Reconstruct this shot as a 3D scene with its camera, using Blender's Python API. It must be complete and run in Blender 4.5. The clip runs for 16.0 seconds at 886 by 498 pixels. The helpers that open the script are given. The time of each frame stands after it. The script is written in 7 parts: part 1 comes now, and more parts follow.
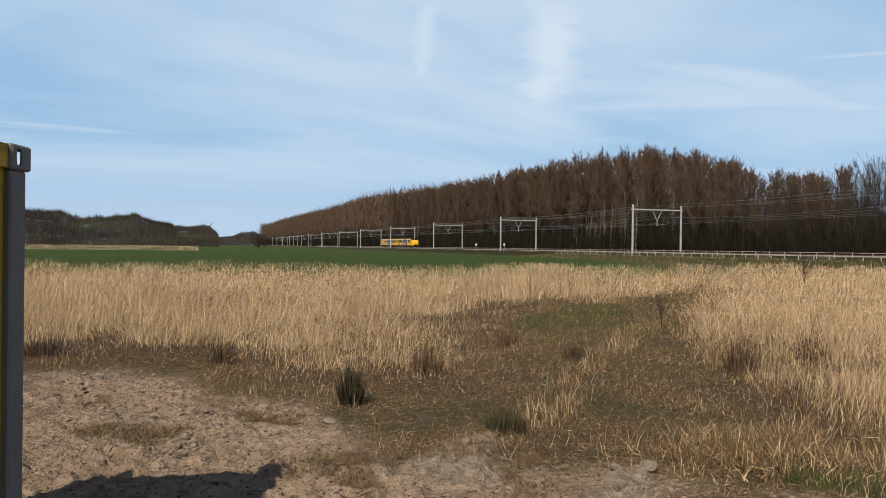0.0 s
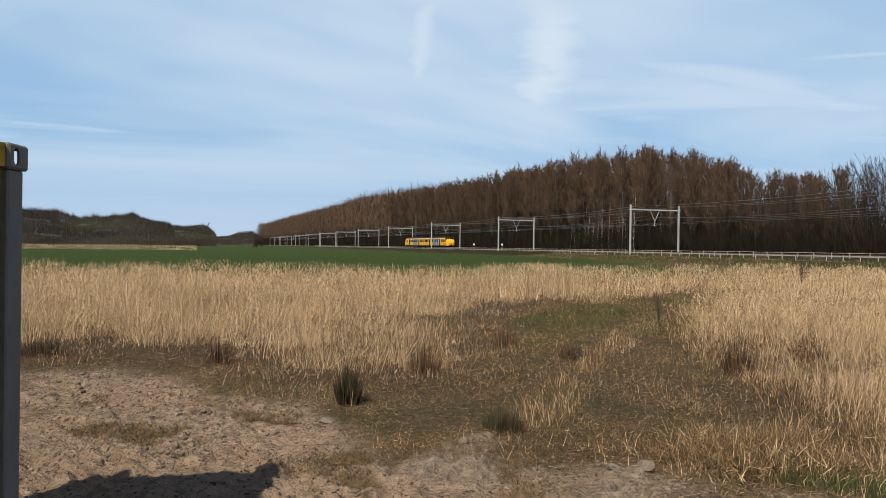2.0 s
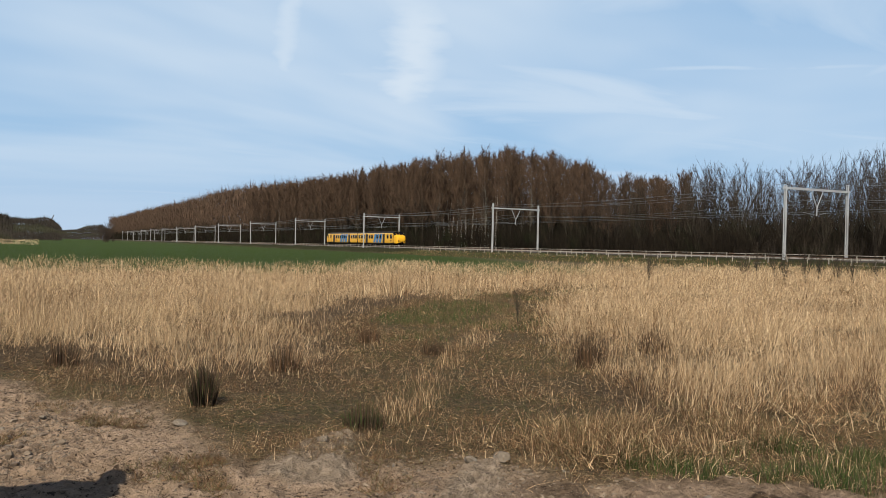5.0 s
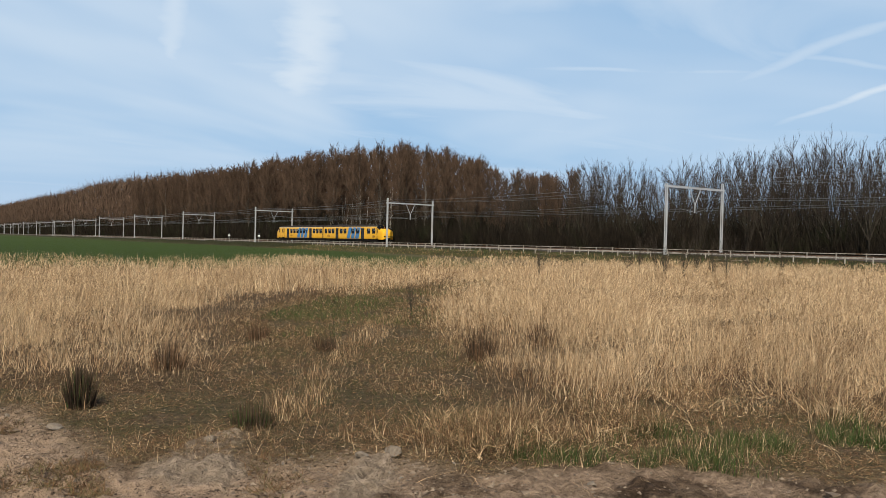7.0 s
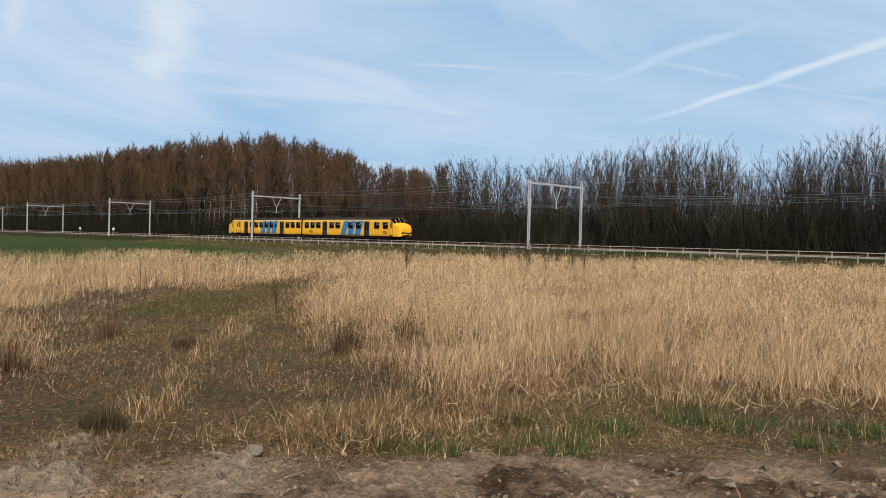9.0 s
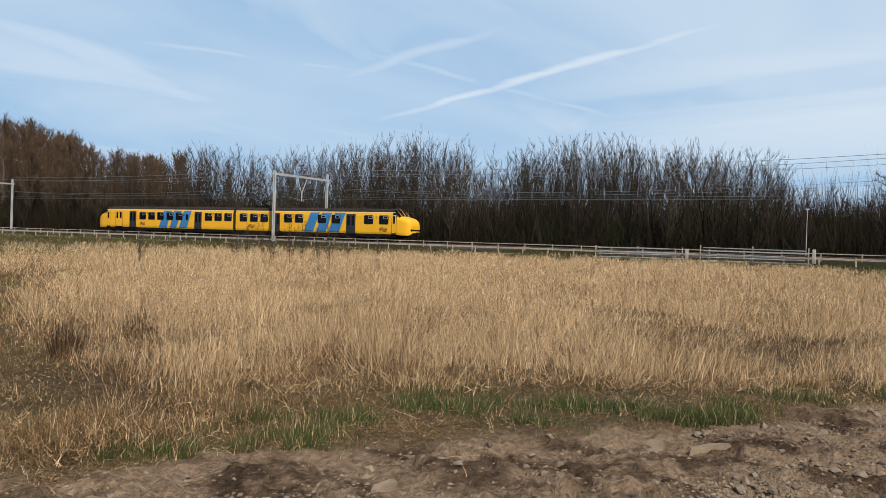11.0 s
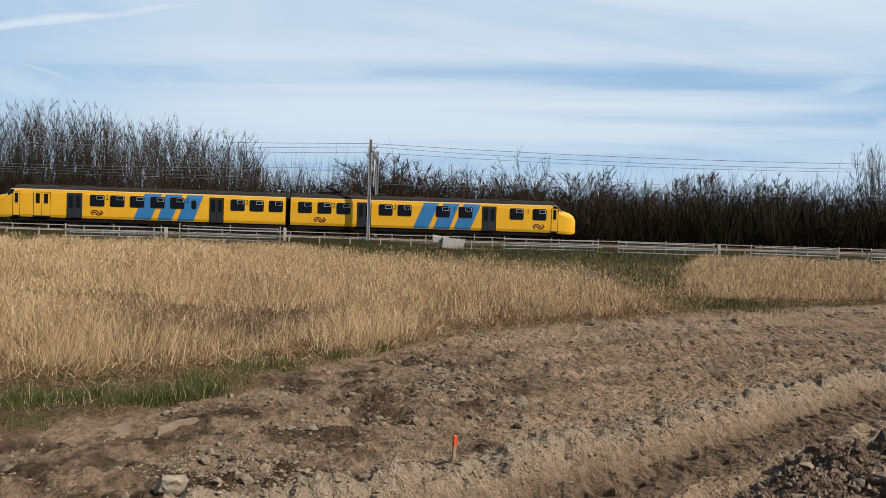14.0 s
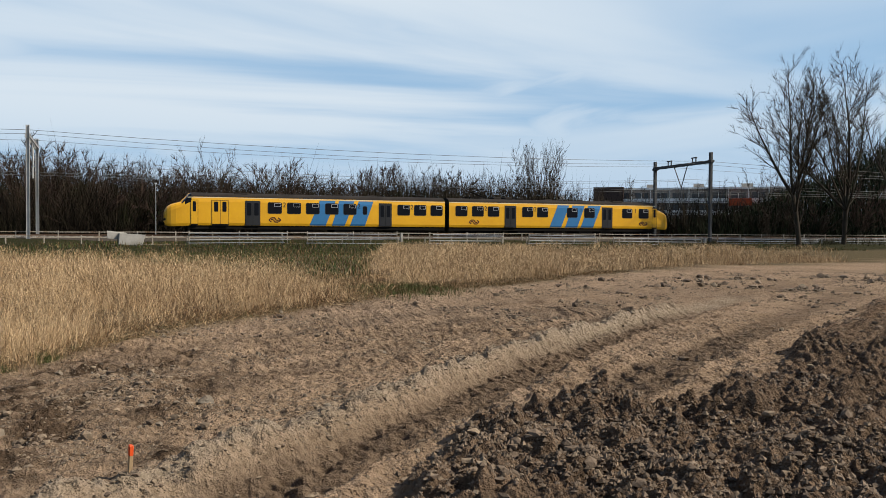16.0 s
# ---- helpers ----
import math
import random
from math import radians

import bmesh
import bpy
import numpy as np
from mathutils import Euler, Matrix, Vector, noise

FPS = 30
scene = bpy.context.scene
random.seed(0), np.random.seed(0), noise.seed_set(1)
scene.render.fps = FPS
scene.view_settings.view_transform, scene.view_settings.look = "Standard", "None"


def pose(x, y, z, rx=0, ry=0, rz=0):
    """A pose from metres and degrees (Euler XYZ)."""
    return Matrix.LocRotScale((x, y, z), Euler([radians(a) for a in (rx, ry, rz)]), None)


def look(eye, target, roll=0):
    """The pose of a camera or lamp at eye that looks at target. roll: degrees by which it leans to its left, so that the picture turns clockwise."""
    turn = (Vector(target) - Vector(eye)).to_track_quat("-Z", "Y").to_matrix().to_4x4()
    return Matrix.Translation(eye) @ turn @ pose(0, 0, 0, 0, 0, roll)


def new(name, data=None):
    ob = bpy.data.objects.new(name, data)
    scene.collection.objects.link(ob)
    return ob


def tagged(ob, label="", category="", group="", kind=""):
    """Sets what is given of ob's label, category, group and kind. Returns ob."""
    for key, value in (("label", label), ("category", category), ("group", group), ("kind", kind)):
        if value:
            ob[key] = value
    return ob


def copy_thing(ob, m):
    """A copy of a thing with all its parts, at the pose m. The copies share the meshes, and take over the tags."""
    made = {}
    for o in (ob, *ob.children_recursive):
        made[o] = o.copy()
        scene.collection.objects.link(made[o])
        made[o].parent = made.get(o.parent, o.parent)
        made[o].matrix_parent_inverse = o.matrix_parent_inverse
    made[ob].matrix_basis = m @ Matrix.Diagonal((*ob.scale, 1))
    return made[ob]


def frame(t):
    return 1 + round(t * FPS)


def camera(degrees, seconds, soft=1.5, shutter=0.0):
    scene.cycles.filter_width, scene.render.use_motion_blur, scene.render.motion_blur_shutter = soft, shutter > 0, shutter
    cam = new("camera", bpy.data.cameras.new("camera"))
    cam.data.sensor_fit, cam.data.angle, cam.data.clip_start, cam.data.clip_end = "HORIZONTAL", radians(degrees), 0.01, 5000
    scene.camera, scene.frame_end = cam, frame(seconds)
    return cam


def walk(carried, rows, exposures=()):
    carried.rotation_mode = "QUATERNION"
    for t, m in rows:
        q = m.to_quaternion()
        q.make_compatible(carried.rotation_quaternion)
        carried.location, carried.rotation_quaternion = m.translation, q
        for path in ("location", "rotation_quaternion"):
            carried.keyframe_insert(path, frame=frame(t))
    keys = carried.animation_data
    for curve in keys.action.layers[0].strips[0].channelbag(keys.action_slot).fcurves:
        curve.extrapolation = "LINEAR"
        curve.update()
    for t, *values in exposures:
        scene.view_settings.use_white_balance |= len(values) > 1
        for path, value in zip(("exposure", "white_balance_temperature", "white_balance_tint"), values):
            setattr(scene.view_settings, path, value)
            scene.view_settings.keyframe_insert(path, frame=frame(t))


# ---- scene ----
# ---- camera: turned on the spot at arm's length, from the far line to the bare tree ----
cam = camera(58.73, 16.0, soft=0.75)
EYE, ARM = 1.6, 0.1825
TURNS = [  # seconds, heading (clockwise from +y), pitch, lean of the picture (clockwise)
    (0.0, 0.01, -0.14, 0.71), (0.5, 0.03, -0.16, 0.71), (1.0, 0.03, -0.20, 0.72), (1.5, 0.07, -0.16, 0.75),
    (2.0, 0.17, -0.15, 0.77), (2.5, 0.82, -0.18, 0.76), (3.0, 1.93, -0.23, 0.78), (3.5, 3.67, -0.28, 0.87),
    (4.0, 5.57, -0.27, 1.04), (4.5, 7.81, -0.22, 1.15), (7.0, 17.61, -0.42, 1.32), (7.5, 19.72, -0.48, 1.33),
    (8.0, 21.98, -0.64, 1.30), (8.2, 22.88, -0.64, 1.31), (10.3, 38.00, -0.55, 1.69), (10.5, 40.19, -0.56, 1.68),
    (11.0, 45.51, -0.62, 1.80), (11.5, 51.13, -0.68, 1.71), (12.0, 57.25, -0.85, 1.63), (12.5, 62.93, -1.08, 1.89),
    (13.0, 69.26, -1.07, 1.99), (13.5, 75.76, -1.03, 1.99), (14.0, 82.04, -1.02, 1.76), (14.5, 87.57, -1.20, 1.31),
    (15.0, 92.88, -1.26, 0.98), (15.5, 98.55, -1.19, 0.73), (16.0, 104.30, -1.22, 0.29),
]
walk(cam, [(t, pose(ARM * math.sin(radians(h)), ARM * math.cos(radians(h)), EYE, 90 + p, 0, -h) @ pose(0, 0, 0, 0, 0, r))
           for t, h, p, r in TURNS], exposures=[(0.0, 0.52, 6350, 10), (12.0, 0.53, 6350, 10), (16.0, 0.55, 6600, 10)])

# ---- daylight: thin cirrus under a high early-spring sun behind the camera's left shoulder ----
SUN_AZ, SUN_EL = 203.0, 44.0
world = bpy.data.worlds.new("sky")
scene.world = world
world.use_nodes = True
wn, wl = world.node_tree.nodes, world.node_tree.links
wn.clear()


def wnode(kind, **values):
    n = wn.new(kind)
    for key, v in values.items():
        if key in n.inputs:
            n.inputs[key].default_value = v
    return n


def wmath(op, a, b=None, c=None, clamp=False):
    n = wn.new("ShaderNodeMath")
    n.operation, n.use_clamp = op, clamp
    for i, v in enumerate((a, b, c)):
        if v is None:
            continue
        if isinstance(v, (int, float)):
            n.inputs[i].default_value = v
        else:
            wl.new(v, n.inputs[i])
    return n.outputs[0]


def wramp(value, lo, hi):
    n = wn.new("ShaderNodeMapRange")
    n.interpolation_type = "SMOOTHSTEP"
    n.inputs[1].default_value, n.inputs[2].default_value = lo, hi
    wl.new(value, n.inputs[0])
    return n.outputs[0]


sky = wn.new("ShaderNodeTexSky")
sky.sky_type, sky.sun_disc = "NISHITA", False
sky.sun_elevation, sky.sun_rotation = radians(SUN_EL), radians(SUN_AZ)
sky.air_density, sky.dust_density, sky.ozone_density = 1.0, 0.8, 1.6
coord = wn.new("ShaderNodeTexCoord")
sep = wn.new("ShaderNodeSeparateXYZ")
wl.new(coord.outputs["Generated"], sep.inputs[0])
# the cloud sheet: a flat layer overhead, seen ever more slantwise towards the horizon
lift = wmath("ADD", wmath("MAXIMUM", sep.outputs[2], 0.0), 0.06)
cu, cv = wmath("DIVIDE", sep.outputs[0], lift), wmath("DIVIDE", sep.outputs[1], lift)


def sheet(scale_u, scale_v, turn, detail, lo, hi, offset=0.0, warp=0.0):
    comb = wn.new("ShaderNodeCombineXYZ")
    ct, st = math.cos(turn), math.sin(turn)
    wl.new(wmath("MULTIPLY_ADD", wmath("ADD", wmath("MULTIPLY", cu, ct), wmath("MULTIPLY", cv, st)), scale_u, offset), comb.inputs[0])
    wl.new(wmath("MULTIPLY", wmath("SUBTRACT", wmath("MULTIPLY", cv, ct), wmath("MULTIPLY", cu, st)), scale_v), comb.inputs[1])
    n = wn.new("ShaderNodeTexNoise")
    n.inputs["Scale"].default_value, n.inputs["Detail"].default_value = 1.0, detail
    n.inputs["Distortion"].default_value = warp
    wl.new(comb.outputs[0], n.inputs["Vector"])
    return wramp(n.outputs["Fac"], lo, hi)


def trail(az1, el1, az2, el2, width, lo):
    """A vapour trail through two directions of the sky, frayed by noise."""
    def flat(az, el):
        a, e = radians(az), radians(el)
        q = math.sin(e) + 0.06
        return math.sin(a) * math.cos(e) / q, math.cos(a) * math.cos(e) / q
    (x1, y1), (x2, y2) = flat(az1, el1), flat(az2, el2)
    L = math.hypot(x2 - x1, y2 - y1)
    tx, ty = (x2 - x1) / L, (y2 - y1) / L
    off = wmath("ADD", wmath("MULTIPLY", wmath("SUBTRACT", cu, x1), -ty), wmath("MULTIPLY", wmath("SUBTRACT", cv, y1), tx))
    along = wmath("ADD", wmath("MULTIPLY", wmath("SUBTRACT", cu, x1), tx), wmath("MULTIPLY", wmath("SUBTRACT", cv, y1), ty))
    n = wn.new("ShaderNodeTexNoise")
    n.inputs["Scale"].default_value, n.inputs["Detail"].default_value = 2.2, 5
    comb = wn.new("ShaderNodeCombineXYZ")
    wl.new(cu, comb.inputs[0]), wl.new(cv, comb.inputs[1])
    wl.new(comb.outputs[0], n.inputs["Vector"])
    frayed = wmath("ADD", off, wmath("MULTIPLY", wmath("SUBTRACT", n.outputs["Fac"], 0.5), width * 1.6))
    core = wramp(wmath("ABSOLUTE", frayed), width, 0.0)
    ends = wmath("MULTIPLY", wramp(along, -0.5 * L, 0.3 * L), wramp(along, 1.8 * L, 0.8 * L))
    body = wramp(n.outputs["Fac"], 0.10, 0.50)
    return wmath("MULTIPLY", wmath("MULTIPLY", core, ends), wmath("MULTIPLY", body, lo))


veil = wmath("MULTIPLY", sheet(0.22, 0.34, 0.5, 4, 0.36, 0.70, 3.1, 0.5), 0.75)
streak = wmath("MULTIPLY", sheet(0.45, 0.9, 0.2, 6, 0.44, 0.74, 7.7, 0.9), 0.6)
bank = wmath("MULTIPLY", sheet(0.62, 0.16, 0.12, 6, 0.36, 0.62, 2.3, 0.6), 0.84)
bank = wmath("MULTIPLY", bank, wramp(sep.outputs[0], 0.62, 0.97))   # thicker cloud to the east
cover = wmath("MAXIMUM", wmath("MAXIMUM", veil, streak), bank)
for args in ((42.5, 9.1, 60.9, 14.3, 0.10, 0.85), (37.6, 11.2, 47.7, 14.7, 0.11, 0.5), (40.0, 13.0, 57.0, 9.2, 0.08, 0.45),
             (7.0, 10.0, 8.0, 16.5, 0.28, 0.85), (-1.8, 11.5, -1.0, 17.5, 0.12, 0.7), (24.0, 12.6, 37.0, 12.0, 0.09, 0.5)):
    cover = wmath("MAXIMUM", cover, trail(*args))
cover = wmath("MULTIPLY", cover, wmath("MULTIPLY", wramp(sep.outputs[2], 0.0, 0.16), wramp(sep.outputs[2], 0.62, 0.32)), clamp=True)
haze = wramp(sep.outputs[2], 0.16, 0.0)
mix1, mix2 = wn.new("ShaderNodeMix"), wn.new("ShaderNodeMix")
for n in (mix1, mix2):
    n.data_type = "RGBA"
wl.new(wmath("MULTIPLY", wmath("MULTIPLY_ADD", haze, 0.12, 0.84), wramp(sep.outputs[2], 0.55, 0.29)), mix1.inputs["Factor"])
wl.new(sky.outputs[0], mix1.inputs["A"])
mix1.inputs["B"].default_value = (3.40, 5.50, 7.95, 1)
wl.new(cover, mix2.inputs["Factor"])
wl.new(mix1.outputs["Result"], mix2.inputs["A"])
mix2.inputs["B"].default_value = (7.4, 8.25, 9.0, 1)
mix3 = wn.new("ShaderNodeMix")
mix3.data_type = "RGBA"
wl.new(wmath("MULTIPLY", wramp(sep.outputs[2], 0.13, 0.0), 0.62), mix3.inputs["Factor"])   # pale haze along the horizon
wl.new(mix2.outputs["Result"], mix3.inputs["A"])
mix3.inputs["B"].default_value = (6.1, 7.1, 8.3, 1)
bg = wnode("ShaderNodeBackground", Strength=0.068)
wl.new(mix3.outputs["Result"], bg.inputs[0])
wl.new(bg.outputs[0], wn.new("ShaderNodeOutputWorld").inputs[0])

sun = new("sun", bpy.data.lights.new("sun", "SUN"))
sun.data.energy, sun.data.angle, sun.data.color = 5.0, radians(0.6), (1.0, 0.91, 0.77)
sa, se = radians(SUN_AZ), radians(SUN_EL)
sun.matrix_world = look((math.sin(sa) * math.cos(se) * 50, math.cos(sa) * math.cos(se) * 50, math.sin(se) * 50), (0, 0, 0))


# ---- materials ----
def material(name, c1, c2=None, scale=4.0, rough=0.8, metal=0.0, bump=0.0, fine=40.0, spots=None, spec=0.3, island=0.0, stretch=(1, 1, 1)):
    """Two colours mixed by coarse and fine noise at real size; spots: a third colour in patches; island: brightness by piece."""
    m = bpy.data.materials.new(name)
    m.use_nodes = True
    nt = m.node_tree
    N, L = nt.nodes, nt.links
    b = N["Principled BSDF"]
    b.inputs["Roughness"].default_value, b.inputs["Metallic"].default_value = rough, metal
    b.inputs["Specular IOR Level"].default_value = spec
    c2 = c2 or tuple(v * 0.75 for v in c1)
    tc, mp = N.new("ShaderNodeTexCoord"), N.new("ShaderNodeMapping")
    mp.inputs["Scale"].default_value = stretch
    L.new(tc.outputs["Object"], mp.inputs["Vector"])
    n1, n2 = N.new("ShaderNodeTexNoise"), N.new("ShaderNodeTexNoise")
    for n, s, d in ((n1, scale, 4), (n2, fine, 3)):
        n.inputs["Scale"].default_value, n.inputs["Detail"].default_value = s, d
        L.new(mp.outputs[0], n.inputs["Vector"])
    add = N.new("ShaderNodeMath")
    add.operation = "MULTIPLY_ADD"
    add.inputs[1].default_value = 0.45
    L.new(n2.outputs["Fac"], add.inputs[0])
    L.new(n1.outputs["Fac"], add.inputs[2])
    rg = N.new("ShaderNodeMapRange")
    rg.inputs[1].default_value, rg.inputs[2].default_value = 0.5, 0.95
    L.new(add.outputs[0], rg.inputs[0])
    mx = N.new("ShaderNodeMix")
    mx.data_type = "RGBA"
    mx.inputs["A"].default_value, mx.inputs["B"].default_value = (*c1, 1), (*c2, 1)
    L.new(rg.outputs[0], mx.inputs["Factor"])
    out = mx.outputs["Result"]
    if spots:
        n3, r3, m3 = N.new("ShaderNodeTexNoise"), N.new("ShaderNodeMapRange"), N.new("ShaderNodeMix")
        n3.inputs["Scale"].default_value, n3.inputs["Detail"].default_value = scale * 0.37, 6
        L.new(mp.outputs[0], n3.inputs["Vector"])
        r3.inputs[1].default_value, r3.inputs[2].default_value = 0.52, 0.66
        L.new(n3.outputs["Fac"], r3.inputs[0])
        m3.data_type = "RGBA"
        m3.inputs["B"].default_value = (*spots, 1)
        L.new(r3.outputs[0], m3.inputs["Factor"])
        L.new(out, m3.inputs["A"])
        out = m3.outputs["Result"]
    if island:
        g, hs, r4 = N.new("ShaderNodeNewGeometry"), N.new("ShaderNodeHueSaturation"), N.new("ShaderNodeMapRange")
        r4.inputs[3].default_value, r4.inputs[4].default_value = 1 - island, 1 + island
        L.new(g.outputs["Random Per Island"], r4.inputs[0])
        L.new(r4.outputs[0], hs.inputs["Value"])
        L.new(out, hs.inputs["Color"])
        out = hs.outputs["Color"]
    L.new(out, b.inputs["Base Color"])
    if bump:
        bp = N.new("ShaderNodeBump")
        bp.inputs["Strength"].default_value, bp.inputs["Distance"].default_value = min(bump, 1), 0.02
        L.new(add.outputs[0], bp.inputs["Height"])
        L.new(bp.outputs[0], b.inputs["Normal"])
    return m


YELLOW = material("train_yellow_paint", (0.602, 0.319, 0.0126), (0.532, 0.269, 0.0112), 0.6, 0.38, bump=0.0, fine=6)
BLUE = material("train_blue_paint", (0.028, 0.140, 0.315), (0.024, 0.119, 0.273), 0.6, 0.4, fine=6)
ROOF = material("sooty_roof", (0.0140, 0.0126, 0.0119), (0.029, 0.025, 0.022), 0.5, 0.9, fine=5, spec=0.1)
UNDER = material("underframe_grime", (0.0049, 0.0042, 0.0038), (0.0098, 0.0084, 0.0070), 1.5, 0.9, spec=0.1)
DOOR_GREY = material("door_grey", (0.022, 0.0235, 0.026), (0.014, 0.015, 0.018), 1.0, 0.6, spec=0.15)
GLASS_DARK = material("train_window_glass", (0.003, 0.0035, 0.005), (0.006, 0.006, 0.008), 0.6, 0.12, spec=0.12)
RUBBER = material("window_rubber", (0.0105, 0.0105, 0.0105), None, 2, 0.7)
FRAME_ALU = material("window_frame_alu", (0.55, 0.56, 0.57), None, 2, 0.4, 0.6)
WHITE_LINE = material("cream_line", (0.546, 0.504, 0.350), None, 2, 0.5)
LOGO = material("brown_emblem_paint", (0.052, 0.0084, 0.0042), None, 2, 0.5)
NUMERAL = material("dark_numeral_paint", (0.0056, 0.0084, 0.0140), None, 2, 0.6)
LAMP_GLASS = material("headlamp_glass", (0.22, 0.22, 0.20), None, 3, 0.2)
TAIL_RED = material("tail_lamp_glass", (0.245, 0.0140, 0.0105), None, 3, 0.2)
STEEL = material("galvanised_steel", (0.46, 0.47, 0.49), (0.28, 0.29, 0.30), 1.5, 0.45, 0.45, bump=0.1, spots=(0.27, 0.26, 0.25))
POST_STEEL = material("mast_grey_paint", (0.350, 0.357, 0.357), (0.266, 0.273, 0.273), 0.8, 0.6, 0.1, spots=(0.252, 0.245, 0.231))
DARK_STEEL = material("dark_weathered_steel", (0.055, 0.058, 0.062), (0.035, 0.037, 0.04), 0.8, 0.65, 0.2)
RAIL_STEEL = material("rail_rust", (0.112, 0.063, 0.038), (0.070, 0.042, 0.028), 3, 0.7, 0.3)
BALLAST = material("ballast_stone", (0.052, 0.045, 0.037), (0.027, 0.022, 0.0175), 9, 0.95, bump=0.8, fine=60, spots=(0.042, 0.032, 0.023))
SLEEPER = material("concrete_sleeper", (0.224, 0.217, 0.203), (0.168, 0.161, 0.147), 3, 0.9)
WIRE = material("wire_copper", (0.14, 0.145, 0.145), None, 2, 0.45, 0.3)
INSULATOR = material("brown_insulator", (0.049, 0.028, 0.021), None, 2, 0.3)
FENCE_WOOD = material("weathered_fence_wood", (0.364, 0.329, 0.280), (0.231, 0.199, 0.161), 3, 0.85, bump=0.3, spots=(0.231, 0.154, 0.098), stretch=(1, 1, 1))
BARK = material("grey_brown_bark", (0.049, 0.041, 0.031), (0.021, 0.0175, 0.0133), 1.2, 0.95, bump=0.4, spec=0.1, spots=(0.059, 0.056, 0.038))
BIRCH_BARK = material("white_birch_bark", (0.52, 0.50, 0.45), (0.30, 0.28, 0.24), 2.2, 0.85, bump=0.2, spots=(0.14, 0.12, 0.10))
BARK_PALE = material("pale_bark", (0.140, 0.126, 0.101), (0.077, 0.069, 0.055), 2.2, 0.9, bump=0.3, spots=(0.084, 0.070, 0.056))
TWIG_BROWN = material("poplar_twigs", (0.098, 0.063, 0.040), (0.044, 0.029, 0.020), 0.4, 0.95, island=0.4, spec=0.1)
TWIG_GREY = material("grey_twigs", (0.054, 0.041, 0.031), (0.026, 0.020, 0.015), 0.4, 0.95, island=0.4, spec=0.1)
TWIG_RED = material("reddish_twigs", (0.05, 0.029, 0.02), (0.026, 0.017, 0.012), 0.4, 0.95, island=0.35)
# brushwood brown taken down to near-black: the wood's inner shade is in the colour
SHADED_BRUSH = material("shaded_brushwood_twigs", (0.02, 0.0155, 0.0105), (0.011, 0.009, 0.0065), 0.5, 0.95, island=0.4, spec=0.05, spots=(0.017, 0.019, 0.009))
# brown-olive thicket twigs, lightened in the colour for the haze of distance
HAZED_BRUSH = material("hazed_thicket_twigs", (0.051, 0.042, 0.033), (0.027, 0.022, 0.018), 0.08, 0.95, island=0.4, spec=0.05, spots=(0.053, 0.053, 0.030))
# dark crane steel paled to a bluish grey: distance haze put into the paint
CRANE_HAZE_GREY = material("hazed_crane_steel", (0.112, 0.115, 0.126), (0.084, 0.087, 0.098), 0.3, 0.8)
EVERGREEN = material("ivy_leaves", (0.0112, 0.0182, 0.0070), (0.0063, 0.0105, 0.0042), 1, 0.8, island=0.4, spec=0.1)
CONCRETE = material("pale_concrete", (0.350, 0.336, 0.308), (0.252, 0.241, 0.220), 2, 0.9, bump=0.3, spots=(0.210, 0.196, 0.168))
BRICK_BROWN = material("dark_brown_brick", (0.070, 0.045, 0.035), (0.049, 0.034, 0.028), 3, 0.9, fine=30)
FLAT_WALL = material("grey_brown_render", (0.26, 0.235, 0.215), (0.18, 0.165, 0.155), 0.8, 0.9, fine=20)
BRICK_RED = material("red_brick", (0.168, 0.070, 0.045), (0.119, 0.052, 0.035), 3, 0.9, fine=30)
ROOF_TILE = material("red_roof_tile", (0.210, 0.077, 0.042), (0.140, 0.056, 0.035), 2, 0.85, fine=20)
WHITE_PAINT = material("white_paint", (0.74, 0.74, 0.72), (0.62, 0.62, 0.60), 1, 0.6)
FLAT_GLASS = material("flat_window_glass", (0.03, 0.035, 0.04), (0.05, 0.055, 0.06), 0.8, 0.1)
ORANGE_CLOTH = material("orange_awning_cloth", (0.455, 0.070, 0.021), None, 2, 0.8)
BOX_YELLOW = material("container_yellow_paint", (0.434, 0.294, 0.0140), (0.350, 0.231, 0.0140), 2, 0.5, spots=(0.294, 0.196, 0.021))
BOX_GREY = material("container_grey_paint", (0.140, 0.143, 0.143), (0.105, 0.106, 0.105), 3, 0.55, bump=0.1, spots=(0.098, 0.084, 0.070), fine=25)
STAKE_WOOD = material("raw_stake_wood", (0.315, 0.224, 0.126), (0.231, 0.161, 0.091), 9, 0.8)
STAKE_ORANGE = material("fluorescent_orange_paint", (0.595, 0.070, 0.0105), None, 9, 0.6)
FIELDSTONE = material("pale_fieldstone", (0.266, 0.220, 0.168), (0.189, 0.158, 0.119), 12, 0.9, bump=0.5, fine=60, spots=(0.168, 0.140, 0.105))
STONE = material("rubble_stone", (0.160, 0.129, 0.095), (0.105, 0.084, 0.062), 9, 0.95, bump=0.6, fine=50, spots=(0.148, 0.129, 0.105))
CLOD = material("dried_clay_clods", (0.185, 0.141, 0.099), (0.105, 0.079, 0.055), 5, 0.98, bump=0.6, fine=50, island=0.25)
CLOD_DARK = material("damp_clay_clods", (0.147, 0.108, 0.077), (0.052, 0.038, 0.027), 5, 0.9, bump=0.6, fine=50, island=0.3)
STRAW = material("dry_reed_straw", (0.341, 0.228, 0.123), (0.221, 0.139, 0.071), 0.35, 0.85, island=0.50, spec=0.2, fine=3)
STRAW_PALE = material("bleached_straw", (0.512, 0.384, 0.234), (0.391, 0.281, 0.161), 0.5, 0.85, island=0.42, spec=0.2, fine=3)
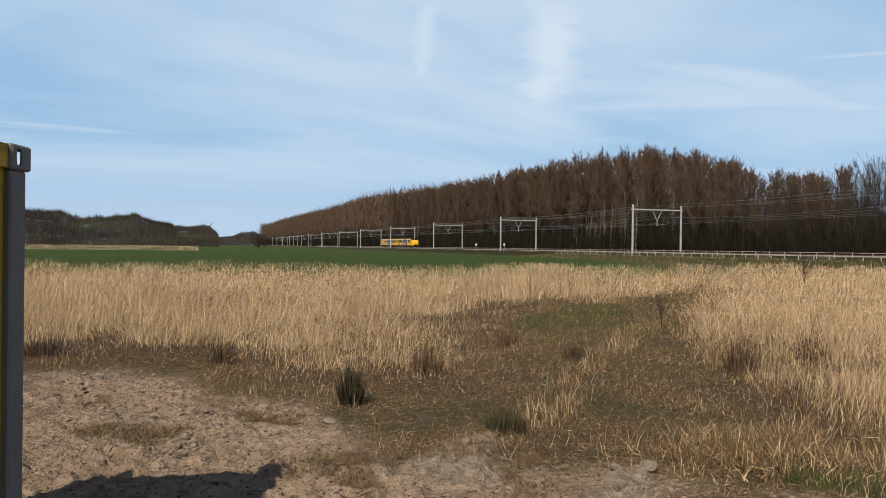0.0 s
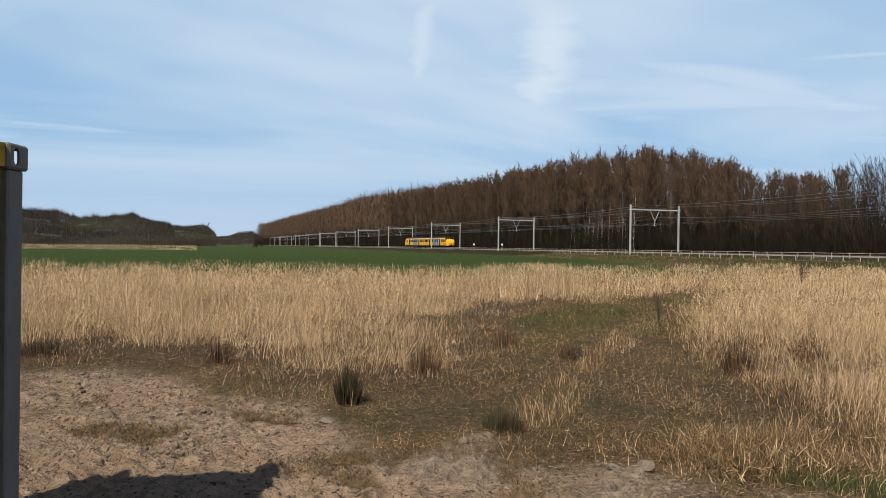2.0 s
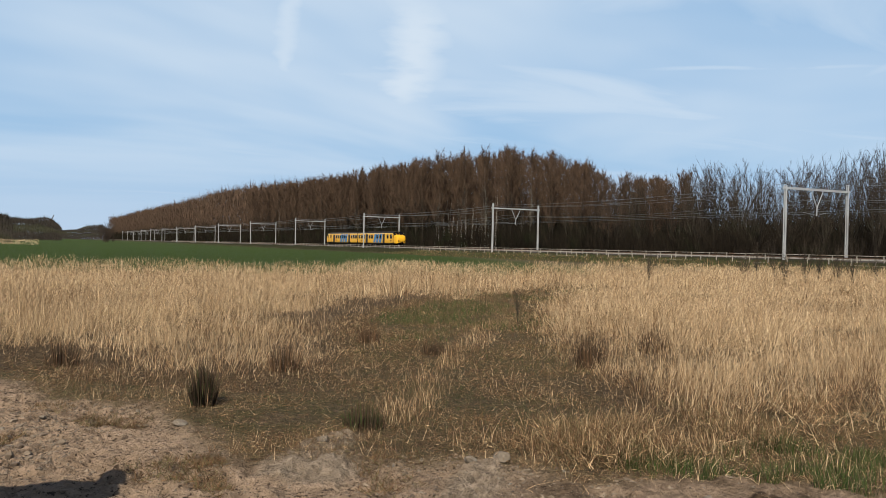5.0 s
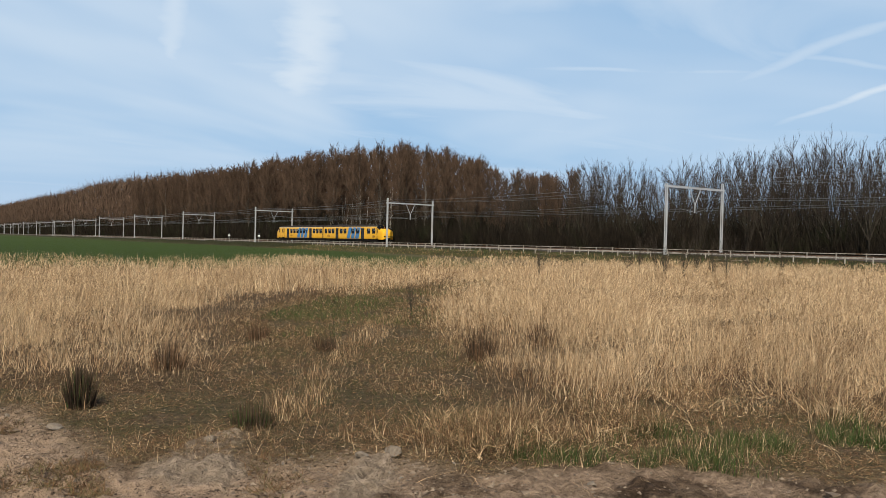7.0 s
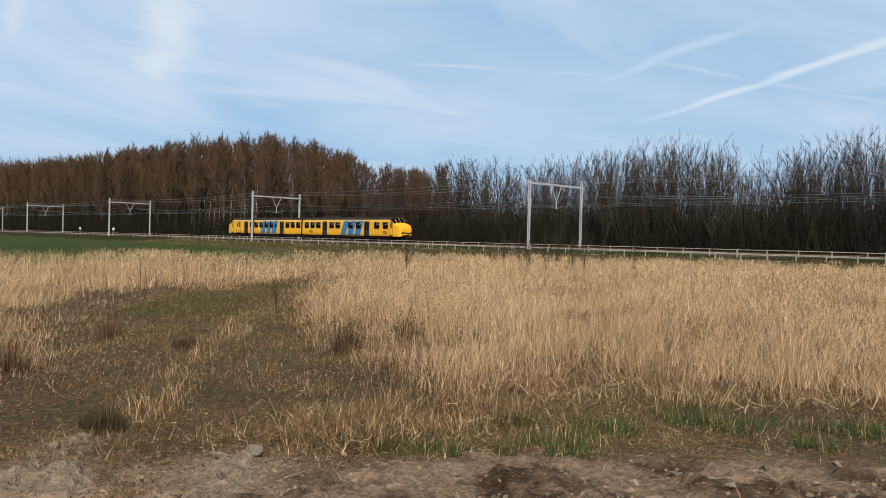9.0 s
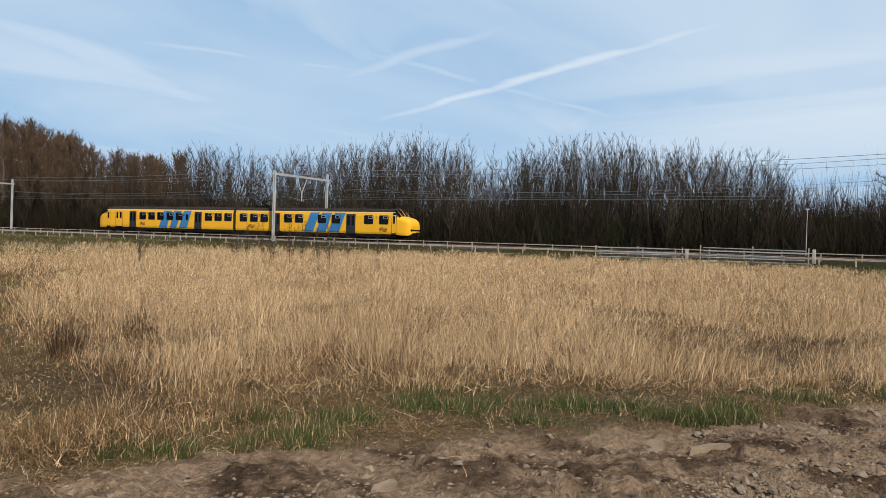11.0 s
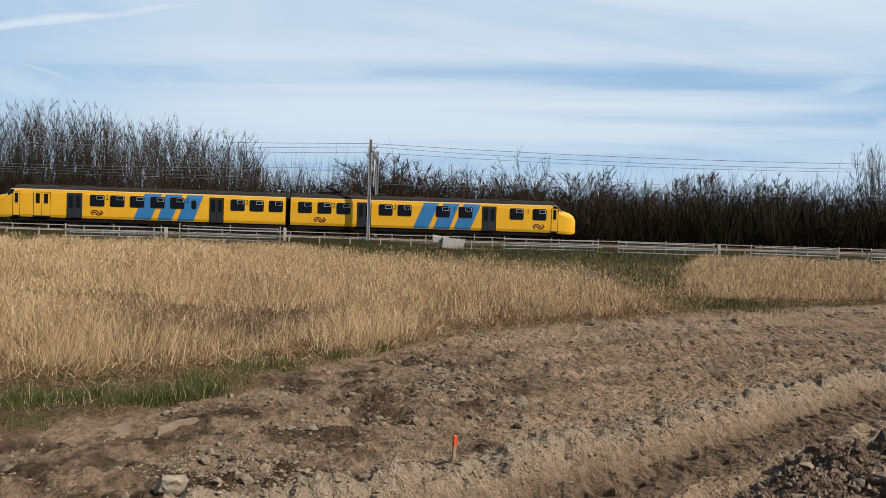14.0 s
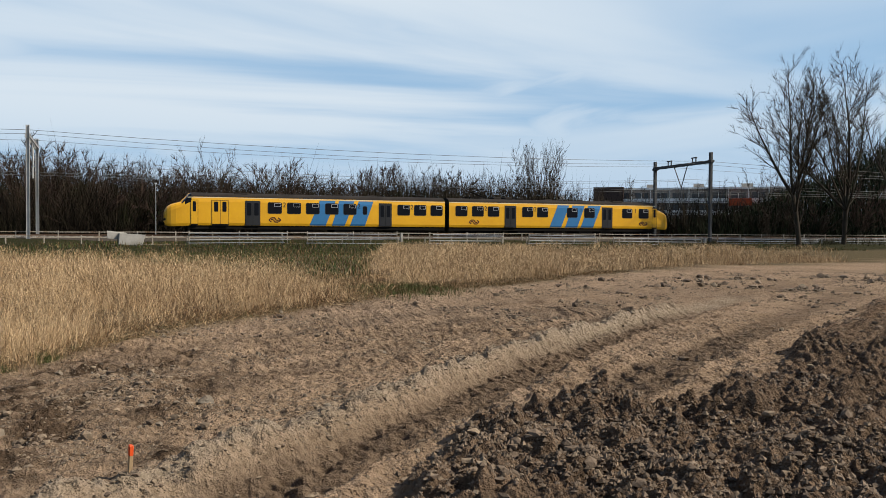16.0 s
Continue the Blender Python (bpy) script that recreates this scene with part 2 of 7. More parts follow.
RUSSET = material("russet_straw", (0.131, 0.074, 0.035), (0.066, 0.036, 0.017), 0.5, 0.9, island=0.50, spec=0.2, fine=3)
SEDGE = material("brown_sedge", (0.048, 0.030, 0.016), (0.024, 0.016, 0.009), 1.5, 0.9, island=0.35, spec=0.2)
GREEN = material("fresh_green_grass", (0.024, 0.046, 0.009), (0.042, 0.058, 0.014), 0.8, 0.8, island=0.45, spec=0.2)
OLIVE = material("olive_winter_grass", (0.070, 0.059, 0.025), (0.105, 0.076, 0.035), 0.8, 0.9, island=0.35, spec=0.2)


# ---- building helpers ----
def part(name, bm, material_, parent=None, label=""):
    """Links a bmesh as one mesh object under a thing or a part."""
    me = bpy.data.meshes.new(name)
    bm.to_mesh(me)
    bm.free()
    for mt in (material_ if isinstance(material_, (list, tuple)) else [material_]):
        me.materials.append(mt)
    ob = new(name, me)
    if parent is not None:
        ob.parent = parent
    if label:
        ob["label"] = label
    return ob


def again(ob, parent, m):
    """The same mesh once more, as an object of its own."""
    o = new(ob.name.split(".")[0], ob.data)
    o.parent, o.matrix_basis = parent, m
    if "label" in ob:
        o["label"] = ob["label"]
    return o


def box(bm, x0, x1, y0, y1, z0, z1, bevel=0.0, mi=0):
    m = Matrix.Translation(((x0 + x1) / 2, (y0 + y1) / 2, (z0 + z1) / 2)) @ Matrix.Diagonal((abs(x1 - x0), abs(y1 - y0), abs(z1 - z0), 1))
    r = bmesh.ops.create_cube(bm, size=1, matrix=m)
    vs = r["verts"]
    for f in {f for v in vs for f in v.link_faces}:
        f.material_index = mi
    if bevel:
        bmesh.ops.bevel(bm, geom=list({e for v in vs for e in v.link_edges}), offset=bevel, segments=1, affect="EDGES")


def boxed(name, dims, mat_, parent=None, label="", bevel=0.0):
    bm = bmesh.new()
    box(bm, *dims, bevel=bevel)
    return part(name, bm, mat_, parent, label)


def tube(bm, a, b, ra, rb, sides=6, caps=False):
    a, b = Vector(a), Vector(b)
    d = (b - a)
    if d.length < 1e-6:
        return
    q = d.to_track_quat("Z", "Y")
    rings = []
    for c, r in ((a, ra), (b, rb)):
        rings.append([bm.verts.new(c + q @ Vector((r * math.cos(2 * math.pi * k / sides), r * math.sin(2 * math.pi * k / sides), 0))) for k in range(sides)])
    for k in range(sides):
        bm.faces.new((rings[0][k], rings[0][(k + 1) % sides], rings[1][(k + 1) % sides], rings[1][k]))
    if caps and sides > 2:
        bm.faces.new(rings[1]), bm.faces.new(rings[0][::-1])


def mesh_from(name, verts, faces, mats, parent=None, smooth=False):
    """A mesh from numpy arrays of corners and equal-sided faces."""
    me = bpy.data.meshes.new(name)
    verts, faces = np.asarray(verts, np.float32), np.asarray(faces, np.int32)
    k = faces.shape[1]
    me.vertices.add(len(verts))
    me.vertices.foreach_set("co", verts.ravel())
    me.loops.add(faces.size)
    me.loops.foreach_set("vertex_index", faces.ravel())
    me.polygons.add(len(faces))
    me.polygons.foreach_set("loop_start", np.arange(0, faces.size, k, dtype=np.int32))
    me.polygons.foreach_set("use_smooth", np.full(len(faces), smooth))
    me.update(calc_edges=True)
    for mt in mats:
        me.materials.append(mt)
    ob = new(name, me)
    if parent is not None:
        ob.parent = parent
    return ob


def lattice(ix, iy, seed):
    h = (ix.astype(np.int64) * 374761393 + iy.astype(np.int64) * 668265263 + seed * 1442695041) & 0x7FFFFFFF
    h = ((h ^ (h >> 13)) * 1274126177) & 0x7FFFFFFF
    return ((h ^ (h >> 16)) & 0xFFFF) / 65535.0


def vnoise(x, y, seed=0):
    x, y = np.asarray(x, float), np.asarray(y, float)
    ix, iy = np.floor(x), np.floor(y)
    fx, fy = x - ix, y - iy
    fx, fy = fx * fx * (3 - 2 * fx), fy * fy * (3 - 2 * fy)
    a, b = lattice(ix, iy, seed), lattice(ix + 1, iy, seed)
    c, d = lattice(ix, iy + 1, seed), lattice(ix + 1, iy + 1, seed)
    return (a * (1 - fx) + b * fx) * (1 - fy) + (c * (1 - fx) + d * fx) * fy


def fbm(x, y, octaves=4, seed=0):
    v, a, s = 0, 0.5, 1.0
    for k in range(octaves):
        v = v + a * vnoise(x * s + 17.3 * k, y * s - 9.1 * k, seed + k)
        a, s = a * 0.5, s * 2.03
    return v


def knobs(x, y, cell, seed):
    """Rounded lumps, one to a cell of that many metres, of uneven size and place: 0 between them, up to 1 on top."""
    u, v = np.asarray(x, float) / cell, np.asarray(y, float) / cell
    iu, iv = np.floor(u), np.floor(v)
    best = np.zeros(u.shape)
    for du in (-1, 0, 1):
        for dv in (-1, 0, 1):
            a, b = iu + du, iv + dv
            px, py = a + lattice(a, b, seed), b + lattice(a, b, seed + 1)
            size = 0.35 + 0.65 * lattice(a, b, seed + 2)
            sx, sy = 0.7 + 0.6 * lattice(a, b, seed + 3), 0.7 + 0.6 * lattice(a, b, seed + 4)
            d2 = ((u - px) / sx) ** 2 + ((v - py) / sy) ** 2
            best = np.maximum(best, size * np.sqrt(np.maximum(0, 1 - d2 / (0.62 * size) ** 2)))
    return best


def inside(poly, x, y):
    x, y = np.asarray(x, float), np.asarray(y, float)
    r = np.zeros(x.shape, bool)
    for (x1, y1), (x2, y2) in zip(poly, poly[1:] + poly[:1]):
        if y1 == y2:
            continue
        r ^= ((y1 > y) != (y2 > y)) & (x < (x2 - x1) * (y - y1) / (y2 - y1) + x1)
    return r


def line_dist(pts, x, y):
    """Distance to a polyline."""
    x, y = np.asarray(x, float), np.asarray(y, float)
    best = np.full(x.shape, 1e9)
    for (x1, y1), (x2, y2) in zip(pts, pts[1:]):
        dx, dy = x2 - x1, y2 - y1
        t = np.clip(((x - x1) * dx + (y - y1) * dy) / (dx * dx + dy * dy), 0, 1)
        best = np.minimum(best, np.hypot(x - x1 - t * dx, y - y1 - t * dy))
    return best


def smooth01(v, lo, hi):
    t = np.clip((v - lo) / (hi - lo), 0, 1)
    return t * t * (3 - 2 * t)


# ---- the railway's line: s runs along the near side of the trains; aside is metres towards the camera ----
S_STEP = 2.0
S_TABLE = np.arange(-1500, 700 + S_STEP, S_STEP)


LINE_KNOTS = [-700, -300, -150, -60, 0, 40, 80, 120, 200, 300]
LINE_HEADS = [163.56, 162.3, 161.97, 162.49, 163.48, 164.37, 165.72, 170.72, 175.84, 181.5]


def bearing(s):
    return np.radians(np.interp(s, LINE_KNOTS, LINE_HEADS))


_i0 = int(round(1500 / S_STEP))
_mid = bearing((S_TABLE[1:] + S_TABLE[:-1]) / 2)
LX = np.concatenate([[0], np.cumsum(np.sin(_mid) * S_STEP)])
LY = np.concatenate([[0], np.cumsum(np.cos(_mid) * S_STEP)])
LX, LY = LX - LX[_i0] + 40.04, LY - LY[_i0] + 132.63
RAIL_Z = 1.25


def on_line(s, aside=0.0):
    h = bearing(s)
    return np.interp(s, S_TABLE, LX) + np.cos(h) * aside, np.interp(s, S_TABLE, LY) - np.sin(h) * aside


def line_pose(s, aside=0.0, z=0.0):
    """A pose on the line: its x along the line, its y away from the camera."""
    x, y = on_line(s, aside)
    return pose(float(x), float(y), z, 0, 0, 90 - math.degrees(float(bearing(s))))
# ---- the ground: one sheet from the worked clay at the feet to the horizon ----
REED_W = [(-40, 12), (-14, 11.2), (-9, 10.8), (-5.1, 10.5), (-4.2, 10.8), (-3.1, 10.2), (-2.2, 9.5), (-1.3, 9.2), (-0.4, 8.8), (0.7, 8.9),
          (1.2, 11.3), (1.5, 17.2), (5.3, 26.7), (12.9, 35), (13.2, 40), (0, 39), (-12, 39), (-40, 38)]
REED_E = [(13.5, 31.2), (9.7, 24.8), (4.6, 14.4), (2.8, 9.6), (2.2, 7.6), (2.4, 6.4), (3.4, 6.6), (4.5, 7.5), (6, 7.5), (7, 6.2), (8.3, 5.1),
          (10.9, 3.3), (13, 2.5), (15.5, 0.9), (18, -1.5), (19.3, -2.5), (21.4, -3.3), (24.5, -2.8), (31, -0.6), (39, 5), (46, 14), (49, 24), (45, 34), (38, 44),
          (28, 47), (18, 44), (14, 40)]
REED_S = [(23.0, -4.6), (27.2, -10.9), (34.6, -21.6), (38.5, -34), (50, -34), (56, -20), (57, -10), (36, -5.4), (26.5, -4.0)]
TRAIL = [(1.6, 3.0), (1.4, 8.0), (2.4, 12), (3.6, 17.5), (7.4, 25.8), (13.2, 33), (22, 42)]
CLAY = [(-40, -60), (-40, 4), (-9, 9.4), (-5.1, 9.8), (-4.2, 10.2), (-3.1, 9.4), (-2.2, 8.6), (-1.3, 8.2), (-0.9, 7.3), (-0.2, 6.3), (1.5, 5.9), (2.2, 5.3),
        (3.2, 5.3), (3.7, 5.0), (4.8, 4.6), (6.2, 3.8), (7.4, 3.2), (8.8, 3.0), (10.9, 2.4), (13, 1.6), (15.5, 0.2), (19.5, -3.2), (21.6, -5.7), (26.9, -11.7),
        (34.1, -22.2), (38, -36), (46, -50), (60, -90), (30, -120)]
HEAP = [(4.1, -0.85), (4.55, -0.78), (4.9, -1.0), (5.35, -1.33), (5.85, -1.6), (6.25, -1.92), (6.62, -2.35), (6.75, -2.8), (6.85, -3.25), (6.65, -3.75), (6.6, -4.2),
        (7.4, -5.25), (7.6, -5.8), (8.95, -7.1), (9.8, -8.0), (11.5, -10.15), (14.2, -13.1), (16.7, -16.6), (17, -22), (8, -24), (3, -12), (3.0, -4)]
RUTS = [[(2.6, 2.6), (4.3, 0.85), (5.2, -0.02), (5.85, -0.6), (6.6, -1.2), (7.5, -2.0), (8.45, -2.75), (9.6, -3.75), (11.3, -5.35), (13.5, -7.7), (18, -12.6), (25, -21)],
        [(7.5, -3.65), (8.88, -5.12), (9.99, -6.45), (11.53, -8.25), (14.66, -11.8), (19.5, -17.2)], [(10.0, 1.0), (15, -5.0), (22, -14.0), (32, -30)],
        [(9.0, 0.2), (13.2, -4.2), (19.0, -11.2), (28, -23)], [(11.4, -3.9), (14.6, -7.2), (20.5, -14.2), (29, -27)], [(12.4, 0.6), (18.2, -6.4), (25.0, -15.4), (33, -27)]]
RUT_DEPTH = (0.13, 0.06, 0.02, 0.03, 0.04, 0.03)
BERM = [(3.2, 2.75), (5.48, 0.56), (6.1, 0.03), (7.05, -0.76), (8.25, -1.79), (9.55, -2.91), (11.3, -4.65), (13.9, -7.55), (18.5, -13.1)]


def reedy(x, y):
    return inside(REED_W, x, y) | inside(REED_E, x, y) | inside(REED_S, x, y)


def line_aside(x, y):
    """Metres from the railway towards the camera, and the place along it."""
    x, y = np.asarray(x, float), np.asarray(y, float)
    s = (127 - y) / 0.97
    for _ in range(6):
        h = bearing(s)
        px, py = np.interp(s, S_TABLE, LX), np.interp(s, S_TABLE, LY)
        s = np.clip(s + (x - px) * np.sin(h) + (y - py) * np.cos(h), -1490, 690)
    h = bearing(s)
    px, py = np.interp(s, S_TABLE, LX), np.interp(s, S_TABLE, LY)
    return (x - px) * np.cos(h) - (y - py) * np.sin(h), s


def soft_in(poly, x, y, edge, seed, wob=0.35):
    wx, wy = x + wob * 2 * (fbm(x * 1.3, y * 1.3, 4, seed) - 0.47), y + wob * 2 * (fbm(x * 1.3 + 40, y * 1.3, 4, seed + 5) - 0.47)
    d = line_dist(poly + poly[:1], wx, wy)
    return smooth01(np.where(inside(poly, wx, wy), d, -d), -edge, edge)


CRUSTS = [[(0.0, 6.4), (0.2, 6.9), (0.42, 6.75), (0.34, 6.3), (0.46, 6.0), (0.25, 5.5), (-0.1, 5.6), (-0.26, 5.85), (-0.1, 6.25)],
          [(1.28, 5.97), (1.53, 5.97), (1.36, 5.5), (1.12, 5.05), (0.9, 5.05), (1.05, 5.5)]]


def crust_at(x, y):
    """Pale crumbled crusts of clay thrown up beside the trodden track."""
    return np.maximum(soft_in(CRUSTS[0], x, y, 0.1, 77, 0.2), soft_in(CRUSTS[1], x, y, 0.07, 79, 0.12))


def relief(x, y):
    """Height of the ground, and how much it is clay, heap, rut."""
    x, y = np.asarray(x, float), np.asarray(y, float)
    a, s = line_aside(x, y)
    z = 0.22 * (fbm(x * 0.11, y * 0.11, 3, 3) - 0.45)
    z = z * smooth01(np.hypot(x, y), 4, 16)
    z = z + 0.55 * smooth01(-a, -12.0, -3.0) - 0.0
    z = z + 0.42 * smooth01(-a, -2.6, -0.9)
    z = z - 0.50 * smooth01(-a, 8.0, 12.0)
    z = z - 0.35 * np.exp(-((a - 15.5) / 2.2) ** 2) * smooth01(s, 150, 80)
    clay = soft_in(CLAY, x, y, 0.35, 11)
    heap = soft_in(HEAP, x, y, 0.16, 23, 0.22)
    near = smooth01(np.hypot(x, y), 60, 20)
    rough = fbm(x * 2.1, y * 2.1, 5, 31) - 0.47
    lumps = np.abs(fbm(x * 4.3, y * 4.3, 4, 47) - 0.47)
    wx, wy = x + 0.12 * (fbm(x * 5, y * 5, 3, 64) - 0.45), y + 0.12 * (fbm(x * 5 + 9, y * 5, 3, 65) - 0.45)
    crumb = smooth01(fbm(x * 0.7, y * 0.7, 3, 66), 0.38, 0.58)
    z = z + clay * near * (0.13 * rough + 0.20 * lumps + crumb * (0.035 * knobs(wx, wy, 0.17, 301) + 0.055 * knobs(wx, wy, 0.34, 305)))
    h2 = fbm(x * 1.1, y * 1.1, 4, 53)
    edge = smooth01(line_dist(HEAP + HEAP[:1], x, y), 4.5, 0.8)
    steep = 0.35 + 0.65 * smooth01(line_dist(HEAP + HEAP[:1], x, y), 3.4, 1.3)   # trodden flatter towards its middle
    z = z + heap * near * (-0.04 + 0.05 * edge + 0.15 * (h2 - 0.35) + steep * (0.07 * crag(wx * 1.5, wy * 1.5, 311) + 0.11 * crag(wx * 3.4 + 3, wy * 3.4, 315) + 0.09 * crag(wx * 7.3, wy * 7.3 + 4, 317)
                           + 0.06 * knobs(wx, wy + 5, 0.23, 319) + 0.05 * knobs(wx + 2, wy, 0.12, 323) + 0.12 * (fbm(x * 13, y * 13, 3, 61) - 0.44)))
    rim = np.exp(-(line_dist(HEAP + HEAP[:1], x, y) / 0.45) ** 2) * near
    z = z + 0.05 * rim * fbm(x * 1.1, y * 1.1, 3, 67)
    rut = 0
    for k, pts in enumerate(RUTS):
        d = line_dist(pts, x, y)
        along = x * 0.62 - y * 0.78
        grip = 0.013 * np.clip(2.5 * np.sin(along * 32.0), -1, 1) * smooth01(d, 0.36, 0.28)
        dig = smooth01(d, 0.46, 0.30) * clay
        wear = 1.0 if k < 2 else 0.45
        rut = np.maximum(rut, dig * wear)
        z = z - RUT_DEPTH[k] * dig + wear * grip * dig + 0.5 * RUT_DEPTH[k] * np.exp(-((d - 0.5) / 0.12) ** 2) * clay * fbm(x * 3, y * 3, 3, 69)
    d = line_dist(BERM, x, y)
    berm = np.exp(-(d / 0.19) ** 2) * clay
    z = z + berm * (0.13 * (0.3 + 1.2 * fbm(x * 2.7, y * 2.7, 4, 71)) + 0.12 * crag(wx * 5, wy * 5, 331))
    z = z - 0.15 * np.exp(-(((x - 6.97) / 0.22) ** 2 + ((y - 1.75) / 0.16) ** 2)) - 0.08 * np.exp(-(((x - 7.05) / 0.16) ** 2 + ((y - 1.38) / 0.1) ** 2))
    z = z - 0.07 * clay * near * (1 - heap)
    crust = crust_at(x, y)
    z = z + crust * (0.005 + 0.05 * knobs(wx, wy, 0.15, 341) + 0.03 * knobs(wx, wy, 0.31, 345) + 0.06 * (fbm(x * 8, y * 8, 3, 81) - 0.4))
    # a mound at the survey stake
    z = z + 0.07 * np.exp(-(((x - 5.80) / 0.17) ** 2 + ((y - 0.52) / 0.2) ** 2)) * (0.6 + 0.9 * fbm(x * 9, y * 9, 3, 83))
    return z, clay, heap, rut, berm, a, s


def crag(x, y, seed):
    """Sharp-backed lumps with deep clefts between them."""
    a = np.abs(vnoise(x, y, seed) - 0.5) * 2
    b = np.abs(vnoise(x * 2.1 + 7, y * 2.1, seed + 1) - 0.5) * 2
    return np.sqrt(a) * 0.6 + a * b * 0.5 - 0.3


def ground_z(x, y):
    return relief(x, y)[0]


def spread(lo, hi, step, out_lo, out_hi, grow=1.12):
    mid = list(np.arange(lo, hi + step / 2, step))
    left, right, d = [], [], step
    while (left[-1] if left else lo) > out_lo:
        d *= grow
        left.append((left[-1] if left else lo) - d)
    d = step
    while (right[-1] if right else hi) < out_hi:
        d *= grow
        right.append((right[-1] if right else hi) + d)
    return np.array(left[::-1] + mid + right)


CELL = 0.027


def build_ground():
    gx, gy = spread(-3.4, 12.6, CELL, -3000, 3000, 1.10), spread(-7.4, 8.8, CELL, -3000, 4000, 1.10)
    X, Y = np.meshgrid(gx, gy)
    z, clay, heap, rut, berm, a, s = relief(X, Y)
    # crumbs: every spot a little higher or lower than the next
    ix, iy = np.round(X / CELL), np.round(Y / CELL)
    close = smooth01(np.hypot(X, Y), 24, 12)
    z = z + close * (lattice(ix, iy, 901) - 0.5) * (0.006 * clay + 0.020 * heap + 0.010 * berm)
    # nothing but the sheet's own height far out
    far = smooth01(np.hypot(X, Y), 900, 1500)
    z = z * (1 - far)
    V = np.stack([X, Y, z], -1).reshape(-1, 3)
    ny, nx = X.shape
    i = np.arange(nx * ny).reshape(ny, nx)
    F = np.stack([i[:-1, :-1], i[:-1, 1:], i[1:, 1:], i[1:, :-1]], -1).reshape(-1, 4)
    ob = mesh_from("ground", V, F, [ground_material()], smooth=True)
    crumbly = (clay * close > 0.5)[:-1, :-1]
    ob.data.polygons.foreach_set("use_smooth", ~crumbly.ravel())
    reed = reedy(X, Y).astype(float)
    trailm = smooth01(line_dist(TRAIL, X, Y), 2.2, 0.9) * (1 - clay)
    field = ((a > 14) & (s < 95)).astype(float) * (Y > 38.5) * smooth01(-X, -30, -18)
    bank = smooth01(a, 15, 12) * smooth01(a, -14, -10)
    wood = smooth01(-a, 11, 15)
    damp = clay * smooth01(line_dist([(3, 5.0), (4.6, 4.3), (6.6, 3.2), (8.2, 2.2), (10.5, 1.6)], X, Y) + 0.9 * (fbm(X * 1.5, Y * 1.5, 3, 91) - 0.5), 1.0, 0.4)
    damp = np.maximum(damp, clay * smooth01(line_dist([(1.6, 5.0), (3.4, 3.9), (5.2, 2.5), (7.0, 1.7), (9.0, 0.6)], X, Y) + 1.2 * (fbm(X * 1.2, Y * 1.2, 3, 93) - 0.5), 1.2, 0.5) * 0.9)
    damp = np.maximum(damp, clay * smooth01(line_dist([(7.4, 3.5), (8.4, 2.95), (9.2, 2.2), (10.2, 1.45), (11.2, 0.7)], X, Y) + 0.8 * (fbm(X * 1.7, Y * 1.7, 3, 95) - 0.5), 0.55, 0.25))
    damp = np.maximum(damp, clay * smooth01(line_dist([(6.3, 0.7), (6.6, 1.35), (6.7, 1.5)], X, Y) + 0.5 * (fbm(X * 2.2, Y * 2.2, 3, 96) - 0.5), 0.42, 0.25))
    damp = np.maximum(damp, clay * smooth01(line_dist([(4.3, 3.0), (4.9, 2.2), (5.2, 1.6)], X, Y) + 0.7 * (fbm(X * 1.9, Y * 1.9, 3, 97) - 0.5), 0.65, 0.35))
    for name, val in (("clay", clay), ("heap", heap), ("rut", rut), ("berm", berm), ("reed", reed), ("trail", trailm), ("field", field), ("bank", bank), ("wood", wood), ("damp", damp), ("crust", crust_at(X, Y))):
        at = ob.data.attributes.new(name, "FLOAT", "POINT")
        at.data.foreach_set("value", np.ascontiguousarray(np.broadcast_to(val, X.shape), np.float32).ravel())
    tagged(ob, "clay building ground, dry reed land and green meadow", "ground", kind="structure")
    return ob


